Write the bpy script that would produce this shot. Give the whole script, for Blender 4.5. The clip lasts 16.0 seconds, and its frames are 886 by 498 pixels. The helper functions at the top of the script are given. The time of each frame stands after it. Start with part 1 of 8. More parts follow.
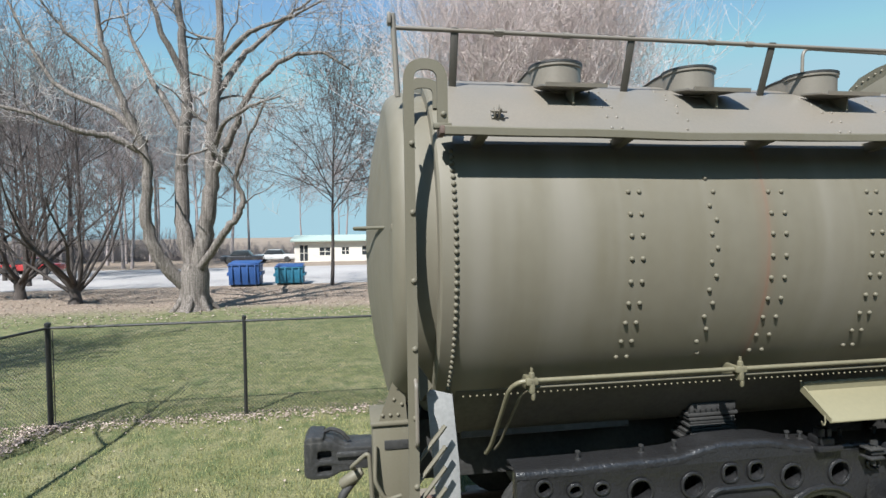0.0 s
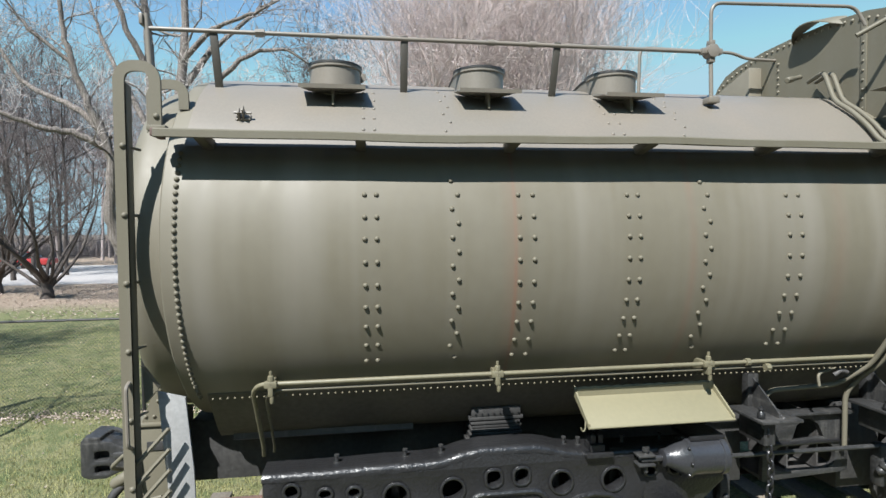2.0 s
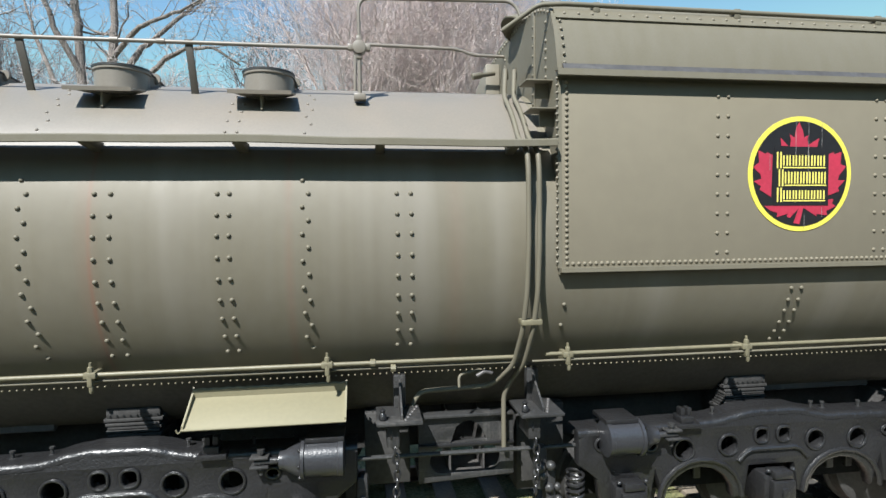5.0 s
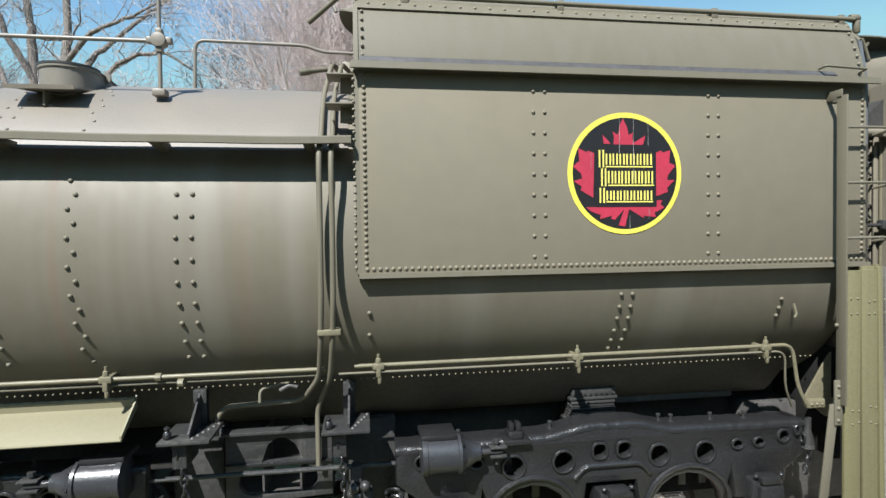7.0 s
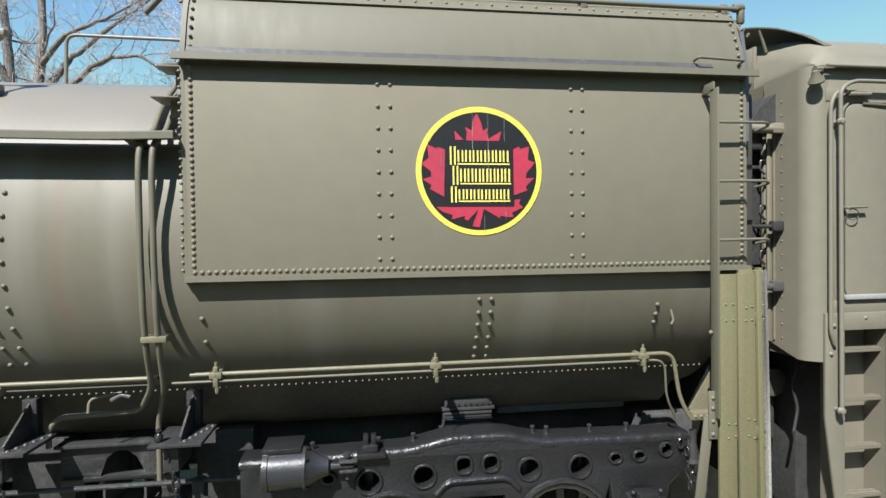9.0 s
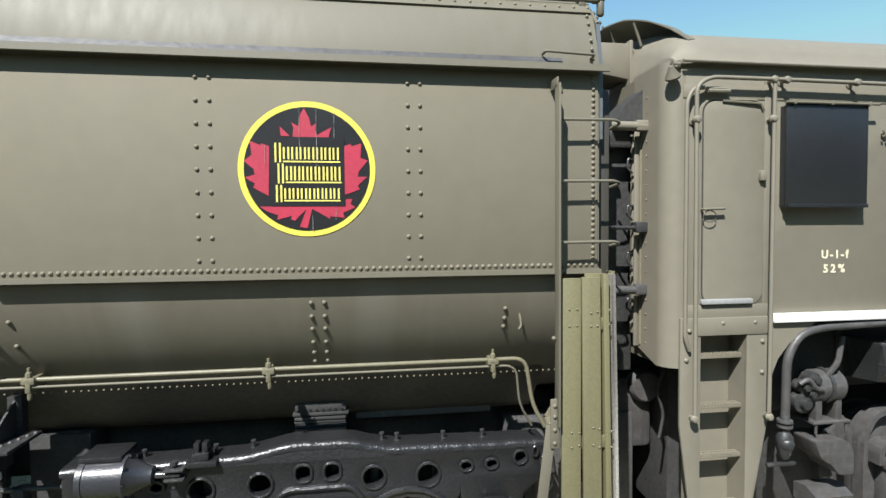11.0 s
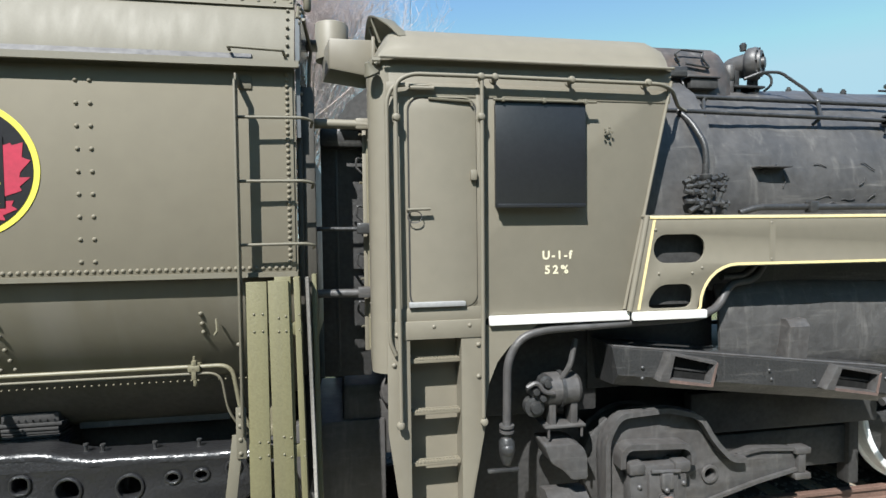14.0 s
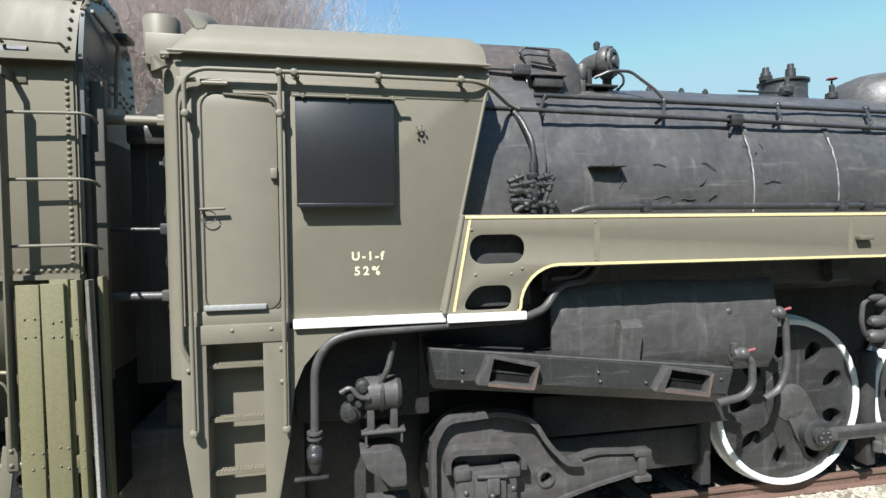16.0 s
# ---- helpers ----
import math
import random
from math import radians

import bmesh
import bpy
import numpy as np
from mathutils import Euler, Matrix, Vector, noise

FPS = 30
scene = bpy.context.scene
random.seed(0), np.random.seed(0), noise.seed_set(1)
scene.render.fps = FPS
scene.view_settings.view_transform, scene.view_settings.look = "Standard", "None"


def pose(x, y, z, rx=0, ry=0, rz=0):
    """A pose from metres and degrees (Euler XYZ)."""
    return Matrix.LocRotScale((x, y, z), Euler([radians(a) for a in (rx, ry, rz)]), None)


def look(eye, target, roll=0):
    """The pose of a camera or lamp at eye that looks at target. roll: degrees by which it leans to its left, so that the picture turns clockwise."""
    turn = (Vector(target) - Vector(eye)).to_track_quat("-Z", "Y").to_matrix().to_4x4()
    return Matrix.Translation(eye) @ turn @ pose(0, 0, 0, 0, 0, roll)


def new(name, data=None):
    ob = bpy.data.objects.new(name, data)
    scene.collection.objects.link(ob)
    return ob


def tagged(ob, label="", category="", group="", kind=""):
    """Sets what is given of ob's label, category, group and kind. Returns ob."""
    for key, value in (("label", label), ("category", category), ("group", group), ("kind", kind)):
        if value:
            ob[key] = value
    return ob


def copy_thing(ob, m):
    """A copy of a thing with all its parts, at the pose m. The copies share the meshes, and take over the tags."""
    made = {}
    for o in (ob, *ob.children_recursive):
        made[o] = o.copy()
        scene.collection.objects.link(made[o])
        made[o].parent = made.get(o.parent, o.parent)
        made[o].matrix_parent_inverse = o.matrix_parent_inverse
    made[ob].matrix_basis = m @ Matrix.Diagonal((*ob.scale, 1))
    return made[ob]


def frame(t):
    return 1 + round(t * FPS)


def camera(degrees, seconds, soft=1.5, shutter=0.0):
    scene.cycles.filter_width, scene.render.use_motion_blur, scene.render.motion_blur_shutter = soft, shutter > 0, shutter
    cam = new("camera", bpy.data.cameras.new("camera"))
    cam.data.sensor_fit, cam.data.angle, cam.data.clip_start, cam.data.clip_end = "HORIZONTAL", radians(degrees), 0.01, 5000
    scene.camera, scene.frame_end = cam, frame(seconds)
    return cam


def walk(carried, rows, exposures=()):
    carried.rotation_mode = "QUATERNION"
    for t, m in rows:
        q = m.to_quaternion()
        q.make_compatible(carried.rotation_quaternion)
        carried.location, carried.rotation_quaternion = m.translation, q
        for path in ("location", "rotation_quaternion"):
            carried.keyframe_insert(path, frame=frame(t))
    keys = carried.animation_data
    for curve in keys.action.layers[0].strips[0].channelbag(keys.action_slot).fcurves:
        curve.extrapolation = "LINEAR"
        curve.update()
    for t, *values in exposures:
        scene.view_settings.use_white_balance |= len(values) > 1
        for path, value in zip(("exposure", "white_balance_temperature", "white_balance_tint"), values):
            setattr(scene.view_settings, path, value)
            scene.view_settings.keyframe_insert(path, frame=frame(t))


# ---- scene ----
cam = camera(78.9, 16.0)
PATH = [
    (0, (-0.203, -4.917, 3.024), (0.113, -2.943, 2.966), -0.8),
    (0.5, (0.273, -4.996, 3.046), (0.584, -3.021, 2.983), -0.8),
    (1, (0.724, -5.048, 3.04), (1.027, -3.072, 2.975), -0.6),
    (1.5, (1.198, -5.103, 3.049), (1.494, -3.127, 2.979), -0.6),
    (2, (1.677, -5.173, 3.048), (1.96, -3.195, 2.977), -0.5),
    (2.5, (2.128, -5.259, 3.005), (2.427, -3.282, 2.948), -0.5),
    (3, (2.69, -5.364, 3.007), (2.97, -3.385, 2.939), -0.5),
    (3.5, (3.2, -5.437, 3.04), (3.478, -3.458, 2.957), -0.5),
    (4, (3.7, -5.503, 3.028), (3.979, -3.524, 2.951), -0.6),
    (4.5, (4.214, -5.537, 3.036), (4.483, -3.557, 2.954), -0.6),
    (7, (6.207, -5.467, 2.977), (6.498, -3.489, 2.927), -0.8),
    (7.5, (6.538, -5.447, 2.978), (6.822, -3.468, 2.929), -0.8),
    (8, (6.844, -5.423, 2.958), (7.126, -3.443, 2.917), -0.8),
    (8.5, (7.144, -5.407, 2.934), (7.417, -3.426, 2.903), -0.8),
    (11, (8.643, -5.4, 3.011), (8.93, -3.422, 2.939), -0.4),
    (11.5, (9.044, -5.427, 2.997), (9.343, -3.451, 2.927), -0.4),
    (12, (9.433, -5.472, 3.027), (9.748, -3.499, 2.942), -0.4),
    (12.5, (9.796, -5.514, 3.014), (10.119, -3.542, 2.938), -0.5),
    (13, (10.144, -5.551, 3.004), (10.467, -3.579, 2.932), -0.6),
    (13.5, (10.47, -5.579, 2.997), (10.799, -3.608, 2.928), -0.6),
    (14, (10.822, -5.606, 2.994), (11.158, -3.636, 2.926), -0.7),
    (14.5, (11.162, -5.629, 2.993), (11.519, -3.663, 2.922), -0.6),
    (15, (11.521, -5.669, 2.985), (11.888, -3.704, 2.912), -0.7),
    (15.5, (11.864, -5.702, 2.979), (12.242, -3.739, 2.91), -0.8),
    (16, (12.206, -5.736, 2.964), (12.597, -3.776, 2.902), -0.8),
]
walk(cam, [(t, look(eye, target, roll)) for t, eye, target, roll in PATH], exposures=[(0, 0.90, 6340, 10), (2, 0.99, 6340, 10), (4, 1.04, 6340, 10), (8, 1.04, 6340, 10), (11, 1.04, 6340, 10), (13.5, 1.06, 6340, 10), (16, 1.10, 6340, 10)])

# ---- world, sun ----
world = bpy.data.worlds.new("sky")
scene.world = world
world.use_nodes = True
wn, wl = world.node_tree.nodes, world.node_tree.links
sky = wn.new("ShaderNodeTexSky")
sky.sky_type, sky.sun_disc = "NISHITA", False
SUN_FROM = Vector((-0.45, -0.70, 1.0)).normalized()
sky.sun_elevation = math.asin(SUN_FROM.z)
sky.sun_rotation = math.atan2(SUN_FROM.x, SUN_FROM.y)
sky.air_density, sky.dust_density, sky.ozone_density = 0.9, 0.0, 0.6
tone = wn.new("ShaderNodeMix")
tone.data_type, tone.blend_type = "RGBA", "MULTIPLY"
tone.inputs["Factor"].default_value = 1.0
tone.inputs["B"].default_value = (0.88, 1.05, 1.06, 1)
wl.new(sky.outputs[0], tone.inputs["A"])
cap = wn.new("ShaderNodeVectorMath")          # keeps the horizon glow within the clear spring sky's tone
cap.operation = "MINIMUM"
cap.inputs[1].default_value = (2.05, 3.2, 3.7)
wl.new(tone.outputs["Result"], cap.inputs[0])
wl.new(cap.outputs[0], wn["Background"].inputs[0])
wn["Background"].inputs[1].default_value = 0.106
sun_data = bpy.data.lights.new("sun", "SUN")
sun_data.energy, sun_data.angle, sun_data.color = 5.0, radians(0.53), (0.985, 0.972, 0.93)
sun = new("sun", sun_data)
sun.matrix_world = look(SUN_FROM * 60, (0, 0, 0))


# ---- materials ----
def mat(name, color, rough=0.5, metal=0.0, vary=0.15, scale=3.0, fine=40.0, bump=0.02, streak=0.0, tint=None, coat=0.0, spec=0.5, pit=0.0, each=0.0, island=0.0, scuff=0.0):
    """Painted or raw surface: two scales of tone, optional vertical streaks, scrapes, relief."""
    m = bpy.data.materials.new(name)
    m.use_nodes = True
    n, l = m.node_tree.nodes, m.node_tree.links
    b = n["Principled BSDF"]
    co = n.new("ShaderNodeTexCoord")
    big = n.new("ShaderNodeTexNoise")
    big.inputs["Scale"].default_value, big.inputs["Detail"].default_value = scale, 6
    small = n.new("ShaderNodeTexNoise")
    small.inputs["Scale"].default_value, small.inputs["Detail"].default_value = fine, 4
    if streak > 0:
        mp = n.new("ShaderNodeMapping")
        mp.inputs["Scale"].default_value = (3.6, 3.6, 0.14)
        big.inputs["Detail"].default_value = 2
        l.new(co.outputs["Object"], mp.inputs[0])
        l.new(mp.outputs[0], big.inputs["Vector"])
    else:
        l.new(co.outputs["Object"], big.inputs["Vector"])
    l.new(co.outputs["Object"], small.inputs["Vector"])
    t2 = tint or tuple(c * 0.6 for c in color)
    r1 = n.new("ShaderNodeMapRange")
    r1.inputs[1].default_value, r1.inputs[2].default_value = 0.35, 0.7
    r1.inputs[3].default_value, r1.inputs[4].default_value = 0.0, min(1.0, vary * 2.2 + streak)
    l.new(big.outputs[0], r1.inputs[0])
    mix = n.new("ShaderNodeMix")
    mix.data_type = "RGBA"
    mix.inputs["A"].default_value, mix.inputs["B"].default_value = (*color, 1), (*t2, 1)
    l.new(r1.outputs[0], mix.inputs["Factor"])
    r2 = n.new("ShaderNodeMapRange")
    r2.inputs[1].default_value, r2.inputs[2].default_value = 0.3, 0.7
    r2.inputs[3].default_value, r2.inputs[4].default_value = 1.0 - vary * 0.7, 1.0 + vary * 0.5
    l.new(small.outputs[0], r2.inputs[0])
    hsv = n.new("ShaderNodeHueSaturation")
    tone_out = mix.outputs["Result"]
    for k, stretch in enumerate(((9, 9, 1.1), (1.4, 3, 16)) if scuff > 0 else ()):
        sm = n.new("ShaderNodeMapping")
        sm.inputs["Scale"].default_value, sm.inputs["Location"].default_value = stretch, (k * 3.7, 1.3, 0)
        sn = n.new("ShaderNodeTexNoise")
        sn.inputs["Scale"].default_value, sn.inputs["Detail"].default_value, sn.inputs["Roughness"].default_value = 1.0, 9, 0.68
        l.new(co.outputs["Object"], sm.inputs[0])
        l.new(sm.outputs[0], sn.inputs["Vector"])
        sr = n.new("ShaderNodeMapRange")
        sr.inputs[1].default_value, sr.inputs[2].default_value, sr.inputs[3].default_value, sr.inputs[4].default_value = 0.56, 0.76, 0.0, scuff
        l.new(sn.outputs[0], sr.inputs[0])
        sx = n.new("ShaderNodeMix")
        sx.data_type = "RGBA"
        sx.inputs["B"].default_value = (0.20, 0.19, 0.175, 1)
        l.new(sr.outputs[0], sx.inputs["Factor"])
        l.new(tone_out, sx.inputs["A"])
        tone_out = sx.outputs["Result"]
    l.new(tone_out, hsv.inputs["Color"])
    if island > 0:
        each = island
    if each > 0:
        info = n.new("ShaderNodeNewGeometry" if island > 0 else "ShaderNodeObjectInfo")
        r3 = n.new("ShaderNodeMapRange")
        r3.inputs[3].default_value, r3.inputs[4].default_value = 1 - each, 1 + each
        l.new(info.outputs["Random Per Island" if island > 0 else "Random"], r3.inputs[0])
        mu = n.new("ShaderNodeMath")
        mu.operation = "MULTIPLY"
        l.new(r2.outputs[0], mu.inputs[0])
        l.new(r3.outputs[0], mu.inputs[1])
        l.new(mu.outputs[0], hsv.inputs["Value"])
    else:
        l.new(r2.outputs[0], hsv.inputs["Value"])
    l.new(hsv.outputs[0], b.inputs["Base Color"])
    rr = n.new("ShaderNodeMapRange")
    rr.inputs[1].default_value, rr.inputs[2].default_value = 0.3, 0.7
    rr.inputs[3].default_value, rr.inputs[4].default_value = max(0.05, rough - 0.04), min(1, rough + 0.05)
    l.new(big.outputs[0], rr.inputs[0])
    l.new(rr.outputs[0], b.inputs["Roughness"])
    b.inputs["Metallic"].default_value = metal
    b.inputs["Specular IOR Level"].default_value = spec
    b.inputs["Coat Weight"].default_value = coat
    b.inputs["Coat Roughness"].default_value = 0.15
    if bump > 0:
        bp = n.new("ShaderNodeBump")
        bp.inputs["Strength"].default_value, bp.inputs["Distance"].default_value = 0.6, bump
        src = small.outputs[0]
        if pit > 0:
            lump = n.new("ShaderNodeTexNoise")
            lump.inputs["Scale"].default_value, lump.inputs["Detail"].default_value = pit, 3
            l.new(co.outputs["Object"], lump.inputs["Vector"])
            ad = n.new("ShaderNodeMath")
            ad.operation = "ADD"
            l.new(lump.outputs[0], ad.inputs[0])
            l.new(small.outputs[0], ad.inputs[1])
            src = ad.outputs[0]
        l.new(src, bp.inputs["Height"])
        l.new(bp.outputs[0], b.inputs["Normal"])
    return m


OLIVE = mat("olive_paint", (0.130, 0.118, 0.085), 0.57, vary=0.05, fine=60, bump=0.0005, streak=0.22, tint=(0.150, 0.139, 0.112), spec=0.35)
# darker copy of the olive paint for faces turned from the sun
SHADED_OLIVE = mat("olive_darkened_as_shade", (0.050, 0.045, 0.036), 0.55, vary=0.2, fine=50, bump=0.001)
OLIVE_TOP = mat("olive_paint_weathered", (0.165, 0.150, 0.126), 0.42, vary=0.07, scale=1.6, fine=50, bump=0.001, tint=(0.255, 0.190, 0.135))
OLIVE_CAB = mat("olive_cab_paint", (0.175, 0.158, 0.122), 0.54, vary=0.06, scale=1.1, fine=9, bump=0.0005, tint=(0.182, 0.166, 0.112), spec=0.4)
PANEL_OLIVE = mat("olive_panel_paint", (0.172, 0.154, 0.115), 0.66, vary=0.05, scale=0.9, fine=7, bump=0.0004, tint=(0.176, 0.158, 0.106), spec=0.22)
# olive darkened to imitate shade on the tank's underside, with random mottling
LOWER_SHADE_OLIVE = mat("lower_olive_with_shade", (0.088, 0.080, 0.062), 0.55, vary=0.25, scale=2.2, fine=24, bump=0.001, tint=(0.055, 0.050, 0.042), spec=0.4)
# glossy paint with the blue of reflected sky put into its colour
WING_PAINT = mat("sky_tinted_bulkhead_paint", (0.115, 0.122, 0.128), 0.24, vary=0.12, scale=2.0, fine=20, bump=0.001, spec=0.6)
RUSTY_BLACK = mat("rust_stained_black", (0.055, 0.053, 0.052), 0.48, vary=0.3, scale=4.5, fine=16, bump=0.005, pit=6, tint=(0.105, 0.074, 0.058), scuff=0.5)
TRAY_PAINT = mat("smooth_light_olive_paint", (0.195, 0.178, 0.112), 0.55, vary=0.06, scale=1.5, fine=30, bump=0.0004)
# near-black colour that stands in for deep shade in openings
VOID = mat("painted_deep_shade", (0.017, 0.017, 0.0165), 0.95, vary=0.4, fine=20, bump=0.004, spec=0.1)
STEP_GREY = mat("pale_grey_step_paint", (0.29, 0.29, 0.285), 0.45, vary=0.15, fine=40, bump=0.001)
PIPE_PAINT = mat("light_olive_paint", (0.165, 0.150, 0.098), 0.46, vary=0.22, fine=35, bump=0.002)
BOARD = mat("painted_board", (0.150, 0.138, 0.072), 0.55, vary=0.16, fine=70, bump=0.003, streak=0.25, tint=(0.12, 0.11, 0.06), each=0.08)
BARE_WOOD = mat("weathered_wood_edge", (0.06, 0.055, 0.046), 0.8, vary=0.4, fine=60, bump=0.005, streak=0.06, tint=(0.36, 0.34, 0.30))
BLACK_GLOSS = mat("black_truck_paint", (0.019, 0.019, 0.020), 0.33, vary=0.3, fine=45, bump=0.010, pit=14, coat=0.3, spec=0.5)
BLACK = mat("black_dull_paint", (0.038, 0.038, 0.038), 0.40, vary=0.35, fine=45, bump=0.005, pit=10, scuff=0.35)
BOILER_BLACK = mat("boiler_jacket_black", (0.052, 0.051, 0.051), 0.46, vary=0.26, scale=1.6, fine=14, bump=0.006, pit=3.5, tint=(0.088, 0.083, 0.078), scuff=0.5)
FIREBOX_GREY = mat("dusty_firebox_sheet", (0.066, 0.064, 0.062), 0.55, vary=0.24, scale=1.8, fine=9, bump=0.018, pit=6, tint=(0.045, 0.044, 0.043), scuff=0.4)
DARK_GROUND = mat("dark_cinder_ground", (0.050, 0.047, 0.043), 0.9, vary=0.3, scale=2, fine=40, bump=0.006)
GREY_IRON = mat("grey_dusty_iron", (0.068, 0.066, 0.065), 0.46, vary=0.28, scale=5, fine=16, bump=0.006, pit=7, tint=(0.050, 0.044, 0.040), scuff=0.35)
# sooty dark iron, also painted as shade in the cab gap and undersides
SOOT_SHADE = mat("soot_iron_and_shade", (0.040, 0.039, 0.038), 0.7, vary=0.4, fine=25, bump=0.006)
WHITE = mat("white_trim_paint", (0.80, 0.79, 0.75), 0.45, vary=0.06, fine=60, bump=0.001)
CYLINDER_GREY = mat("grey_cylinder_paint", (0.034, 0.035, 0.039), 0.32, vary=0.3, fine=60, bump=0.003, pit=9, coat=0.35)
CHALK = mat("chalky_scale_mark", (0.34, 0.33, 0.32), 0.8, vary=0.5, scale=14, fine=60, bump=0.002, tint=(0.10, 0.10, 0.10))
CREAM = mat("cream_yellow_line", (0.70, 0.58, 0.30), 0.5, vary=0.12, fine=60, bump=0.0005)
EMBLEM_CREAM = mat("pale_yellow_emblem_bar", (0.72, 0.64, 0.14), 0.5, vary=0.12, fine=60, bump=0.0005)
PALE = mat("cream_lettering", (0.66, 0.60, 0.43), 0.5, vary=0.08, fine=80, bump=0.0)
SHUTTER = mat("dark_slate_shutter", (0.018, 0.019, 0.021), 0.34, vary=0.2, scale=1.0, fine=30, bump=0.0)
RED = mat("red_emblem_paint", (0.40, 0.03, 0.06), 0.5, vary=0.15, fine=40, bump=0.0005)
RED_HANDLE = mat("red_handle_paint", (0.30, 0.07, 0.085), 0.55, vary=0.3, fine=40, bump=0.001)
YELLOW = mat("yellow_emblem_paint", (0.70, 0.62, 0.085), 0.45, vary=0.06, fine=60, bump=0.0005)
EMBLEM_BLACK = mat("emblem_black", (0.018, 0.018, 0.02), 0.35, vary=0.2, fine=40, bump=0.0005)
RUST = mat("rusty_steel", (0.135, 0.088, 0.072), 0.75, vary=0.35, fine=40, bump=0.003, tint=(0.085, 0.062, 0.055))
TIRE_WHITE = mat("whitewashed_tyre", (0.74, 0.76, 0.76), 0.5, vary=0.12, fine=30, bump=0.001)
RAIL_STEEL = mat("brown_rail_steel", (0.14, 0.085, 0.065), 0.6, vary=0.3, fine=40, bump=0.002)
TIE = mat("railway_tie_wood", (0.20, 0.17, 0.13), 0.85, vary=0.35, fine=50, bump=0.006, each=0.15)
BALLAST = mat("pale_ballast_stone", (0.46, 0.42, 0.34), 0.9, vary=0.5, scale=12, fine=60, bump=0.01, island=0.3)
BARK = mat("grey_bark", (0.105, 0.088, 0.076), 0.9, vary=0.5, scale=5, fine=18, bump=0.12, streak=0.40, tint=(0.25, 0.22, 0.20))
TWIG = mat("pale_twig_bark", (0.48, 0.435, 0.41), 0.85, vary=0.3, scale=2, fine=20, bump=0.0)
DARK_BARK = mat("dark_brown_bark", (0.075, 0.062, 0.056), 0.9, vary=0.35, scale=4, fine=26, bump=0.02)
PINK_TWIG = mat("reddish_twig_bark", (0.62, 0.52, 0.50), 0.85, vary=0.3, scale=2, fine=20, bump=0.0)
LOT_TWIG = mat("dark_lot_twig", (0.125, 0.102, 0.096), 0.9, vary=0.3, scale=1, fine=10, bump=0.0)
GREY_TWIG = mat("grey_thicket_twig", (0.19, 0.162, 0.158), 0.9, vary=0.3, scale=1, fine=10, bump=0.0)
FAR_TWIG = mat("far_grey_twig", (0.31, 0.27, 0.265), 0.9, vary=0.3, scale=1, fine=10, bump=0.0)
FENCE_BLACK = mat("black_vinyl_fence", (0.022, 0.022, 0.022), 0.45, vary=0.2, fine=40, bump=0.001)
ASPHALT = mat("pale_parking_asphalt", (0.36, 0.34, 0.33), 0.9, vary=0.2, scale=0.2, fine=6, bump=0.003)
DUMP_BLUE = mat("dumpster_blue", (0.02, 0.07, 0.22), 0.5, vary=0.2, fine=20, bump=0.002)
DUMP_TEAL = mat("dumpster_teal", (0.02, 0.14, 0.22), 0.5, vary=0.2, fine=20, bump=0.002)
HOUSE_WHITE = mat("white_siding", (0.62, 0.58, 0.52), 0.7, vary=0.08, fine=8, bump=0.002)
ROOF_GREEN = mat("pale_green_roof", (0.34, 0.42, 0.38), 0.7, vary=0.1, fine=8, bump=0.002)
GLASS_DARK = mat("dark_window_glass", (0.03, 0.035, 0.04), 0.08, vary=0.05, bump=0.0)
LEAVES = mat("dead_leaves", (0.24, 0.185, 0.155), 0.9, vary=0.5, scale=9, fine=40, bump=0.0, tint=(0.50, 0.41, 0.36), island=0.45)
GRASS_BLADE = mat("spring_grass_blade", (0.215, 0.212, 0.082), 0.7, vary=0.35, scale=1.2, fine=30, bump=0.0, tint=(0.33, 0.31, 0.15), island=0.5)


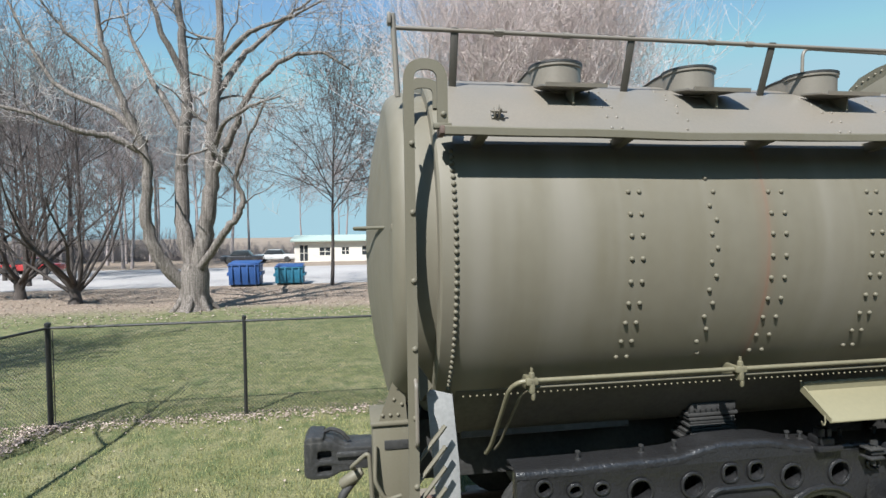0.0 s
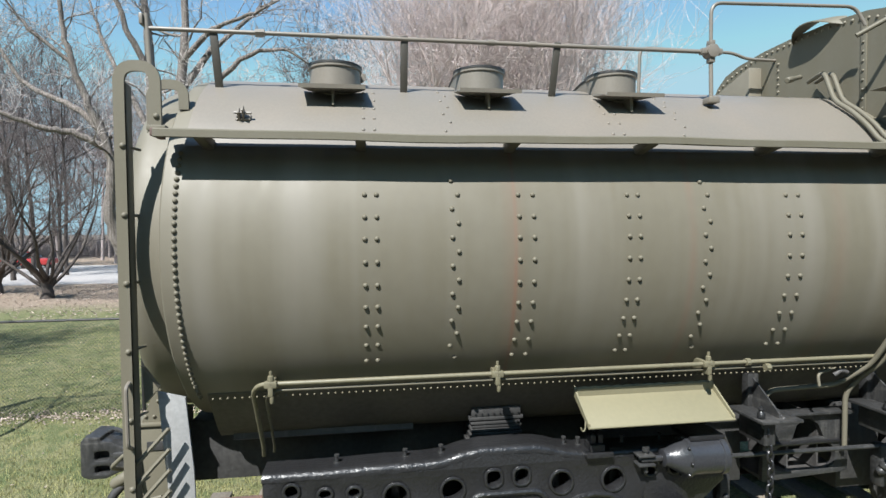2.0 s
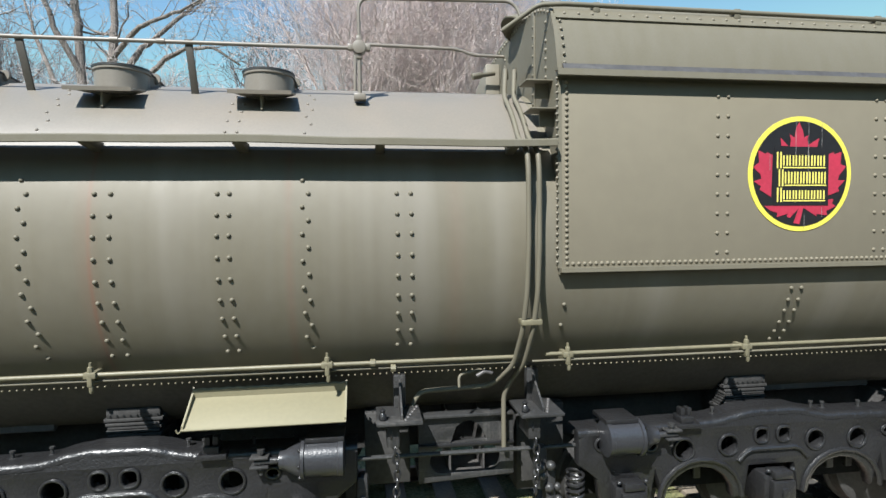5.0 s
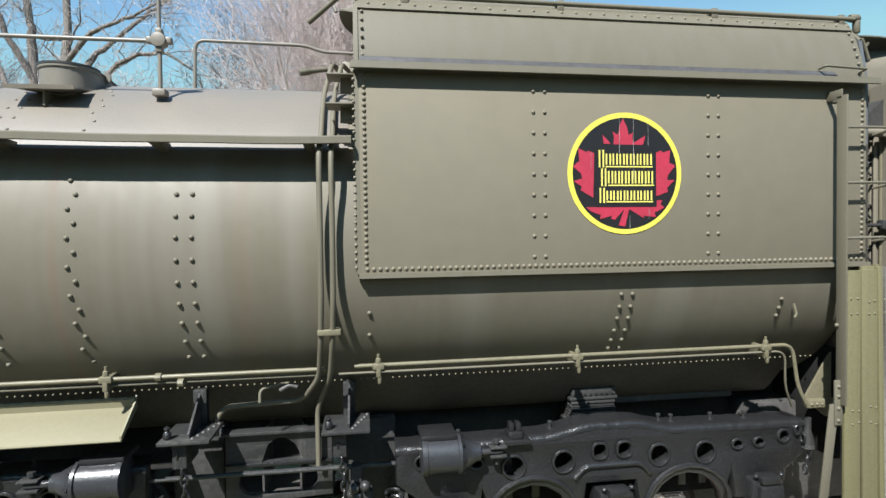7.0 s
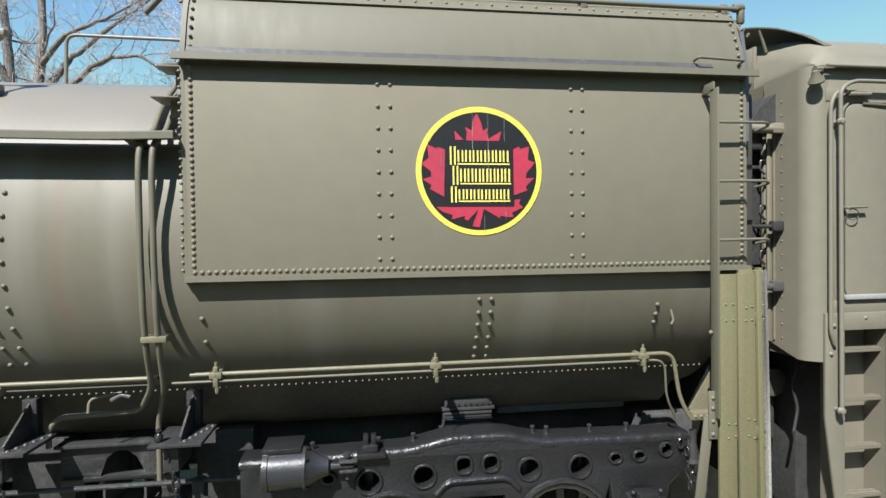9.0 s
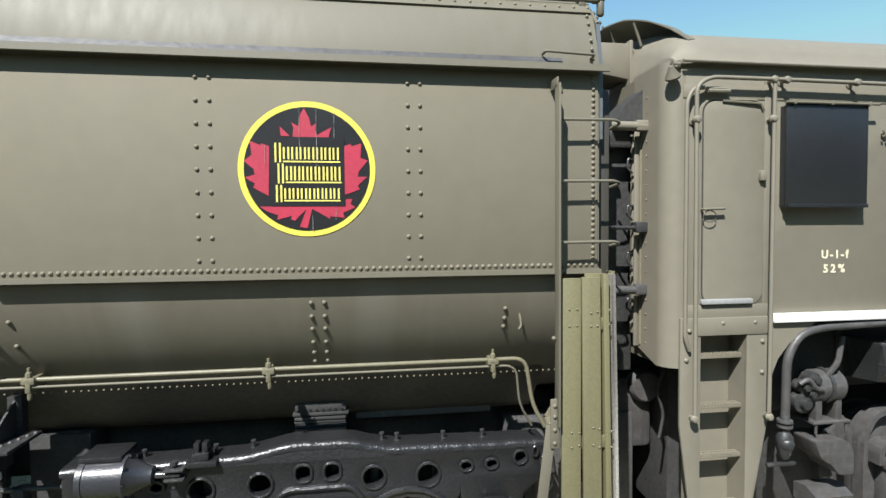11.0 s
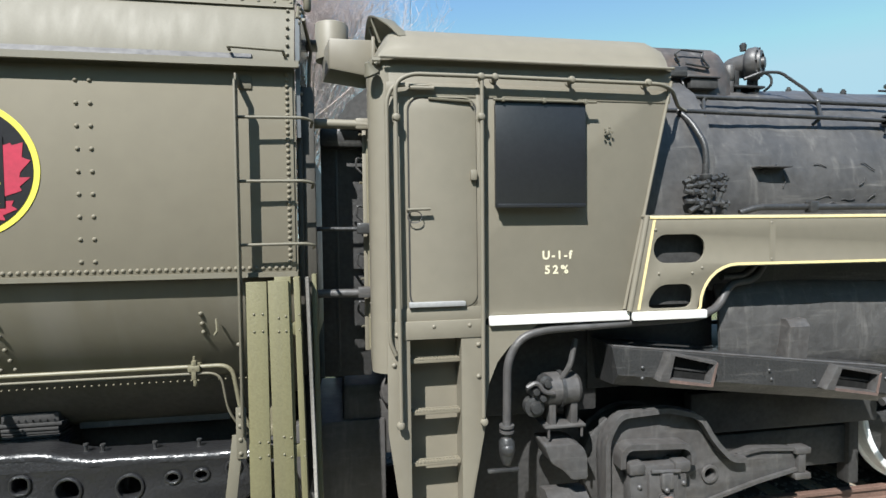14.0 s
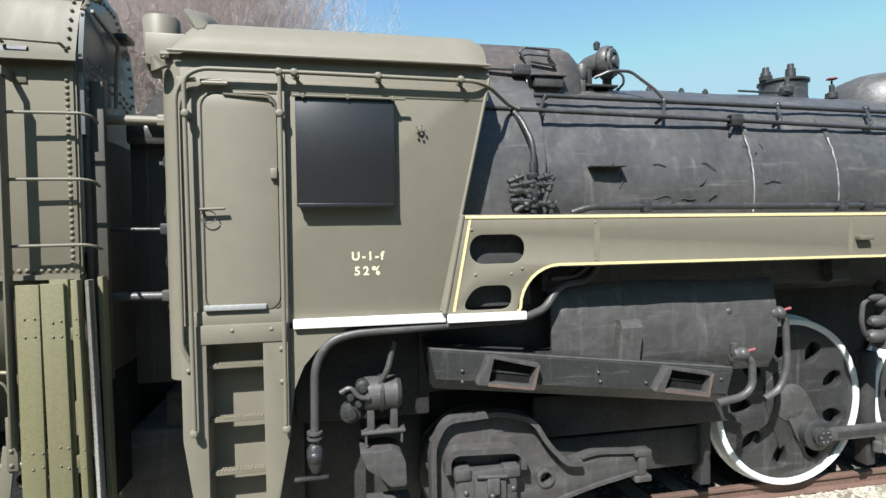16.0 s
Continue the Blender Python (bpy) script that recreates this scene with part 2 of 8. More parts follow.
def tank_paint(red):
    """Olive paint of the tank in pale vertical weather bands, with a thin rust run at one seam."""
    m = mat("olive_tank_paint", (0.140, 0.126, 0.092), 0.55, vary=0.05, fine=9, bump=0.0005, streak=0.26, tint=(0.158, 0.146, 0.116), spec=0.42)
    n, l = m.node_tree.nodes, m.node_tree.links
    b = n["Principled BSDF"]
    src = b.inputs["Base Color"].links[0].from_socket
    co = n.new("ShaderNodeTexCoord")
    mp = n.new("ShaderNodeMapping")
    mp.inputs["Scale"].default_value = (1.0, 0.05, 0.05)
    l.new(co.outputs["Object"], mp.inputs[0])
    band = n.new("ShaderNodeTexNoise")
    band.inputs["Scale"].default_value, band.inputs["Detail"].default_value = 2.6, 3
    l.new(mp.outputs[0], band.inputs["Vector"])
    r = n.new("ShaderNodeMapRange")
    r.inputs[1].default_value, r.inputs[2].default_value, r.inputs[4].default_value = 0.50, 0.72, 0.60
    l.new(band.outputs[0], r.inputs[0])
    x = n.new("ShaderNodeMix")
    x.data_type = "RGBA"
    x.inputs["B"].default_value = (0.205, 0.190, 0.160, 1)
    l.new(r.outputs[0], x.inputs["Factor"])
    l.new(src, x.inputs["A"])
    sep = n.new("ShaderNodeSeparateXYZ")
    l.new(co.outputs["Object"], sep.inputs[0])
    out = x.outputs["Result"]
    for at_x, wide, force in red:
        wob = n.new("ShaderNodeTexNoise")
        wob.inputs["Scale"].default_value = 1.7
        l.new(co.outputs["Object"], wob.inputs["Vector"])
        d = n.new("ShaderNodeMath")
        d.operation, d.use_clamp = "SUBTRACT", False
        l.new(sep.outputs["X"], d.inputs[0])
        d.inputs[1].default_value = at_x
        e = n.new("ShaderNodeMath")
        e.operation = "ABSOLUTE"
        l.new(d.outputs[0], e.inputs[0])
        f = n.new("ShaderNodeMapRange")
        f.inputs[1].default_value, f.inputs[2].default_value = wide, 0.0
        f.inputs[3].default_value, f.inputs[4].default_value = 0.0, force
        l.new(e.outputs[0], f.inputs[0])
        g = n.new("ShaderNodeMath")
        g.operation = "MULTIPLY"
        l.new(f.outputs[0], g.inputs[0])
        l.new(wob.outputs[0], g.inputs[1])
        y = n.new("ShaderNodeMix")
        y.data_type = "RGBA"
        y.inputs["B"].default_value = (0.20, 0.085, 0.055, 1)
        l.new(g.outputs[0], y.inputs["Factor"])
        l.new(out, y.inputs["A"])
        out = y.outputs["Result"]
    l.new(out, b.inputs["Base Color"])
    return m


TANK_OLIVE = tank_paint(((2.735, 0.022, 0.75), (2.72, 0.10, 0.35), (4.10, 0.05, 0.35), (5.35, 0.10, 0.25)))


def ground_material():
    m = bpy.data.materials.new("lawn")
    m.use_nodes = True
    n, l = m.node_tree.nodes, m.node_tree.links
    b = n["Principled BSDF"]
    co = n.new("ShaderNodeTexCoord")
    def noise_tex(scale, detail=6):
        t = n.new("ShaderNodeTexNoise")
        t.inputs["Scale"].default_value, t.inputs["Detail"].default_value = scale, detail
        l.new(co.outputs["Object"], t.inputs["Vector"])
        return t.outputs[0]
    def ramp(src, lo, hi):
        r = n.new("ShaderNodeMapRange")
        r.inputs[1].default_value, r.inputs[2].default_value = lo, hi
        l.new(src, r.inputs[0])
        return r.outputs[0]
    def mixc(f, a, c):
        x = n.new("ShaderNodeMix")
        x.data_type = "RGBA"
        l.new(f, x.inputs["Factor"])
        for s, v in (("A", a), ("B", c)):
            if isinstance(v, tuple):
                x.inputs[s].default_value = (*v, 1)
            else:
                l.new(v, x.inputs[s])
        return x.outputs["Result"]
    grass = mixc(ramp(noise_tex(0.6), 0.35, 0.65), (0.150, 0.150, 0.060), (0.225, 0.205, 0.108))
    grass = mixc(ramp(noise_tex(3.0, 8), 0.42, 0.62), grass, (0.085, 0.105, 0.036))
    grass = mixc(ramp(noise_tex(26, 8), 0.45, 0.70), grass, (0.052, 0.07, 0.022))
    grass = mixc(ramp(noise_tex(41, 4), 0.64, 0.72), grass, (0.36, 0.33, 0.21))
    dirt = mixc(ramp(noise_tex(9), 0.4, 0.65), (0.17, 0.13, 0.095), (0.30, 0.235, 0.18))
    sep = n.new("ShaderNodeSeparateXYZ")
    l.new(co.outputs["Object"], sep.inputs[0])
    wob = n.new("ShaderNodeMath")
    wob.operation = "MULTIPLY_ADD"
    l.new(noise_tex(0.25), wob.inputs[0])
    wob.inputs[1].default_value = 9.0
    l.new(sep.outputs["Y"], wob.inputs[2])
    bare = ramp(wob.outputs[0], 21.5, 24.5)
    l.new(mixc(bare, grass, dirt), b.inputs["Base Color"])
    b.inputs["Roughness"].default_value = 0.95
    bp = n.new("ShaderNodeBump")
    bp.inputs["Distance"].default_value = 0.03
    l.new(noise_tex(30), bp.inputs["Height"])
    l.new(bp.outputs[0], b.inputs["Normal"])
    return m


LAWN = ground_material()


# ---- building helpers ----
def thing(name, at, label, category, group="", kind=""):
    e = new(name)
    e.location = at
    e.empty_display_size = 0.2
    e["at"] = list(at)
    return tagged(e, label, category, group, kind)


def place_of(ob):
    """World matrix of a thing or part while building."""
    if ob.parent is None:
        return ob.matrix_basis.copy()
    return place_of(ob.parent) @ ob.matrix_parent_inverse @ ob.matrix_basis


def mesh_of(bm, name, material, smooth=40):
    me = bpy.data.meshes.new(name)
    bm.to_mesh(me)
    bm.free()
    me.materials.append(material)
    if smooth:
        me.polygons.foreach_set("use_smooth", [True] * len(me.polygons))
        me.set_sharp_from_angle(angle=radians(smooth))
    return me


def part(name, bm, material, parent, label="", smooth=40):
    """One mesh in world measures, linked under a thing or a part."""
    ob = new(name, mesh_of(bm, name, material, smooth))
    ob.parent = parent
    if parent is not None:
        ob.matrix_parent_inverse = place_of(parent).inverted()
    return tagged(ob, label) if label else ob


def piece(name, me, parent, at, turn=None, size=None):
    """An alike piece on shared mesh data."""
    ob = new(name, me)
    ob.parent = parent
    ob.matrix_parent_inverse = place_of(parent).inverted()
    ob.location = at
    if turn is not None:
        ob.rotation_euler = turn
    if size is not None:
        ob.scale = size
    return ob


def add_box(bm, x0, x1, y0, y1, z0, z1, bev=0.0, m=None):
    mm = Matrix.LocRotScale(((x0 + x1) / 2, (y0 + y1) / 2, (z0 + z1) / 2), None, (abs(x1 - x0), abs(y1 - y0), abs(z1 - z0)))
    r = bmesh.ops.create_cube(bm, size=1, matrix=mm if m is None else m @ mm)
    if bev > 0:
        vs = set(r["verts"])
        es = [e for e in bm.edges if e.verts[0] in vs and e.verts[1] in vs]
        bmesh.ops.bevel(bm, geom=es, offset=bev, segments=2, affect="EDGES", profile=0.5)
    return bm


def box(x0, x1, y0, y1, z0, z1, bev=0.0):
    return add_box(bmesh.new(), x0, x1, y0, y1, z0, z1, bev)


def fillet(pts, rad, steps=6):
    """Rounds the corners of a polyline."""
    pts = [Vector(p) for p in pts]
    out = [pts[0]]
    for a, b, c in zip(pts, pts[1:], pts[2:]):
        u, v = (a - b), (c - b)
        r = min(rad, u.length * 0.49, v.length * 0.49)
        p, q = b + u.normalized() * r, b + v.normalized() * r
        for i in range(steps + 1):
            s = i / steps
            out.append(p * (1 - s) ** 2 + b * 2 * s * (1 - s) + q * s * s)
    out.append(pts[-1])
    return out


def tube_into(bm, pts, r, seg=10, caps=True):
    pts = [Vector(p) for p in pts]
    rr = r if isinstance(r, (list, tuple)) else [r] * len(pts)
    t0 = (pts[1] - pts[0]).normalized()
    n = t0.orthogonal().normalized()
    rings, prev = [], t0
    for i, p in enumerate(pts):
        a = pts[max(0, i - 1)]
        c = pts[min(len(pts) - 1, i + 1)]
        t = (c - a).normalized()
        n = (prev.rotation_difference(t) @ n).normalized()
        prev = t
        b = t.cross(n)
        rings.append([bm.verts.new(p + (n * math.cos(k) + b * math.sin(k)) * rr[i]) for k in [2 * math.pi * j / seg for j in range(seg)]])
    for u, v in zip(rings, rings[1:]):
        for j in range(seg):
            bm.faces.new((u[j], u[(j + 1) % seg], v[(j + 1) % seg], v[j]))
    if caps:
        bm.faces.new(list(reversed(rings[0])))
        bm.faces.new(rings[-1])
    return bm


def pipe(pts, r, rad=0.0, seg=10):
    return tube_into(bmesh.new(), fillet(pts, rad) if rad else pts, r, seg)


def lathe_into(bm, profile, m=None, seg=24, caps=True):
    """profile: (radius, height) from bottom to top, turned round z, then placed by m."""
    m = m or Matrix()
    rings = []
    for r, h in profile:
        if r < 1e-6:
            rings.append([bm.verts.new(m @ Vector((0, 0, h)))])
        else:
            rings.append([bm.verts.new(m @ Vector((r * math.cos(2 * math.pi * j / seg), r * math.sin(2 * math.pi * j / seg), h))) for j in range(seg)])
    for u, v in zip(rings, rings[1:]):
        for j in range(seg):
            k = (j + 1) % seg
            if len(u) == 1 and len(v) == 1:
                continue
            if len(u) == 1:
                bm.faces.new((u[0], v[k], v[j]))
            elif len(v) == 1:
                bm.faces.new((u[j], u[k], v[0]))
            else:
                bm.faces.new((u[j], u[k], v[k], v[j]))
    for ring, flip in ((rings[0], True), (rings[-1], False)):
        if caps and len(ring) > 1:
            bm.faces.new(list(reversed(ring)) if flip else ring)
    return bm


def lathe(profile, m=None, seg=24, caps=True):
    return lathe_into(bmesh.new(), profile, m, seg, caps)


ALONG_X = Matrix(((0, 0, 1, 0), (1, 0, 0, 0), (0, 1, 0, 0), (0, 0, 0, 1)))
TO_VIEW = Matrix(((1, 0, 0, 0), (0, 0, -1, 0), (0, 1, 0, 0), (0, 0, 0, 1)))


def at(x, y, z):
    return Matrix.Translation((x, y, z))


def rounded(x0, x1, z0, z1, r, n=5):
    """Outline of a rounded rectangle."""
    out = []
    for cx, cz, a0 in ((x1 - r, z1 - r, 0), (x0 + r, z1 - r, 90), (x0 + r, z0 + r, 180), (x1 - r, z0 + r, 270)):
        for i in range(n + 1):
            a = radians(a0 + 90 * i / n)
            out.append((cx + r * math.cos(a), cz + r * math.sin(a)))
    return out


def ring(cx, cz, rx, rz=None, n=20):
    rz = rz or rx
    return [(cx + rx * math.cos(2 * math.pi * i / n), cz + rz * math.sin(2 * math.pi * i / n)) for i in range(n)]


def round_corners(pts, rad, steps=4):
    p3 = [Vector((x, z, 0)) for x, z in pts]
    out = []
    for i in range(len(p3)):
        a, b, c = p3[i - 1], p3[i], p3[(i + 1) % len(p3)]
        u, v = a - b, c - b
        r = min(rad, u.length * 0.45, v.length * 0.45)
        p, q = b + u.normalized() * r, b + v.normalized() * r
        for k in range(steps + 1):
            s = k / steps
            w = p * (1 - s) ** 2 + b * 2 * s * (1 - s) + q * s * s
            out.append((w.x, w.y))
    return out


def plate(outlines, y, thick, bev=0.0):
    """A flat plate in the plane of x and z, its face at depth y towards the track side, with holes."""
    cu = bpy.data.curves.new("plate", "CURVE")
    cu.dimensions, cu.fill_mode = "2D", "BOTH"
    cu.extrude, cu.bevel_depth, cu.bevel_resolution = max(0.0005, thick / 2 - bev), bev, 1
    cu.offset = -bev
    for o in outlines:
        s = cu.splines.new("POLY")
        s.points.add(len(o) - 1)
        for pt, (x, z) in zip(s.points, o):
            pt.co = (x, z, 0, 1)
        s.use_cyclic_u = True
    ob = bpy.data.objects.new("plate", cu)
    scene.collection.objects.link(ob)
    bpy.context.view_layer.update()
    me = bpy.data.meshes.new_from_object(ob.evaluated_get(bpy.context.evaluated_depsgraph_get()))
    bm = bmesh.new()
    bm.from_mesh(me)
    bpy.data.objects.remove(ob)
    bpy.data.curves.remove(cu)
    bpy.data.meshes.remove(me)
    bmesh.ops.transform(bm, matrix=Matrix.Translation((0, y + thick / 2, 0)) @ TO_VIEW, verts=bm.verts)
    bmesh.ops.remove_doubles(bm, verts=bm.verts, dist=0.0002)
    return bm


def sweep_x(profile, x0, x1, closed=False, cuts=1):
    """A sheet with the section profile (y, z) drawn out along x."""
    bm = bmesh.new()
    rows = [[bm.verts.new((x0 + (x1 - x0) * k / cuts, y, z)) for y, z in profile] for k in range(cuts + 1)]
    n = len(profile)
    for u, v in zip(rows, rows[1:]):
        for j in range(n if closed else n - 1):
            bm.faces.new((u[j], u[(j + 1) % n], v[(j + 1) % n], v[j]))
    if closed:
        bm.faces.new(rows[0])
        bm.faces.new(list(reversed(rows[-1])))
    bmesh.ops.recalc_face_normals(bm, faces=bm.faces)
    return bm


def rivet_mesh(r, material):
    bm = lathe([(r * 1.12, -0.3 * r), (r * 1.05, 0.15 * r), (r * 0.8, 0.55 * r), (r * 0.4, 0.78 * r), (0, 0.85 * r)], seg=8)
    return mesh_of(bm, "rivet", material, 60)


def rivet_row(name, spots, r, material, parent, seg=6):
    """Many small rivets of one seam in one mesh. spots: (place, outward normal)."""
    bm = bmesh.new()
    for p, nrm in spots:
        m = Matrix.Translation(p) @ Vector(nrm).to_track_quat("Z", "Y").to_matrix().to_4x4()
        lathe_into(bm, [(r * 1.1, -0.3 * r), (r * 0.95, 0.3 * r), (r * 0.5, 0.7 * r), (0, 0.8 * r)], m, seg)
    ob = part(name, bm, material, parent, "", 60)
    ob["kind"] = "stuff"
    return ob


FACE = (0, -1, 0)

# ---- large structure: ground, track ----
def grid_sheet(x0, x1, y0, y1, nx, ny, z=0.0, amp=0.0):
    bm = bmesh.new()
    vs = [[bm.verts.new((x0 + (x1 - x0) * i / nx, y0 + (y1 - y0) * j / ny, z)) for i in range(nx + 1)] for j in range(ny + 1)]
    for j in range(ny):
        for i in range(nx):
            bm.faces.new((vs[j][i], vs[j][i + 1], vs[j + 1][i + 1], vs[j + 1][i]))
    if amp:
        for v in bm.verts:
            v.co.z += amp * noise.noise(Vector((v.co.x * 0.7, v.co.y * 0.7, 3.0)))
    return bm


ground = part("ground", grid_sheet(-900, 900, -900, 900, 12, 12), LAWN, None, smooth=0)
tagged(ground, "mown spring lawn with bare leaf-strewn earth under the trees", "ground", kind="structure")
lot = part("parking_lot", box(-70, 40, 29.5, 49, -0.1, 0.03), ASPHALT, None, smooth=0)
tagged(lot, "pale worn asphalt parking lot beyond the lawn", "parking lot", kind="structure")
ballast = part("ballast_bed", sweep_x([(-2.3, -0.05), (-1.5, 0.035), (1.5, 0.035), (2.3, -0.05)], 8.6, 40), BALLAST, None, smooth=0)
tagged(ballast, "bed of pale crushed stone under the railway track", "ballast", kind="structure")


# unseen dark strip before the train, added to weaken light from the ground
path = part("cinder_path", box(-30, 45, -9.5, -2.4, -0.08, 0.012), DARK_GROUND, None, smooth=0)
tagged(path, "unseen dark ground strip added alongside the track to cut bounce light", "path", kind="structure")


def make_track():
    for y, nm in ((-0.755, "rail"), (0.755, "rail")):
        prof = [(-0.07, 0.05), (0.07, 0.05), (0.07, 0.062), (0.012, 0.08), (0.010, 0.155), (0.036, 0.165), (0.034, 0.196), (0.025, 0.2),
                (-0.025, 0.2), (-0.034, 0.196), (-0.036, 0.165), (-0.010, 0.155), (-0.012, 0.08), (-0.07, 0.062)]
        r = part(nm, sweep_x([(y + a, b) for a, b in prof], -0.2, 40, closed=True), RAIL_STEEL, None, smooth=0)
        tagged(r, "rust-brown steel rail spiked to wooden ties", "rail", "track rails", "structure")
    tie = part("railway_tie", box(-0.11, 0.11, -1.25, 1.25, -0.06, 0.047, 0.012), TIE, None)
    tagged(tie, "weathered grey wooden railway tie bedded in pale stone", "railway tie", "track ties", "structure")
    tie.location = (0.0, 0, 0)
    for i in range(1, 62):
        copy_thing(tie, pose(0.0 + i * 0.55, random.uniform(-0.03, 0.03), 0, 0, 0, random.uniform(-1.5, 1.5)))


make_track()


cinders = part("cinder_strip", sweep_x([(-0.69, 0.0), (-0.69, 0.041), (2.2, 0.041), (2.2, -0.06)], 8.7, 40), DARK_GROUND, None, smooth=0)
tagged(cinders, "dark cinders and ash between the rails", "cinders", kind="structure")


def stone_mesh(seed):
    rnd = random.Random(seed)
    bm = bmesh.new()
    bmesh.ops.create_icosphere(bm, subdivisions=1, radius=0.5)
    for v in bm.verts:
        v.co *= rnd.uniform(0.7, 1.15)
        v.co.z *= 0.7
    return bm


def scatter(name, base, spots, material, label, category):
    """Joined scatter: copies of a small mesh at (x, y, z, size, turn)."""
    base.verts.index_update()
    base.verts.ensure_lookup_table()
    bv = np.array([v.co[:] for v in base.verts])
    bf = [[v.index for v in f.verts] for f in base.faces]
    base.free()
    verts, faces = [], []
    for k, (x, y, z, s, a) in enumerate(spots):
        c, d = math.cos(a) * s, math.sin(a) * s
        w = np.stack([bv[:, 0] * c - bv[:, 1] * d + x, bv[:, 0] * d + bv[:, 1] * c + y, bv[:, 2] * s + z], 1)
        verts.extend(map(tuple, w))
        o = k * len(bv)
        faces.extend([tuple(i + o for i in f) for f in bf])
    me = bpy.data.meshes.new(name)
    me.from_pydata(verts, [], faces)
    me.materials.append(material)
    ob = new(name, me)
    return tagged(ob, label, category, kind="stuff")


rs = random.Random(4)
ASH_STONE = mat("grey_cinder_stone", (0.15, 0.145, 0.135), 0.9, vary=0.4, scale=9, fine=40, bump=0.004, island=0.5)
scatter("cinder_stones", stone_mesh(2), [(rs.uniform(9.0, 20), rs.uniform(-0.68, 2.0), 0.045, rs.uniform(0.025, 0.055), rs.uniform(0, 6)) for _ in range(6000)],
        ASH_STONE, "loose dark grey cinders between the rails", "cinders")
scatter("ballast_stones", stone_mesh(1), [(rs.uniform(9.5, 19), -0.8 - abs(rs.gauss(0, 0.6)), 0.04, rs.uniform(0.03, 0.065), rs.uniform(0, 6)) for _ in range(5000)],
        BALLAST, "loose pale crushed stones between the rails and ties", "ballast")
# unseen bank behind the camera, added to cut low sky light
sky_bank = bmesh.new()
rows = []
for i in range(81):
    a = radians(195 + 150 * i / 80)
    rr = 32 + 2 * noise.noise(Vector((i * 0.4, 0, 0)))
    h = 14 + 3.0 * noise.noise(Vector((i * 0.55, 5, 0))) + 1.5 * noise.noise(Vector((i * 1.7, 9, 0)))
    rows.append([sky_bank.verts.new((8 + rr * 1.2 * math.cos(a), -2 + rr * math.sin(a), z)) for z in (-0.1, h * 0.5, h)] + [sky_bank.verts.new((8 + (rr + 3) * 1.2 * math.cos(a), -2 + (rr + 3) * math.sin(a), z)) for z in (h * 0.8, -0.1)])
for u, v in zip(rows, rows[1:]):
    for j in range(4):
        sky_bank.faces.new((u[j], v[j], v[j + 1], u[j + 1]))
back = part("backdrop", sky_bank, DARK_BARK, None, smooth=0)
tagged(back, "unseen dark bank added behind the camera to cut low sky light", "woodland", kind="structure")

# ---- the tender ----
TX, TZ, TR = 0.42, 2.90, 1.46          # tank: rear rivet seam, axis height, radius
tender = thing("tender", (5.3, 0, 0.2), "olive-painted riveted locomotive tender with a round water tank", "tender")


def on_tank(a, x, off=0.0):
    """Point of the tank's side at a degrees above its waist."""
    return Vector((x, -(TR + off) * math.cos(radians(a)), TZ + (TR + off) * math.sin(radians(a))))


def out_tank(a):
    return Vector((0, -math.cos(radians(a)), math.sin(radians(a))))


def z_angle(z):
    return math.degrees(math.asin((z - TZ) / TR))


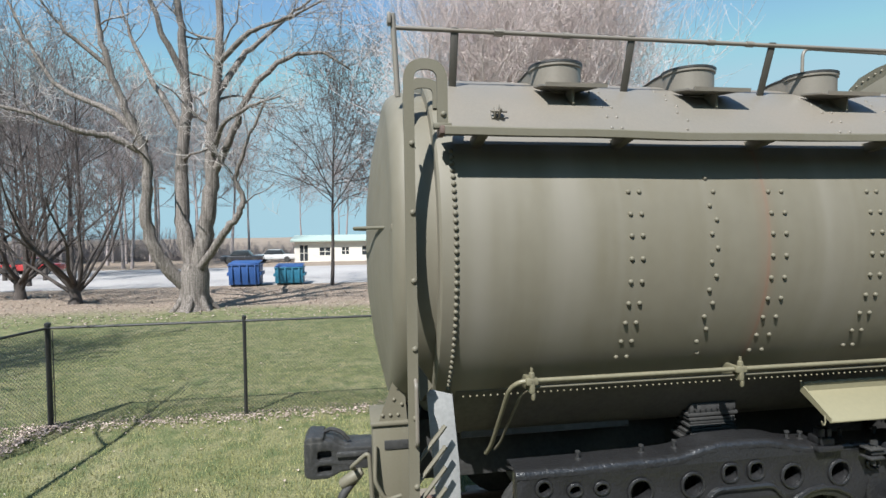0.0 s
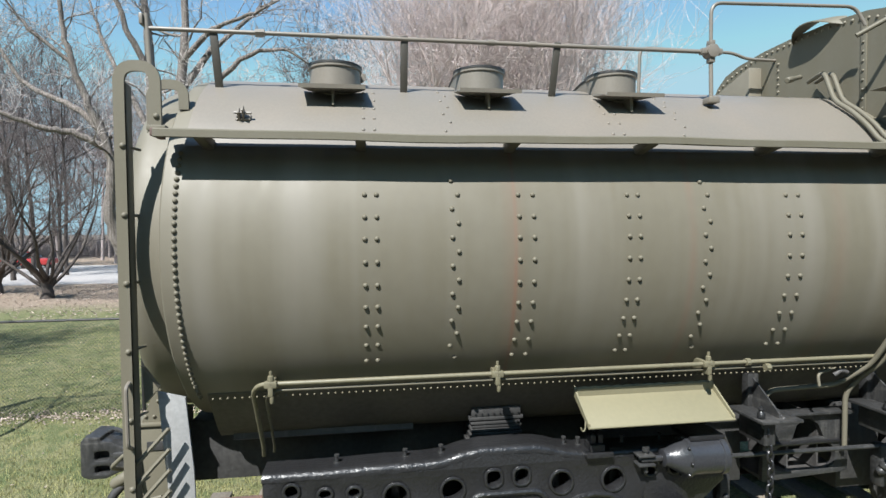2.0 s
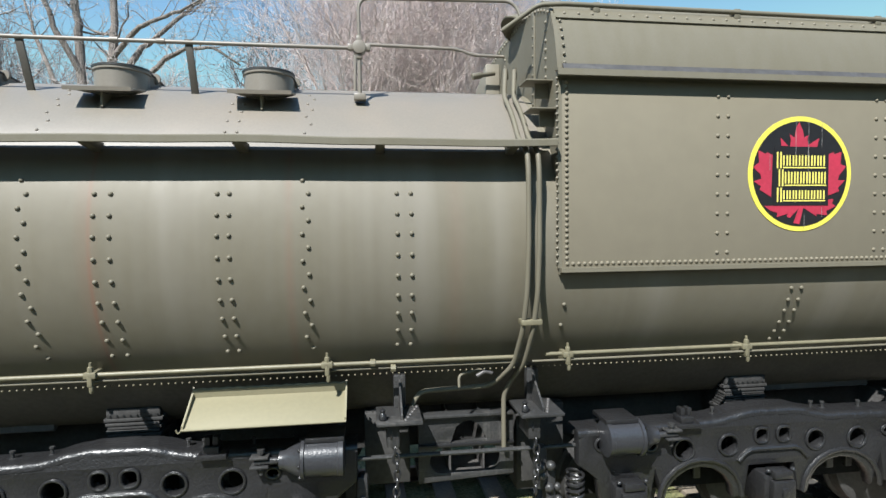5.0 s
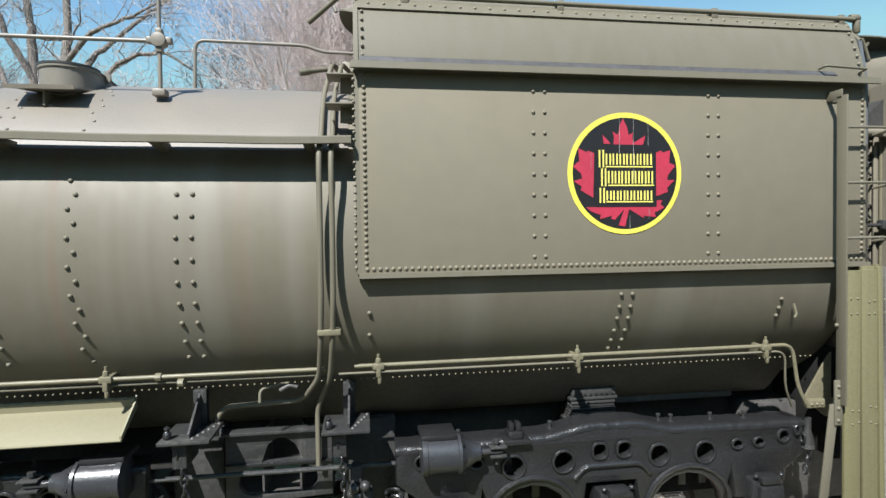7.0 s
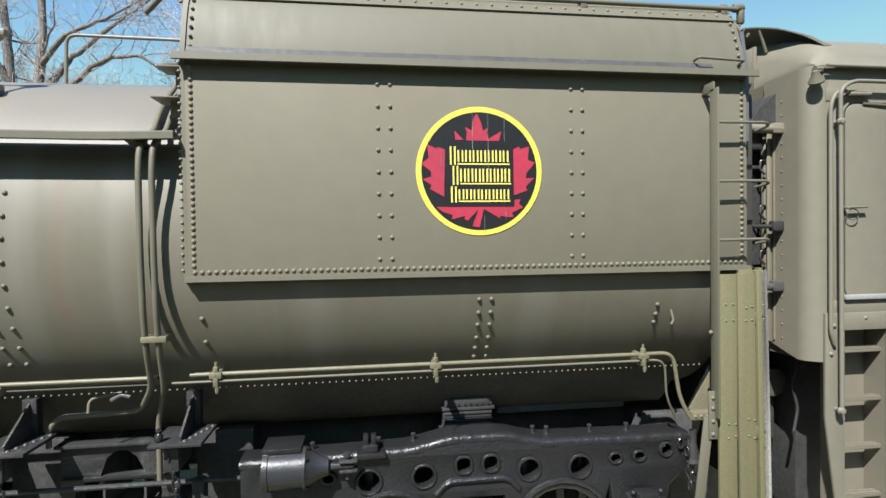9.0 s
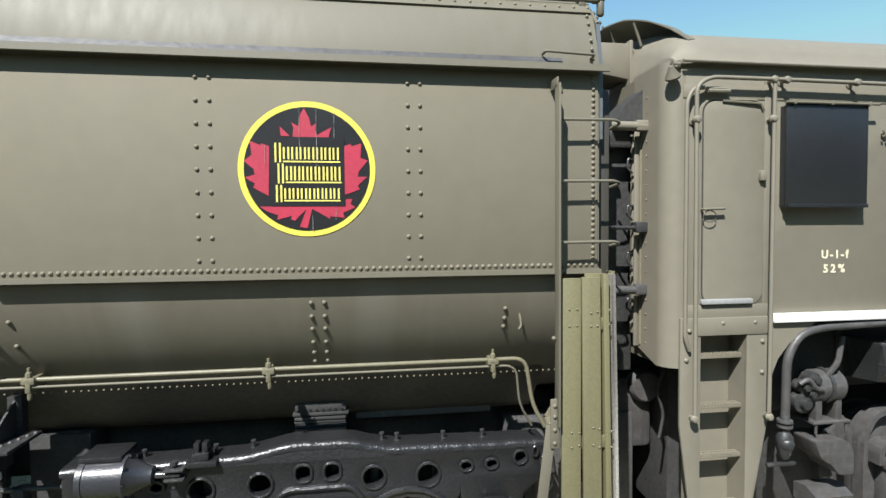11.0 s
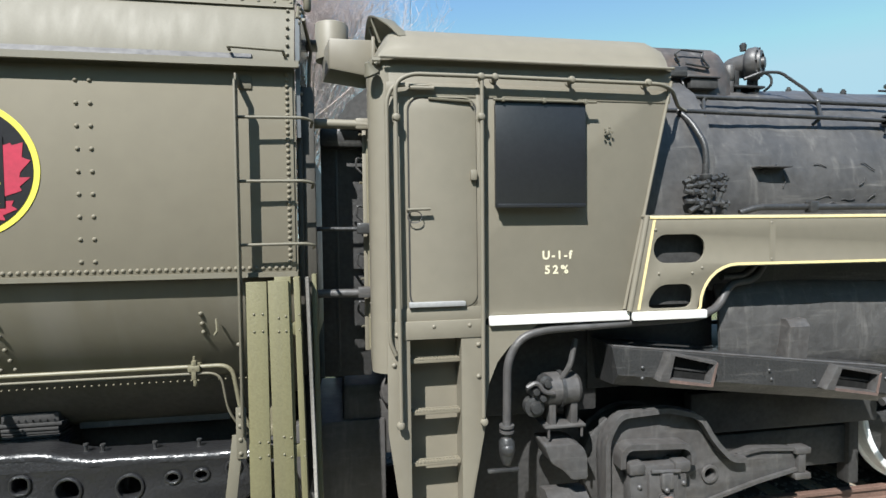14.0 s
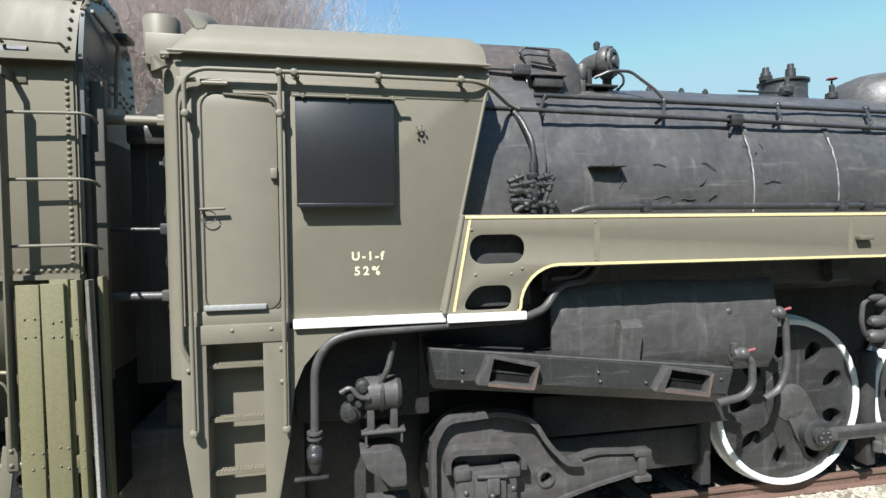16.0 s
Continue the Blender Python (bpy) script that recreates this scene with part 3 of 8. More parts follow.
def make_tank():
    prof = [(0, -0.12), (0.4, -0.11), (0.8, -0.06), (1.08, 0.0)]
    for k in range(0, 9):
        a = radians(90 * k / 8)
        prof.append((1.20 + 0.16 * math.sin(a), 0.03 + 0.17 * (1 - math.cos(a))))
    prof += [(1.362, 0.33), (1.425, 0.335), (1.444, 0.350)]
    prof += [(TR, 0.46), (TR, 3.2), (TR, 6.1), (TR, 9.55), (0, 9.552)]
    bm = lathe(prof, at(0, 0, TZ) @ ALONG_X, 96)
    bmesh.ops.recalc_face_normals(bm, faces=bm.faces)
    tank = part("tank", bm, TANK_OLIVE, tender, "olive riveted cylindrical water tank", 30)
    front = [on_tank(a, 0) for a in range(-178, -1, 4)]
    part("tank_front", sweep_x([(v.y, v.z) for v in front], 9.55, 10.39, closed=True), TANK_OLIVE, tank, "", 30)
    # broad weathered cover sheet on the crown above the ledge
    crown = sweep_x([(math.copysign(1, 90 - a) * 0 - (TR + 0.008) * math.cos(radians(a)), TZ + (TR + 0.008) * math.sin(radians(a))) for a in range(30, 151, 4)], 0.46, 6.1)
    part("crown_sheet", crown, OLIVE_TOP, tank, "weathered grey-olive upper tank sheet with rust stains", 60)
    # rivets: double rows at sheet joints, zigzag rows between
    big = rivet_mesh(0.0165, OLIVE)
    def put(a, x):
        v = on_tank(a, x, 0.004)
        piece("rivet", big, tank, v, out_tank(a).to_track_quat("Z", "Y").to_euler())
    doubles = ((1.67, 1.752), (2.763, 2.871), (3.594, 3.679), (4.9, 5.007))
    zig = (2.30, 4.22)
    zs = [3.295, 3.14, 2.99, 2.83, 2.67, 2.515, 2.37, 2.225, 2.095]
    for xa, xb in doubles:
        for k, z in enumerate(zs):
            put(z_angle(z), xa)
            put(z_angle(z), xb)
    for xc in zig:
        for k in range(14):
            put(z_angle(3.395 - k * 0.1), xc + (0.022 if k % 2 else -0.022))
    for xa in (8.25, 8.345):
        for z in (2.485, 2.38, 2.28, 2.17, 2.08, 2.0):
            put(z_angle(z), xa)
    for z in (2.40, 2.32, 2.25):
        put(z_angle(z), 9.71)
    for z in (2.40, 2.22):
        put(z_angle(z), 6.24)
    for a in range(-48, 36, 2):
        if a < 30:
            put(a * 1.0 - 0.0, 0.44)
    seam = []
    x = 0.55
    while x < 10.3:
        seam.append((Vector((x, -1.062, 1.822)), (0, -0.7, 0.7)))
        x += 0.052
    rivet_row("seam_rivets", seam, 0.0075, PIPE_PAINT, tank)
    seam = []
    for xa, xb in ((1.67, 1.75), (3.6, 3.69)):
        for a in (37, 42, 47, 52, 58):
            seam += [(on_tank(a, xa, 0.008), out_tank(a)), (on_tank(a, xb, 0.008), out_tank(a))]
    for xc in (2.3, 4.22):
        for k in range(7):
            a = 37 + 4 * k
            seam.append((on_tank(a, xc + (0.022 if k % 2 else -0.022), 0.008), out_tank(a)))
    rivet_row("crown_rivets", seam, 0.013, OLIVE_TOP, tank)
    # overlapping strap along the lower seam
    strap = sweep_x([(-(TR + d) * math.cos(radians(a)), TZ + (TR + d) * math.sin(radians(a))) for a, d in ((-52, 0.0), (-52, 0.006), (-46, 0.006), (-46, 0.0))], 0.5, 9.95)
    part("seam_strap", strap, OLIVE, tank, "", 30)
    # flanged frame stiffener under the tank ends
    # the shade under the seam is put into this sheet's colour
    part("lower_sheet", sweep_x([(-1.02, 1.845), (-0.92, 1.70), (-0.83, 1.58), (-0.74, 1.47), (-0.66, 1.40), (-0.5, 1.38), (-0.5, 1.6)], 0.50, 10.12), LOWER_SHADE_OLIVE, tank, "lower tank sheet in olive darkened to imitate shade", 60)
    for x0, x1 in ((0.60, 2.05), (8.55, 9.75)):
        sk = sweep_x([(-0.62, 1.43), (-0.68, 1.43), (-0.69, 1.37), (-0.67, 1.36), (-0.62, 1.38)], x0, x1, closed=True)
        part("skirt_sheet", sk, GREY_IRON, tank, "", 30)
    return tank


tank = make_tank()


def make_ledge():
    bm = sweep_x([(-1.285, 3.70), (-1.54, 3.700), (-1.553, 3.690), (-1.553, 3.645), (-1.545, 3.64), (-1.538, 3.645), (-1.538, 3.683), (-1.285, 3.683)], 0.36, 6.13, closed=True, cuts=24)
    for v in bm.verts:
        v.co.z += 0.006 * math.sin(v.co.x * 2.1) + 0.003 * math.sin(v.co.x * 5.3)
    ledge = part("walkway_ledge", bm, OLIVE, tender, "narrow angle-iron ledge along the tank", 30)
    for x in (0.62, 1.65, 2.73, 3.76, 4.78, 5.82):
        b = box(x - 0.035, x + 0.035, -1.50, -1.20, 3.60, 3.684, 0.006)
        for v in b.verts:
            if v.co.y < -1.4 and v.co.z < 3.65:
                v.co.z += 0.05
        part("bracket", b, OLIVE, ledge)
    part("rusty_tip", box(0.335, 0.375, -1.53, -1.36, 3.66, 3.71, 0.004), RUST, ledge, "rusty end of the ledge")


make_ledge()


def make_rail():
    bm = pipe([(0.10, -0.86, 4.56), (4.63, -0.86, 4.555)], 0.017, 0.06)
    rail = part("handrail", bm, OLIVE_TOP, tender, "thin pipe handrail along the tank's crown")
    part("end_post", pipe([(0.12, -0.86, 4.05), (0.09, -0.86, 4.66)], 0.022), OLIVE_TOP, rail)
    part("end_flap", box(0.05, 0.075, -0.90, -0.82, 4.58, 4.66, 0.004), OLIVE_TOP, rail)
    for x in (0.56, 2.0, 3.26):
        b = box(x - 0.03, x + 0.03, -0.875, -0.855, 4.12, 4.58, 0.006)
        for v in b.verts:
            if v.co.z < 4.3:
                v.co.y += 0.15
                v.co.z += 0.04
        # the post's shaded look is put into its colour
        part("post", b, SHADED_OLIVE, rail)
    for x in (0.9, 1.45, 2.7, 3.05):
        part("coupling", lathe([(0.024, -0.03), (0.024, 0.03)], at(x, -0.86, 4.558) @ ALONG_X, 10), OLIVE_TOP, rail)
    part("clamp", lathe([(0.03, -0.035), (0.03, 0.035)], at(0.9, -0.86, 4.558) @ ALONG_X, 6), OLIVE_TOP, rail)
    # standing pipe with a round fitting, and the tall hoop to the bunker
    part("stand_pipe", pipe([(4.63, -0.88, 4.14), (4.63, -0.87, 4.5)], 0.017), OLIVE_TOP, rail)
    bm = lathe([(0.03, -0.05), (0.055, -0.045), (0.06, 0), (0.055, 0.045), (0.03, 0.05)], at(4.63, -0.87, 4.555) @ TO_VIEW, 16)
    for dx, dz in ((0.07, 0), (-0.07, 0), (0, 0.07), (0, -0.07)):
        add_box(bm, 4.63 + dx - 0.025, 4.63 + dx + 0.025, -0.90, -0.84, 4.555 + dz - 0.025, 4.555 + dz + 0.025, 0.008)
    part("round_fitting", bm, OLIVE_TOP, rail, "round pipe cross fitting")
    part("hoop_pipe", pipe([(4.63, -0.87, 4.55), (4.63, -0.87, 4.97), (5.95, -0.95, 4.97), (6.02, -0.98, 4.80)], 0.015, 0.10), OLIVE_TOP, rail)
    part("foot_plate", box(4.58, 4.68, -0.93, -0.83, 4.11, 4.165, 0.008), OLIVE_TOP, rail)
    part("small_hoop", pipe([(4.56, 0.25, 4.28), (4.58, 0.25, 4.96), (5.66, 0.25, 4.945), (5.82, 0.25, 4.885), (6.18, 0.25, 4.88)], 0.017, 0.10), OLIVE_TOP, rail)


make_rail()


def make_hatch(x):
    r, dz = 0.205, -0.085
    h = part("filler_hatch", lathe([(r, 4.05), (r, 4.43), (r + 0.012, 4.435), (r + 0.012, 4.455), (r - 0.03, 4.46), (r - 0.04, 4.40), (0, 4.40)], at(x, -0.62, dz), 28), OLIVE_TOP, tender, "round tank filler hatch with a front shelf")
    part("lid_gasket", lathe([(r, 4.452), (r + 0.016, 4.455), (r + 0.016, 4.472), (0.1, 4.482), (0, 4.485)], at(x, -0.62, dz), 28), BLACK, h, "dark lid edge")
    part("hinge", lathe([(0.045, -0.012), (0.05, 0), (0.045, 0.012)], at(x + 0.2, -0.45, 4.36) @ TO_VIEW, 10), OLIVE_TOP, h)
    # sloping side sheet of the lid seat
    part("side_sheet", sweep_x([(-0.62, 4.10), (-0.62, 4.365), (-0.42, 4.362), (-0.24, 4.345), (-0.04, 4.31), (0.06, 4.26)], x - r + 0.006, x + r - 0.006, closed=True), OLIVE_TOP, h)
    for e in (-r + 0.006, r - 0.006):
        part("sheet_rim", pipe([(x + e, -0.62, 4.375), (x + e, -0.42, 4.372), (x + e, -0.24, 4.355), (x + e, -0.04, 4.32)], 0.010, 0.02, 6), BLACK, h)
    # shelf that flares out of the drum's front, with a turned-up edge
    bm = bmesh.new()
    rows = []
    for k in range(13):
        u = -0.245 + 0.49 * k / 12
        lift = 0.035 * (abs(u) / 0.245) ** 3
        rows.append([bm.verts.new((x + u, y, z)) for y, z in ((-0.78, 4.150 + lift), (-0.98, 4.128 + lift * 0.5), (-1.055, 4.120), (-1.062, 4.138), (-1.074, 4.136), (-1.068, 4.106), (-0.98, 4.114 + lift * 0.5), (-0.78, 4.136 + lift))])
    for p, q in zip(rows, rows[1:]):
        for j in range(8):
            bm.faces.new((p[j], q[j], q[(j + 1) % 8], p[(j + 1) % 8]))
    bm.faces.new(rows[0])
    bm.faces.new(list(reversed(rows[-1])))
    bmesh.ops.recalc_face_normals(bm, faces=bm.faces)
    part("shelf", bm, OLIVE_TOP, h, "", 40)
    part("shelf_bracket", box(x - 0.008, x + 0.008, -1.0, -0.84, 4.0, 4.118), OLIVE, h)


for hx in (1.445, 2.65, 3.845):
    make_hatch(hx)


def make_lug(x, a):
    bm = bmesh.new()
    p = on_tank(a, x, 0.01)
    m = Matrix.Translation(p) @ out_tank(a).to_track_quat("Z", "Y").to_matrix().to_4x4()
    add_box(bm, -0.05, 0.05, -0.03, 0.03, -0.01, 0.012, 0.003, m)
    add_box(bm, -0.035, -0.02, -0.03, 0.03, 0.01, 0.07, 0.003, m)
    add_box(bm, 0.0, 0.012, -0.03, 0.03, 0.01, 0.09, 0.003, m)
    lathe_into(bm, [(0.01, -0.06), (0.01, 0.06)], m @ at(0, 0, 0.045) @ ALONG_X, 8)
    part("lug_bracket", bm, OLIVE_TOP, tank)


make_lug(0.82, 41)


def arch_stile(y, foot, low):
    """Flat bar bent over at the top into a narrow arch."""
    bm = bmesh.new()
    path = fillet([(0.14, y, low), (0.14, y, 4.108), (0.357, y, 4.108), (0.357, y, foot)], 0.108, 10)
    w, d = 0.034, 0.012
    rings = []
    for i, p in enumerate(path):
        t = (path[min(i + 1, len(path) - 1)] - path[max(i - 1, 0)]).normalized()
        s = t.cross(Vector((0, 1, 0))).normalized()
        o = Vector((0, 1, 0))
        rings.append([bm.verts.new(p + s * a * w + o * b * d) for a, b in ((-1, -1), (1, -1), (1, 1), (-1, 1))])
    for u, v in zip(rings, rings[1:]):
        for j in range(4):
            bm.faces.new((u[j], u[(j + 1) % 4], v[(j + 1) % 4], v[j]))
    bm.faces.new(rings[0])
    bm.faces.new(list(reversed(rings[-1])))
    add_box(bm, 0.160, 0.174, y - 0.010, y + 0.10, low, 4.0, 0.003)
    bmesh.ops.recalc_face_normals(bm, faces=bm.faces)
    return bm


def make_rear_ladder():
    lad = part("rear_ladder", arch_stile(-1.47, 3.70, 0.55), OLIVE, tender, "flat-bar ladder bent over at the top", 30)
    inner = arch_stile(-1.03, 3.93, 3.50)
    for v in inner.verts:
        v.co.x += 0.035
    part("inner_stile", inner, OLIVE, lad, "", 30)
    # added slanting bars whose only task is the striped shadow on the plate
    for z in (0.72, 0.86, 1.0, 1.14, 1.28, 1.42):
        part("step_bar", pipe([(0.16, -1.44, z + 0.1), (0.36, -1.40, z + 0.32)], 0.016, 0, 6), OLIVE, lad)
    rv = rivet_mesh(0.019, OLIVE)
    for z in (0.95, 1.38, 1.83, 2.28, 2.72, 3.16, 3.6):
        part("standoff", pipe([(0.15, -1.46, z), (0.19, -1.30, z)], 0.010, 0, 8), OLIVE, lad)
        piece("bolt", rv, lad, (0.155, -1.482, z), Vector(FACE).to_track_quat("Z", "Y").to_euler())
    part("foot", box(0.30, 0.415, -1.485, -1.42, 3.70, 3.735, 0.004), OLIVE, lad)
    piece("bolt", rv, lad, (0.362, -1.482, 3.79), Vector(FACE).to_track_quat("Z", "Y").to_euler())
    part("hand_bar", pipe([(0.155, -1.48, 2.08), (0.155, -1.535, 2.06), (0.158, -1.535, 1.68), (0.158, -1.48, 1.65)], 0.013, 0.03, 8), OLIVE_TOP, lad)
    part("stile_bracket", plate([[(0.185, 2.15), (0.285, 2.0), (0.20, 1.90)]], -1.36, 0.05), OLIVE, lad)


make_rear_ladder()


def make_rear_end():
    # end beam, gusset plates, grab iron, coupler
    beam = part("end_beam", box(-0.11, 0.20, -0.78, -0.36, 0.60, 1.56, 0.012), OLIVE, tender, "olive riveted end beam")
    part("beam_cap", box(-0.125, 0.20, -0.80, -0.34, 1.55, 1.575, 0.006), OLIVE, beam)
    gus = plate([[(-0.06, 1.575), (0.16, 1.575), (0.14, 1.90), (0.06, 1.90)]], -0.76, 0.016)
    part("gusset", gus, OLIVE, tender)
    rivet_row("gusset_rivets", [(Vector((x, -0.762, z)), FACE) for x, z in ((-0.03, 1.62), (0.03, 1.62), (0.09, 1.62), (0.06, 1.74), (0.09, 1.83), (0.12, 1.70))], 0.015, OLIVE, tender)
    part("beam_slot", box(-0.02, 0.20, -0.79, -0.775, 1.36, 1.43, 0.004), SOOT_SHADE, beam)
    gi = part("grab_iron", pipe([(0.08, -1.20, 3.07), (-0.22, -0.55, 3.075), (-0.22, 0.55, 3.075), (0.08, 1.20, 3.07)], 0.013, 0.05), OLIVE, tender)
    part("grab_foot", box(0.03, 0.10, -1.235, -1.175, 3.045, 3.095, 0.006), OLIVE, gi)
    head = [(-0.66, 1.05), (-0.60, 1.02), (-0.47, 1.02), (-0.36, 1.07), (-0.10, 1.09), (-0.10, 1.27), (-0.34, 1.28), (-0.42, 1.33), (-0.50, 1.34), (-0.50, 1.37), (-0.62, 1.38), (-0.66, 1.34)]
    slot = [rounded(-0.55, -0.44, 1.07, 1.13, 0.02), rounded(-0.55, -0.44, 1.18, 1.25, 0.02)]
    coup = part("coupler", plate([round_corners(head, 0.02)] + slot, -0.46, 0.28, 0.015), BLACK, tender, "black cast knuckle coupler")
    part("coupler_core", box(-0.60, -0.40, -0.38, -0.2, 1.05, 1.30, 0.03), SOOT_SHADE, coup)
    part("coupler_lip", box(-0.40, -0.14, -0.49, -0.455, 1.20, 1.245, 0.012), BLACK, coup)
    part("lock_lifter", pipe([(-0.50, -0.3, 1.36), (-0.44, -0.34, 1.40), (-0.36, -0.36, 1.37), (-0.30, -0.36, 1.30)], 0.018, 0.03, 8), BLACK, coup)
    part("knuckle", lathe([(0.0, 1.03), (0.055, 1.04), (0.06, 1.2), (0.055, 1.36), (0, 1.37)], at(-0.6, -0.36, 0), 14), BLACK, coup)
    part("uncoupling_rod", pipe([(-0.25, -0.6, 1.15), (-0.28, -0.8, 1.25), (-0.14, -0.84, 1.38), (-0.12, -0.84, 0.98)], 0.016, 0.06), OLIVE, tender)
    part("brake_hose", pipe([(-0.25, -0.55, 1.05), (-0.36, -0.62, 0.95), (-0.42, -0.62, 0.7), (-0.36, -0.6, 0.5)], 0.035, 0.1), SOOT_SHADE, tender)
    part("angle_cock", lathe([(0.03, -0.1), (0.045, -0.08), (0.05, 0.05), (0.03, 0.1)], at(-0.28, -0.58, 1.07) @ pose(0, 0, 0, 0, 60, 0), 12), OLIVE, tender)
    part("safety_chain_hook", pipe([(-0.09, -0.80, 1.40), (-0.10, -0.86, 1.15), (-0.02, -0.86, 1.0), (0.10, -0.84, 1.02)], 0.016, 0.05), OLIVE, tender)
    # slanted end steps plate, striped by the shadow of the added bars
    bm = plate([[(0.25, 1.96), (0.43, 1.91), (0.475, 1.40), (0.50, 0.5), (0.36, 0.5), (0.285, 1.5)]], -1.285, 0.02, 0.003)
    part("step_plate", bm, STEP_GREY, tender, "pale grey slanting end step plate")


make_rear_end()


def make_side_pipes():
    """Two thin pipes in clamps along the lower side."""
    up = pipe([(0.82, -0.62, 1.20), (0.84, -0.72, 1.30), (0.86, -1.20, 1.90), (0.92, -1.27, 1.97), (5.80, -1.27, 1.965), (5.9, -1.27, 1.965)], 0.017, 0.12)
    p = part("air_pipe", up, PIPE_PAINT, tender, "light olive pipes clamped along the lower tank side")
    part("lower_pipe", pipe([(0.90, -0.60, 1.22), (0.92, -0.70, 1.31), (0.95, -1.20, 1.86), (1.02, -1.25, 1.918), (5.85, -1.25, 1.918)], 0.011, 0.1), OLIVE, p)
    part("front_pipe", pipe([(6.12, -1.27, 1.975), (9.90, -1.27, 1.98), (9.96, -1.27, 1.60), (10.06, -1.27, 1.42)], 0.017, 0.10), PIPE_PAINT, p)
    part("front_lower_pipe", pipe([(6.0, -1.285, 1.925), (9.82, -1.285, 1.93), (9.86, -1.24, 1.60), (9.98, -1.18, 1.40)], 0.010, 0.10), OLIVE, p)
    for x in (1.0, 2.636, 4.347, 6.303, 7.923, 9.631):
        bm = box(x - 0.018, x + 0.018, -1.31, -1.10, 1.885, 1.985, 0.008)
        add_box(bm, x - 0.045, x + 0.045, -1.31, -1.26, 1.945, 1.995, 0.01)
        lathe_into(bm, [(0.020, 0), (0.024, 0.02), (0.020, 0.045), (0.011, 0.05), (0.011, 0.08)], at(x, -1.285, 1.985), 8)
        lathe_into(bm, [(0.009, -0.05), (0.016, -0.04), (0.016, 0)], at(x + 0.008, -1.295, 1.885), 8)
        part("pipe_clamp", bm, PIPE_PAINT, p)
    for x in (4.7, 4.86):
        part("union", lathe([(0.03, -0.02), (0.03, 0.02)], at(x, -1.27 if x < 4.8 else -1.29, 1.966 if x < 4.8 else 1.922) @ ALONG_X, 8), PIPE_PAINT, p)


make_side_pipes()


def make_riser_pipes():
    """The pair of pipes that climbs over the tank by the bunker."""
    for k, (x, low) in enumerate(((5.90, 0), (5.985, 1))):
        pts = [(x + 0.14, -0.35, 4.48), (x + 0.06, -0.62, 4.50)] + [on_tank(a, x, 0.055) for a in (58, 50, 42, 34)]
        pts += [(x, -1.50, 3.62), (x, -1.535, 3.45), (x, -1.535, 2.9), (x - 0.005, -1.50, 2.5), (x - 0.02, -1.42, 2.2)]
        if low == 0:
            pts += [(x - 0.05, -1.26, 1.90), (x - 0.20, -1.08, 1.68), (5.10, -1.03, 1.645), (5.03, -1.03, 1.55), (5.03, -1.03, 1.42)]
        else:
            pts += [(x - 0.05, -1.26, 1.90), (x - 0.13, -1.10, 1.70), (x - 0.17, -1.05, 1.58), (x - 0.17, -1.05, 1.12)]
        part("riser_pipe", pipe(pts, 0.021, 0.08), OLIVE, tender)
    bm = box(5.86, 6.03, -1.47, -1.36, 2.255, 2.30, 0.008)
    part("riser_clamp", bm, PIPE_PAINT, tender)
    bm = lathe([(0.02, -0.15), (0.03, -0.14), (0.03, -0.05), (0.022, -0.04), (0.022, 0.12)], at(5.80, -0.45, 4.48) @ pose(0, 0, 0, 0, 75, 25), 12)
    part("riser_valve", bm, OLIVE, tender)


make_riser_pipes()

BX0, BX1 = 6.17, 10.43                 # bunker ends
PY, PZ0, PZ1 = -1.46, 2.70, 4.20       # its flat side panel


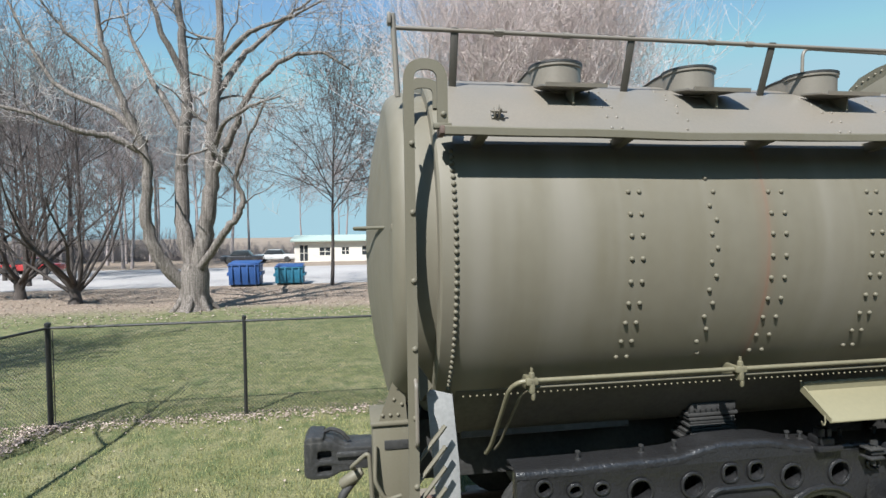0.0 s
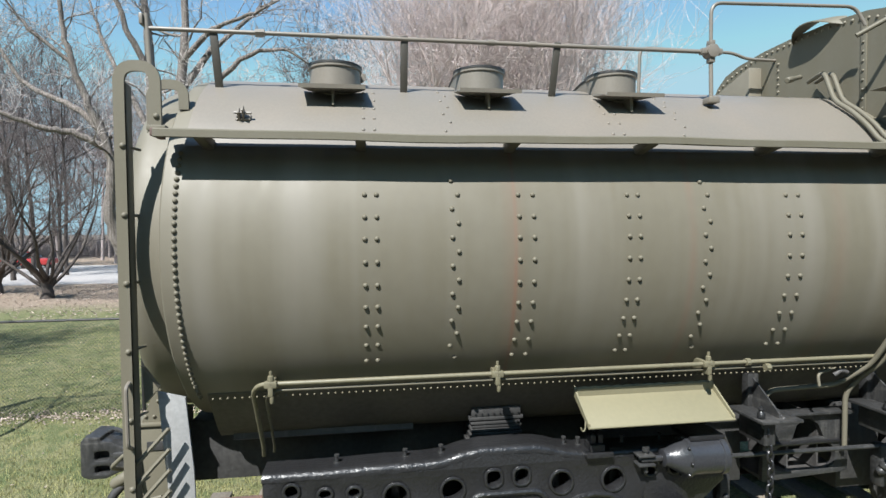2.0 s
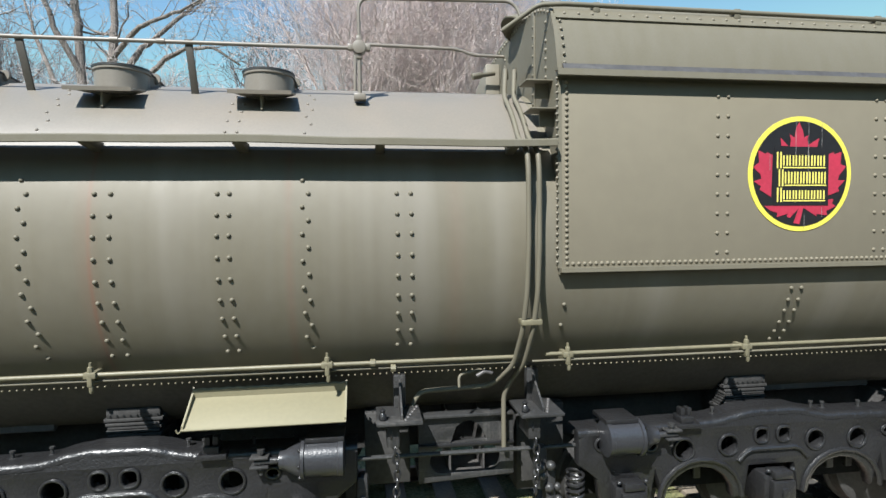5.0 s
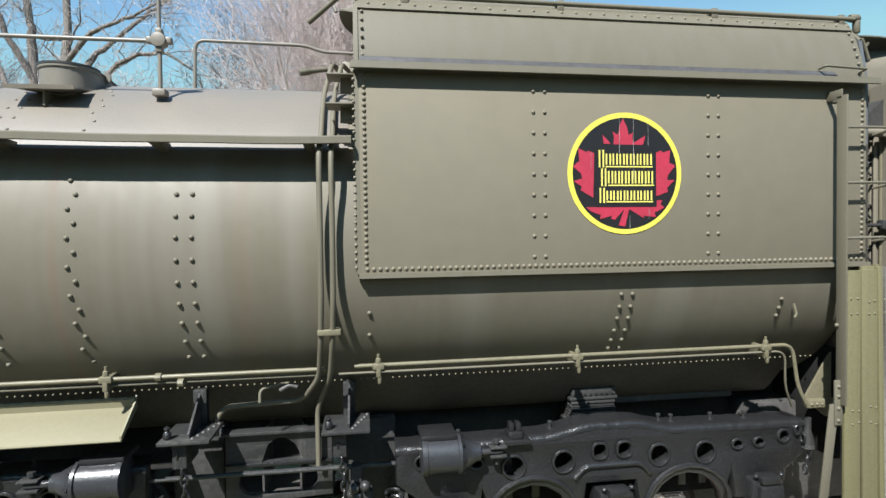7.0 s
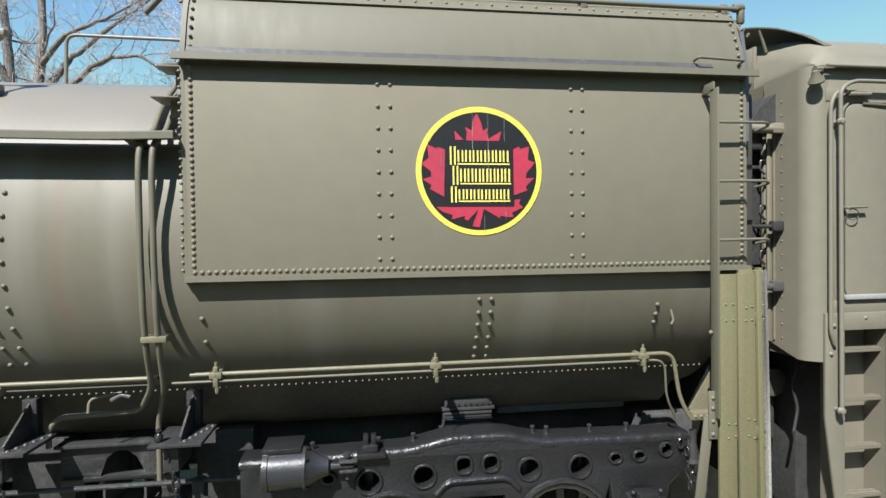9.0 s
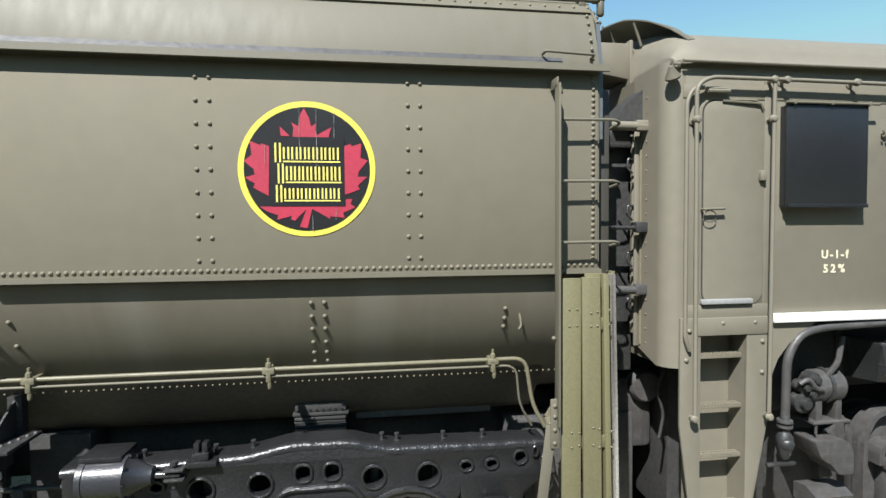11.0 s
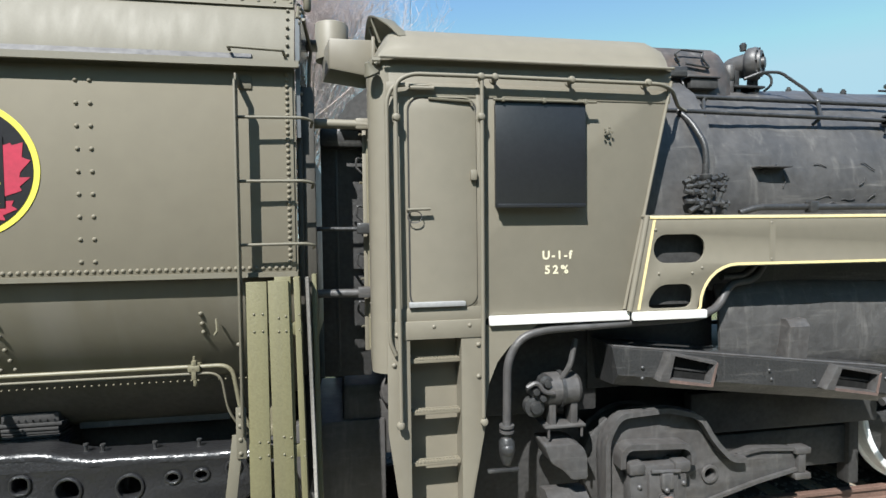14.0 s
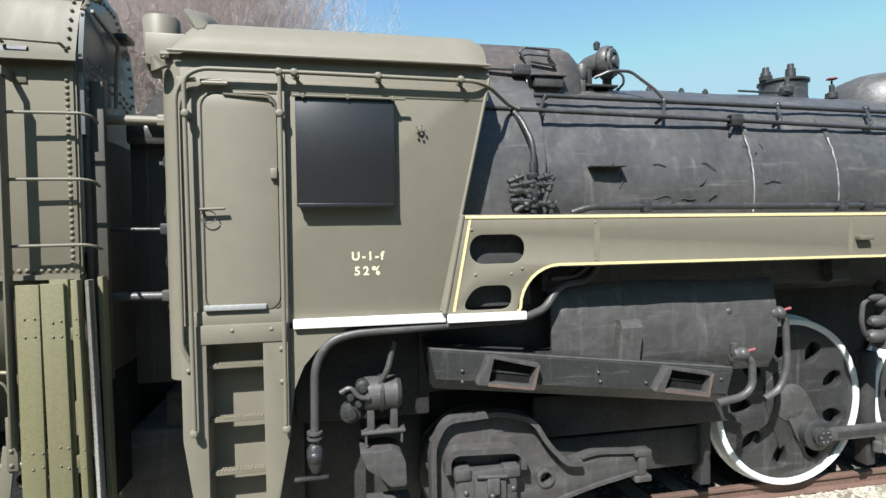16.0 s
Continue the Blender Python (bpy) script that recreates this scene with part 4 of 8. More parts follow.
def make_bunker():
    half = [(PY, 2.70), (PY, 4.25), (-1.415, 4.44), (-1.365, 4.60), (-1.30, 4.73), (-1.22, 4.83), (-1.08, 4.93), (-0.85, 4.99), (-0.45, 5.03), (0, 5.04)]
    side = half + [(-y, z) for y, z in reversed(half[:-1])]
    inner = [(y + 0.03, z - 0.012) for y, z in reversed(half[:-2])]
    part_shell = sweep_x(half[:-2] + inner, 9.56, BX1, closed=True)
    bunk = part("coal_bunker", sweep_x(side, BX0, 9.56, closed=True), OLIVE, tender, "flat-sided olive coal bunker with riveted seams", 25)
    part("front_shell", part_shell, OLIVE, bunk, "", 25)
    # proud riveted side panel
    pan = part("side_panel", box(BX0 + 0.02, BX1 - 0.015, PY - 0.014, PY + 0.01, PZ0, PZ1 - 0.03, 0.003), PANEL_OLIVE, bunk, "flat grey-olive side panel")
    lower = sweep_x([(PY - 0.050, PZ0 + 0.004), (PY - 0.052, PZ0 - 0.030), (PY - 0.012, PZ0 - 0.034), (PY - 0.012, PZ0 - 0.05), (PY + 0.06, PZ0 - 0.05), (PY + 0.06, PZ0 + 0.004)], BX0, BX1, closed=True)
    part("panel_foot", lower, OLIVE, bunk)
    # the projecting strip with its flashing
    strip = sweep_x([(PY, 4.262), (PY - 0.095, 4.235), (PY - 0.10, 4.185), (PY - 0.09, 4.18), (PY - 0.085, 4.222), (PY, 4.240)], BX0 - 0.04, BX1 + 0.04, closed=True, cuts=10)
    part("drip_strip", strip, OLIVE, bunk, "projecting drip strip")
    part("flashing", sweep_x([(PY + 0.006, 4.262), (PY - 0.03, 4.252), (PY + 0.0, 4.30), (PY + 0.012, 4.30)], BX0 + 0.03, BX1 - 0.3, closed=True), GREY_IRON, bunk, "dark lead flashing")
    # top flange, end flange
    part("top_flange", sweep_x([(-1.32, 4.695), (-1.334, 4.70), (-1.285, 4.785), (-1.25, 4.80)], BX0 + 0.02, BX1 - 0.01, closed=True), OLIVE, bunk)
    rp = rivet_mesh(0.0155, PANEL_OLIVE)
    face = Vector(FACE).to_track_quat("Z", "Y").to_euler()
    n = 88
    for i in range(n):
        piece("rivet", rp, pan, (BX0 + 0.06 + (BX1 - BX0 - 0.12) * i / (n - 1), PY - 0.014, PZ0 + 0.035), face)
    for i in range(33):
        z = PZ0 + 0.08 + i * 0.043
        piece("rivet", rp, pan, (BX0 + 0.055, PY - 0.014, z), face)
        if i % 1 == 0:
            piece("rivet", rp, pan, (BX1 - 0.055, PY - 0.014, z), face)
    for x0, dx in ((7.505, 0.09), (8.96, 0.09)):
        for k in range(9):
            for x in (x0, x0 + dx):
                piece("rivet", rp, pan, (x, PY - 0.014, 2.805 + k * 0.158), face)
    spots = []
    for i in range(36):
        spots.append((Vector((BX0 + 0.1 + i * 0.118, -1.310, 4.745)), (0, -0.87, 0.5)))
    for i in range(6):
        t = i / 5
        z = 4.31 + t * 0.36
        y = -1.448 + 0.05 * t + 0.062 * t * t - 0.004
        for x in (BX0 + 0.05, BX1 - 0.05):
            spots.append((Vector((x, y - 0.002, z)), (0, -1, 0.35)))
    rivet_row("flange_rivets", spots, 0.013, OLIVE_CAB, bunk)
    # top pipe in clips
    pp = part("top_pipe", pipe([(BX0 - 0.36, -1.10, 4.66), (BX0 - 0.10, -1.26, 4.82), (BX0 + 0.1, -1.29, 4.825), (BX1 + 0.05, -1.29, 4.815)], 0.02, 0.05), OLIVE, bunk, "thin pipe along the bunker's top edge")
    for x in (6.55, 7.8, 9.15, 10.36):
        part("pipe_clip", box(x - 0.03, x + 0.03, -1.30, -1.22, 4.765, 4.85, 0.008), OLIVE, pp)
    bm = lathe([(0.022, -0.10), (0.03, -0.09), (0.03, 0.04), (0.02, 0.06)], at(BX1 + 0.09, -1.275, 4.80), 10)
    lathe_into(bm, [(0.03, -0.05), (0.035, -0.04), (0.035, 0.03), (0.02, 0.05)], at(BX1 + 0.07, -1.275, 4.83) @ ALONG_X, 10)
    part("pipe_nozzle", bm, OLIVE, pp)
    part("grab_iron", pipe([(9.98, -1.46, 4.32), (9.98, -1.53, 4.325), (10.36, -1.53, 4.31), (10.36, -1.46, 4.30)], 0.011, 0.02), OLIVE, bunk)
    # rear wall details: corner angle, steps, hood
    ang = sweep_x([(-1.47, 2.70), (-1.47, 4.25), (-1.427, 4.44), (-1.377, 4.60), (-1.31, 4.74), (-1.28, 4.72), (-1.345, 4.59), (-1.395, 4.43), (-1.44, 4.25), (-1.44, 2.70)], BX0 - 0.014, BX0 + 0.02, closed=True)
    part("corner_angle", ang, OLIVE, bunk, "", 25)
    rivet_row("angle_rivets", [(Vector((BX0 - 0.02, -1.471, 2.75 + k * 0.055)), FACE) for k in range(27)], 0.012, OLIVE_CAB, bunk)
    spots = []
    for k in range(30):
        y = -1.2 + 2.4 * k / 29
        z = 5.04 - 0.20 * (abs(y) / 1.2) ** 3.2 - 0.05
        spots.append((Vector((BX0 - 0.002, y, z)), (-1, 0, 0)))
    for k in range(8):
        spots.append((Vector((BX0 - 0.002, -1.15, 4.2 + 0.075 * k)), (-1, 0, 0)))
        spots.append((Vector((BX0 - 0.002, 0.2, 4.3 + 0.075 * k)), (-1, 0, 0)))
        spots.append((Vector((BX0 - 0.002, 0.95, 4.3 + 0.06 * k)), (-1, 0, 0)))
    rivet_row("end_rivets", spots, 0.016, OLIVE_CAB, bunk)
    for y, z in ((-1.22, 4.20), (-1.34, 3.95)):
        bm = box(BX0 - 0.22, BX0, y - 0.10, y + 0.12, z, z + 0.012, 0.003)
        add_box(bm, BX0 - 0.12, BX0, y - 0.005, y + 0.01, z - 0.12, z)
        part("step", bm, OLIVE, bunk)
    hood = bmesh.new()
    rows = [[hood.verts.new((BX0 - 0.15 * (1 - abs(2 * s - 1) ** 3), -0.60 + 0.60 * s, 4.96 + 0.10 * math.sin(math.pi * s) + d)) for s in [i / 12 for i in range(13)]] for d in (0.0, 0.012)]
    back = [[hood.verts.new((BX0 + 0.05, -0.60 + 0.60 * s, 5.03 + 0.07 * math.sin(math.pi * s) + d)) for s in [i / 12 for i in range(13)]] for d in (0.0, 0.012)]
    for i in range(12):
        hood.faces.new((rows[1][i], rows[1][i + 1], back[1][i + 1], back[1][i]))
        hood.faces.new((rows[0][i], back[0][i], back[0][i + 1], rows[0][i + 1]))
        hood.faces.new((rows[0][i], rows[0][i + 1], rows[1][i + 1], rows[1][i]))
    bmesh.ops.recalc_face_normals(hood, faces=hood.faces)
    part("hood", hood, OLIVE, bunk, "curved rain hood")
    part("slope_sheet", plate_end(), OLIVE_CAB, bunk)
    part("wall_strip", box(BX0 - 0.012, BX0, -0.86, -0.80, 3.9, 4.93, 0.003), OLIVE, bunk)
    rivet_row("strip_rivets", [(Vector((BX0 - 0.012, -0.83, 4.12 + 0.085 * k)), (-1, 0, 0)) for k in range(9)], 0.014, OLIVE, bunk)
    return bunk


def plate_end():
    """Sloping corner sheet at the far side of the bunker's rear wall."""
    bm = bmesh.new()
    add_box(bm, BX0 - 0.16, BX0, 0.45, 1.30, 4.1, 4.86, 0.01)
    for v in bm.verts:
        if v.co.z > 4.5 and v.co.y > 1.0:
            v.co.z -= 0.25
    return bm


bunker = make_bunker()


def make_emblem():
    cx, cz, y = 8.25, 3.445, PY - 0.019
    em = part("emblem", plate([ring(cx, cz, 0.475, n=64)], y, 0.004), YELLOW, bunker, "round emblem, red leaf on black in a yellow ring")
    part("disc", plate([ring(cx, cz, 0.435, n=64)], y - 0.003, 0.003), EMBLEM_BLACK, em)
    def leaf(pts):
        part("leaf_lobe", plate([[(cx + a, cz + b) for a, b in pts]], y - 0.006, 0.003), RED, em)
    leaf([(-0.10, 0.225), (-0.094, 0.285), (-0.107, 0.325), (-0.06, 0.298), (-0.047, 0.379), (-0.02, 0.425), (0.013, 0.359), (0.027, 0.298), (0.067, 0.322), (0.056, 0.285), (0.067, 0.238), (0.167, 0.296), (0.147, 0.225)])
    leaf([(-0.187, 0.296), (-0.12, 0.229), (-0.18, 0.229)])
    side = [(0.248, 0.162), (0.301, 0.181), (0.308, 0.165), (0.377, 0.185), (0.368, 0.084), (0.421, 0.064), (0.355, -0.016), (0.348, -0.052), (0.415, -0.052), (0.348, -0.116), (0.361, -0.143), (0.257, -0.181)]
    leaf(side)
    leaf([(-a - 0.012, b + 0.012 * math.sin(40 * a)) for a, b in reversed(side)])
    leaf([(0.261, -0.264), (0.261, -0.213), (0.31, -0.21), (0.294, -0.244), (0.328, -0.27), (0.241, -0.31), (0.254, -0.345), (0.147, -0.333), (0.154, -0.353), (0.027, -0.28), (-0.007, -0.417), (-0.06, -0.408), (-0.013, -0.284),
          (-0.094, -0.364), (-0.12, -0.355), (-0.114, -0.33), (-0.214, -0.357), (-0.207, -0.324), (-0.28, -0.30), (-0.33, -0.264)])
    part("centre_plate", plate([[(cx - 0.245, cz - 0.262), (cx + 0.255, cz - 0.262), (cx + 0.255, cz + 0.224), (cx - 0.245, cz + 0.224)]], y - 0.0085, 0.0025), EMBLEM_BLACK, em)
    # three lines of thin upright bars, the first of each taller, with a rule below
    def bar(name, x0, x1, z0, z1):
        part(name, plate([[(cx + x0, cz + z0), (cx + x1, cz + z0), (cx + x1, cz + z1), (cx + x0, cz + z1)]], y - 0.011, 0.0025), EMBLEM_CREAM, em)
    for x0, x1, base, top, tall, rule in ((-0.230, 0.225, 0.067, 0.152, 0.180, 0.046), (-0.211, 0.235, -0.080, 0.017, 0.037, -0.099), (-0.225, 0.227, -0.210, -0.136, -0.114, -0.228)):
        w = (x1 - x0) / 8
        for i in range(8):
            a = x0 + i * w
            for e in (0.006, w - 0.020):
                bar("letter_bar", a + e, a + e + 0.0125, base - (0.022 if i == 0 else 0.0), tall if i == 0 else top)
        bar("rule_line", x0 + 0.062, x1, rule, rule + 0.010)
    for dx, z0, z1 in ((-0.055, 0.16, 0.46), (0.062, -0.05, 0.465), (0.185, 0.22, 0.43), (0.192, -0.36, -0.28), (0.03, -0.46, -0.33), (-0.29, 0.03, 0.16)):
        part("paint_scratch", box(cx + dx, cx + dx + 0.0025, y - 0.0125, y - 0.0115, cz + z0, cz + z1), CHALK, em)


make_emblem()


def make_front_ladder():
    bm = box(10.035, 10.05, -1.67, -1.575, 1.55, 4.06, 0.003)
    add_box(bm, 10.035, 10.05, -1.62, -1.47, 4.04, 4.115, 0.003)
    add_box(bm, 10.05, 10.13, -1.485, -1.47, 4.04, 4.13, 0.004)
    lad = part("side_ladder", bm, OLIVE, tender, "flat-bar side ladder with three rungs")
    for z in (3.815, 3.362, 2.908):
        part("rung", pipe([(10.04, -1.585, z), (10.50, -1.58, z + 0.005), (10.56, -1.55, z - 0.01), (10.54, -1.42, z - 0.03)], 0.0115, 0.04, 8), OLIVE, lad)
    bm = box(9.99, 10.06, -1.62, -1.60, 1.38, 1.75, 0.004)
    part("splice", bm, OLIVE, lad)
    low = box(9.96, 10.04, -1.605, -1.59, 0.75, 1.55, 0.003)
    for v in low.verts:
        if v.co.z < 1:
            v.co.x -= 0.10
    part("lower_bar", low, OLIVE, lad)
    rv = rivet_mesh(0.016, OLIVE)
    for z in (1.42, 1.52, 1.62, 1.70, 2.2):
        piece("bolt", rv, lad, (10.02, -1.62 if z < 1.8 else -1.6, z), Vector(FACE).to_track_quat("Z", "Y").to_euler())


make_front_ladder()


def make_front_end():
    g = plate([[(10.09, 1.48), (10.30, 1.30), (10.36, 1.30), (10.36, 1.88), (10.32, 1.84)]], -1.20, 0.02, 0.003)
    part("front_gusset", g, PIPE_PAINT, tender, "light olive triangular gusset")
    part("gusset_foot", box(10.08, 10.36, -1.26, -1.19, 1.40, 1.47, 0.01), PIPE_PAINT, tender)
    rivet_row("foot_rivets", [(Vector((10.11 + 0.05 * k, -1.262, 1.435)), FACE) for k in range(4)], 0.012, PIPE_PAINT, tender)
    # front wall and post take the darkened olive in place of real shade
    part("front_wall", box(10.43, 10.47, -1.40, 1.40, 1.9, 3.72, 0.006), SHADED_OLIVE, tender, "front wall of the tender, olive darkened as shade")
    arc = [(-1.44, 3.70), (-1.44, 4.25), (-1.38, 4.60), (-1.22, 4.77), (-0.98, 4.83), (-0.79, 4.81), (-0.64, 4.70), (-0.52, 4.55), (-0.45, 4.32), (-0.42, 4.10), (-0.42, 3.70)]
    part("bulkhead_wing", sweep_x(arc, 10.436, 10.468, closed=True), WING_PAINT, tender, "riveted arched bulkhead wing, tinted blue-grey like reflected sky", 25)
    part("wing_rim", pipe([(10.45, y, z) for y, z in arc[2:-1]], 0.014, 0.03, 8), OLIVE, tender)
    # near-black sill paints the shade low in the gap
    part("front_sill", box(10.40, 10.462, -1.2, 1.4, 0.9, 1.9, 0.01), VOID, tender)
    part("front_post", box(10.44, 10.56, -1.36, -1.30, 1.9, 4.1, 0.006), SHADED_OLIVE, tender)
    spots = []
    for dz in (0.0, 0.075):
        spots += [(Vector((10.470, -1.37 + 0.075 * c, 4.255 - dz - 0.17 * (c / 11) ** 1.6)), (1, 0, 0)) for c in range(12)]
    spots += [(Vector((10.470, -1.39 + 0.065 * c, 3.96 + 0.08 * r)), (1, 0, 0)) for r in range(3) for c in range(3)]
    for (y0, z0), (y1, z1) in zip(arc[2:], arc[3:-1]):
        spots += [(Vector((10.470, y0 + (y1 - y0) * k / 3 - 0.05, z0 + (z1 - z0) * k / 3 - 0.05)), (1, 0, 0)) for k in range(3)]
    rivet_row("wall_rivets", spots, 0.016, OLIVE_CAB, tender)
    part("wing_hook", box(10.47, 10.56, -0.86, -0.66, 4.585, 4.63, 0.01), BLACK, tender)
    part("hook_pipe", pipe([(10.49, -1.32, 4.62), (10.51, -1.02, 4.54), (10.52, -0.92, 4.50), (10.50, -0.91, 4.40), (10.49, -0.93, 4.0)], 0.014, 0.05), OLIVE, tender)
    # small cotter on the lower side
    part("drain_cock", pipe([(9.82, -1.38, 2.36), (9.83, -1.40, 2.27), (9.81, -1.40, 2.24)], 0.01, 0.01, 6), PIPE_PAINT, tender)


make_front_end()


def make_tray():
    bm = bmesh.new()
    add_box(bm, 3.31, 4.48, -1.41, -1.14, 1.64, 1.650, 0.002)
    for v in bm.verts:
        v.co.z += (v.co.y + 1.27) * 0.60
    tray = part("step_tray", bm, TRAY_PAINT, tender, "light olive sloping step tray")
    lip = sweep_x([(-1.150, 1.715), (-1.158, 1.778), (-1.142, 1.790), (-1.130, 1.715)], 3.31, 4.48, closed=True, cuts=60)
    for v in lip.verts:
        if v.co.z > 1.75:
            v.co.z += 0.007 * abs(math.sin(v.co.x * 34))
    part("scalloped_lip", lip, TRAY_PAINT, tray)
    for x in (3.305, 4.485):
        part("tray_cheek", sweep_x([(-1.41, 1.552), (-1.41, 1.592), (-1.15, 1.765), (-1.125, 1.800), (-1.125, 1.715)], x - 0.007, x + 0.007, closed=True), TRAY_PAINT, tray)
    part("rolled_edge", pipe([(3.30, -1.412, 1.562), (4.49, -1.412, 1.562)], 0.009, 0, 8), TRAY_PAINT, tray)
    part("hook", pipe([(3.295, -1.36, 1.60), (3.285, -1.38, 1.545), (3.265, -1.38, 1.525), (3.25, -1.38, 1.56)], 0.006, 0.015, 6), PIPE_PAINT, tray)


make_tray()


# ---- running gear of the tender ----
def truck_top(u):
    """Height of the side frame's top edge: level, with a low hump over the bolster."""
    return 1.285 - 0.018 * max(0.0, abs(u) - 0.5) + 0.075 * math.exp(-(u / 0.42) ** 4) + 0.012 * max(0.0, abs(u) - 1.45)


def truck_frame(cx):
    """Cast six-wheel truck side frame with lightening holes."""
    top = [(cx - 1.83 + 3.66 * i / 40, truck_top(-1.83 + 3.66 * i / 40)) for i in range(41)]
    low = [(cx + 1.83, 0.98), (cx + 1.66, 0.84), (cx + 1.62, 0.62), (cx + 1.16, 0.62), (cx + 1.12, 0.86)]
    for c in (0.70,):
        for k in range(9):
            a = math.pi * k / 8
            low.append((cx + c + 0.33 * math.cos(a), 0.58 + 0.30 * math.sin(a)))
    low += [(cx + 0.26, 0.60), (cx + 0.22, 0.86), (cx - 0.22, 0.86), (cx - 0.26, 0.60)]
    for k in range(9):
        a = math.pi * k / 8
        low.append((cx - 0.70 + 0.33 * math.cos(a), 0.58 + 0.30 * math.sin(a)))
    low += [(cx - 1.12, 0.86), (cx - 1.16, 0.62), (cx - 1.62, 0.62), (cx - 1.66, 0.84), (cx - 1.83, 0.98)]
    outline = top[::-1] + low[::-1]
    holes = []
    for s in (-1, 1):
        holes += [rounded(cx + s * 0.11 - 0.058, cx + s * 0.11 + 0.058, 1.08, 1.20, 0.045), ring(cx + s * 0.43, 1.07, 0.082), ring(cx + s * 0.86, 1.06, 0.085),
                  ring(cx + s * 1.17, 1.11, 0.047, 0.038), ring(cx + s * 1.38, 1.115, 0.047, 0.038), ring(cx + s * 1.62, 1.15, 0.05)]
    return outline, holes


def make_wheelset(parent, x):
    w = part("wheel", lathe([(0.05, -0.93), (0.42, -0.92), (0.455, -0.9), (0.46, -0.79), (0.49, -0.78), (0.49, -0.75), (0.2, -0.74), (0.12, -0.7), (0.12, 0.7), (0.2, 0.74), (0.49, 0.75), (0.49, 0.78), (0.46, 0.79), (0.455, 0.9), (0.42, 0.92), (0.05, 0.93)],
                            at(x, 0, 0.66) @ TO_VIEW, 32), SOOT_SHADE, parent)
    return w


def make_truck(cx):
    outline, holes = truck_frame(cx)
    fr = part("truck_frame", plate([outline] + holes, -1.20, 0.13, 0.034), BLACK_GLOSS, tender, "black cast truck side frame with round holes", 35)
    # raised rims round the holes
    for h in holes:
        c = (sum(p[0] for p in h) / len(h), sum(p[1] for p in h) / len(h))
        loop = [(c[0] + (x - c[0]) * 1.12, -1.201, c[1] + (z - c[1]) * 1.12 + 0.002 * math.sin(9 * x)) for x, z in h]
        part("hole_rim", pipe(loop + loop[:2], 0.013, 0, 8), BLACK_GLOSS, fr)
    # top flange, slightly lumpy
    bm = bmesh.new()
    n = 140
    rows = []
    for i in range(n + 1):
        u = -1.83 + 3.66 * i / n
        z = truck_top(u) + 0.006 + 0.005 * noise.noise(Vector((u * 9, cx, 0)))
        rows.append([bm.verts.new((cx + u, y + (0.007 * noise.noise(Vector((u * 14, cx, y * 9))) if y < -1.15 else 0.0), z + d + 0.004 * noise.noise(Vector((u * 23, y * 12, cx))))) for y, d in ((-1.203, -0.045), (-1.203, -0.022), (-1.192, -0.003), (-1.172, 0.010), (-1.145, 0.014), (-0.96, 0.012), (-0.96, -0.02))])
    for a, b in zip(rows, rows[1:]):
        for j in range(6):
            bm.faces.new((a[j], b[j], b[j + 1], a[j + 1]))
    bmesh.ops.recalc_face_normals(bm, faces=bm.faces)
    part("top_flange", bm, BLACK_GLOSS, fr, "", 60)
    # raised ribs that follow the arches
    for s in (-0.70, 0.70):
        pts = [(cx + s + 0.40 * math.cos(a), -1.205, 0.60 + 0.36 * math.sin(a)) for a in [math.pi * k / 10 for k in range(11)]]
        part("arch_rib", pipe(pts, 0.022, 0, 8), BLACK_GLOSS, fr)
    part("arch_rib", pipe([(cx - 0.34, -1.205, 0.92), (cx - 0.25, -1.205, 1.02), (cx + 0.25, -1.205, 1.02), (cx + 0.34, -1.205, 0.92)], 0.024, 0.1, 8), BLACK_GLOSS, fr)
    stud = mesh_of(lathe([(0.026, 0), (0.026, 0.008), (0.013, 0.010), (0.013, 0.05), (0.020, 0.052), (0.020, 0.066), (0, 0.068)], seg=8), "stud", BLACK)
    rv = rivet_mesh(0.022, BLACK_GLOSS)
    for u in (-1.3, -0.78, -0.5, 0.5, 0.62, 1.0, 1.33):
        piece("stud", stud, fr, (cx + u, -1.06, truck_top(u) + 0.012), None)
    # journal boxes
    for u in (-1.39, 0.0, 1.39):
        bm = box(cx + u - 0.15, cx + u + 0.15, -1.30, -1.02, 0.50, 0.82, 0.03)
        add_box(bm, cx + u - 0.11, cx + u + 0.11, -1.36, -1.29, 0.54, 0.78, 0.02)
        add_box(bm, cx + u - 0.09, cx + u + 0.09, -1.35, -1.22, 0.79, 0.86, 0.015)
        add_box(bm, cx + u - 0.03, cx + u + 0.03, -1.375, -1.35, 0.64, 0.72, 0.008)
        jb = part("journal_box", bm, BLACK_GLOSS, tender, "black axle box with a hinged lid")
        for sx in (-0.12, 0.12):
            piece("bolt", rv, jb, (cx + u + sx, -1.30, 0.86))
        make_wheelset(tender, cx + u)
    # near-black sheet paints the shade behind the frame's holes
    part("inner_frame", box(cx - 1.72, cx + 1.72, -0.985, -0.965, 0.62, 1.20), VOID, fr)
    for u in (-1.05, -0.86, -0.62, -0.3, 0.12, 0.44, 0.75, 0.95):
        part("brake_hanger", box(cx + u - 0.035, cx + u + 0.035, -1.03, -0.99, 0.7, 1.16, 0.01), BLACK, fr)
    # leaf spring nest on the bolster, coloured dark for shade under the tank
    nest = part("spring_seat", box(cx - 0.24, cx + 0.24, -0.86, -0.6, 1.245, 1.275, 0.006), SOOT_SHADE, tender, "stacked black leaf springs, darkened for the shade under the tank")
    leaf = mesh_of(box(-0.21, 0.21, -0.12, 0.12, -0.012, 0.012, 0.005), "spring_leaf", SOOT_SHADE)
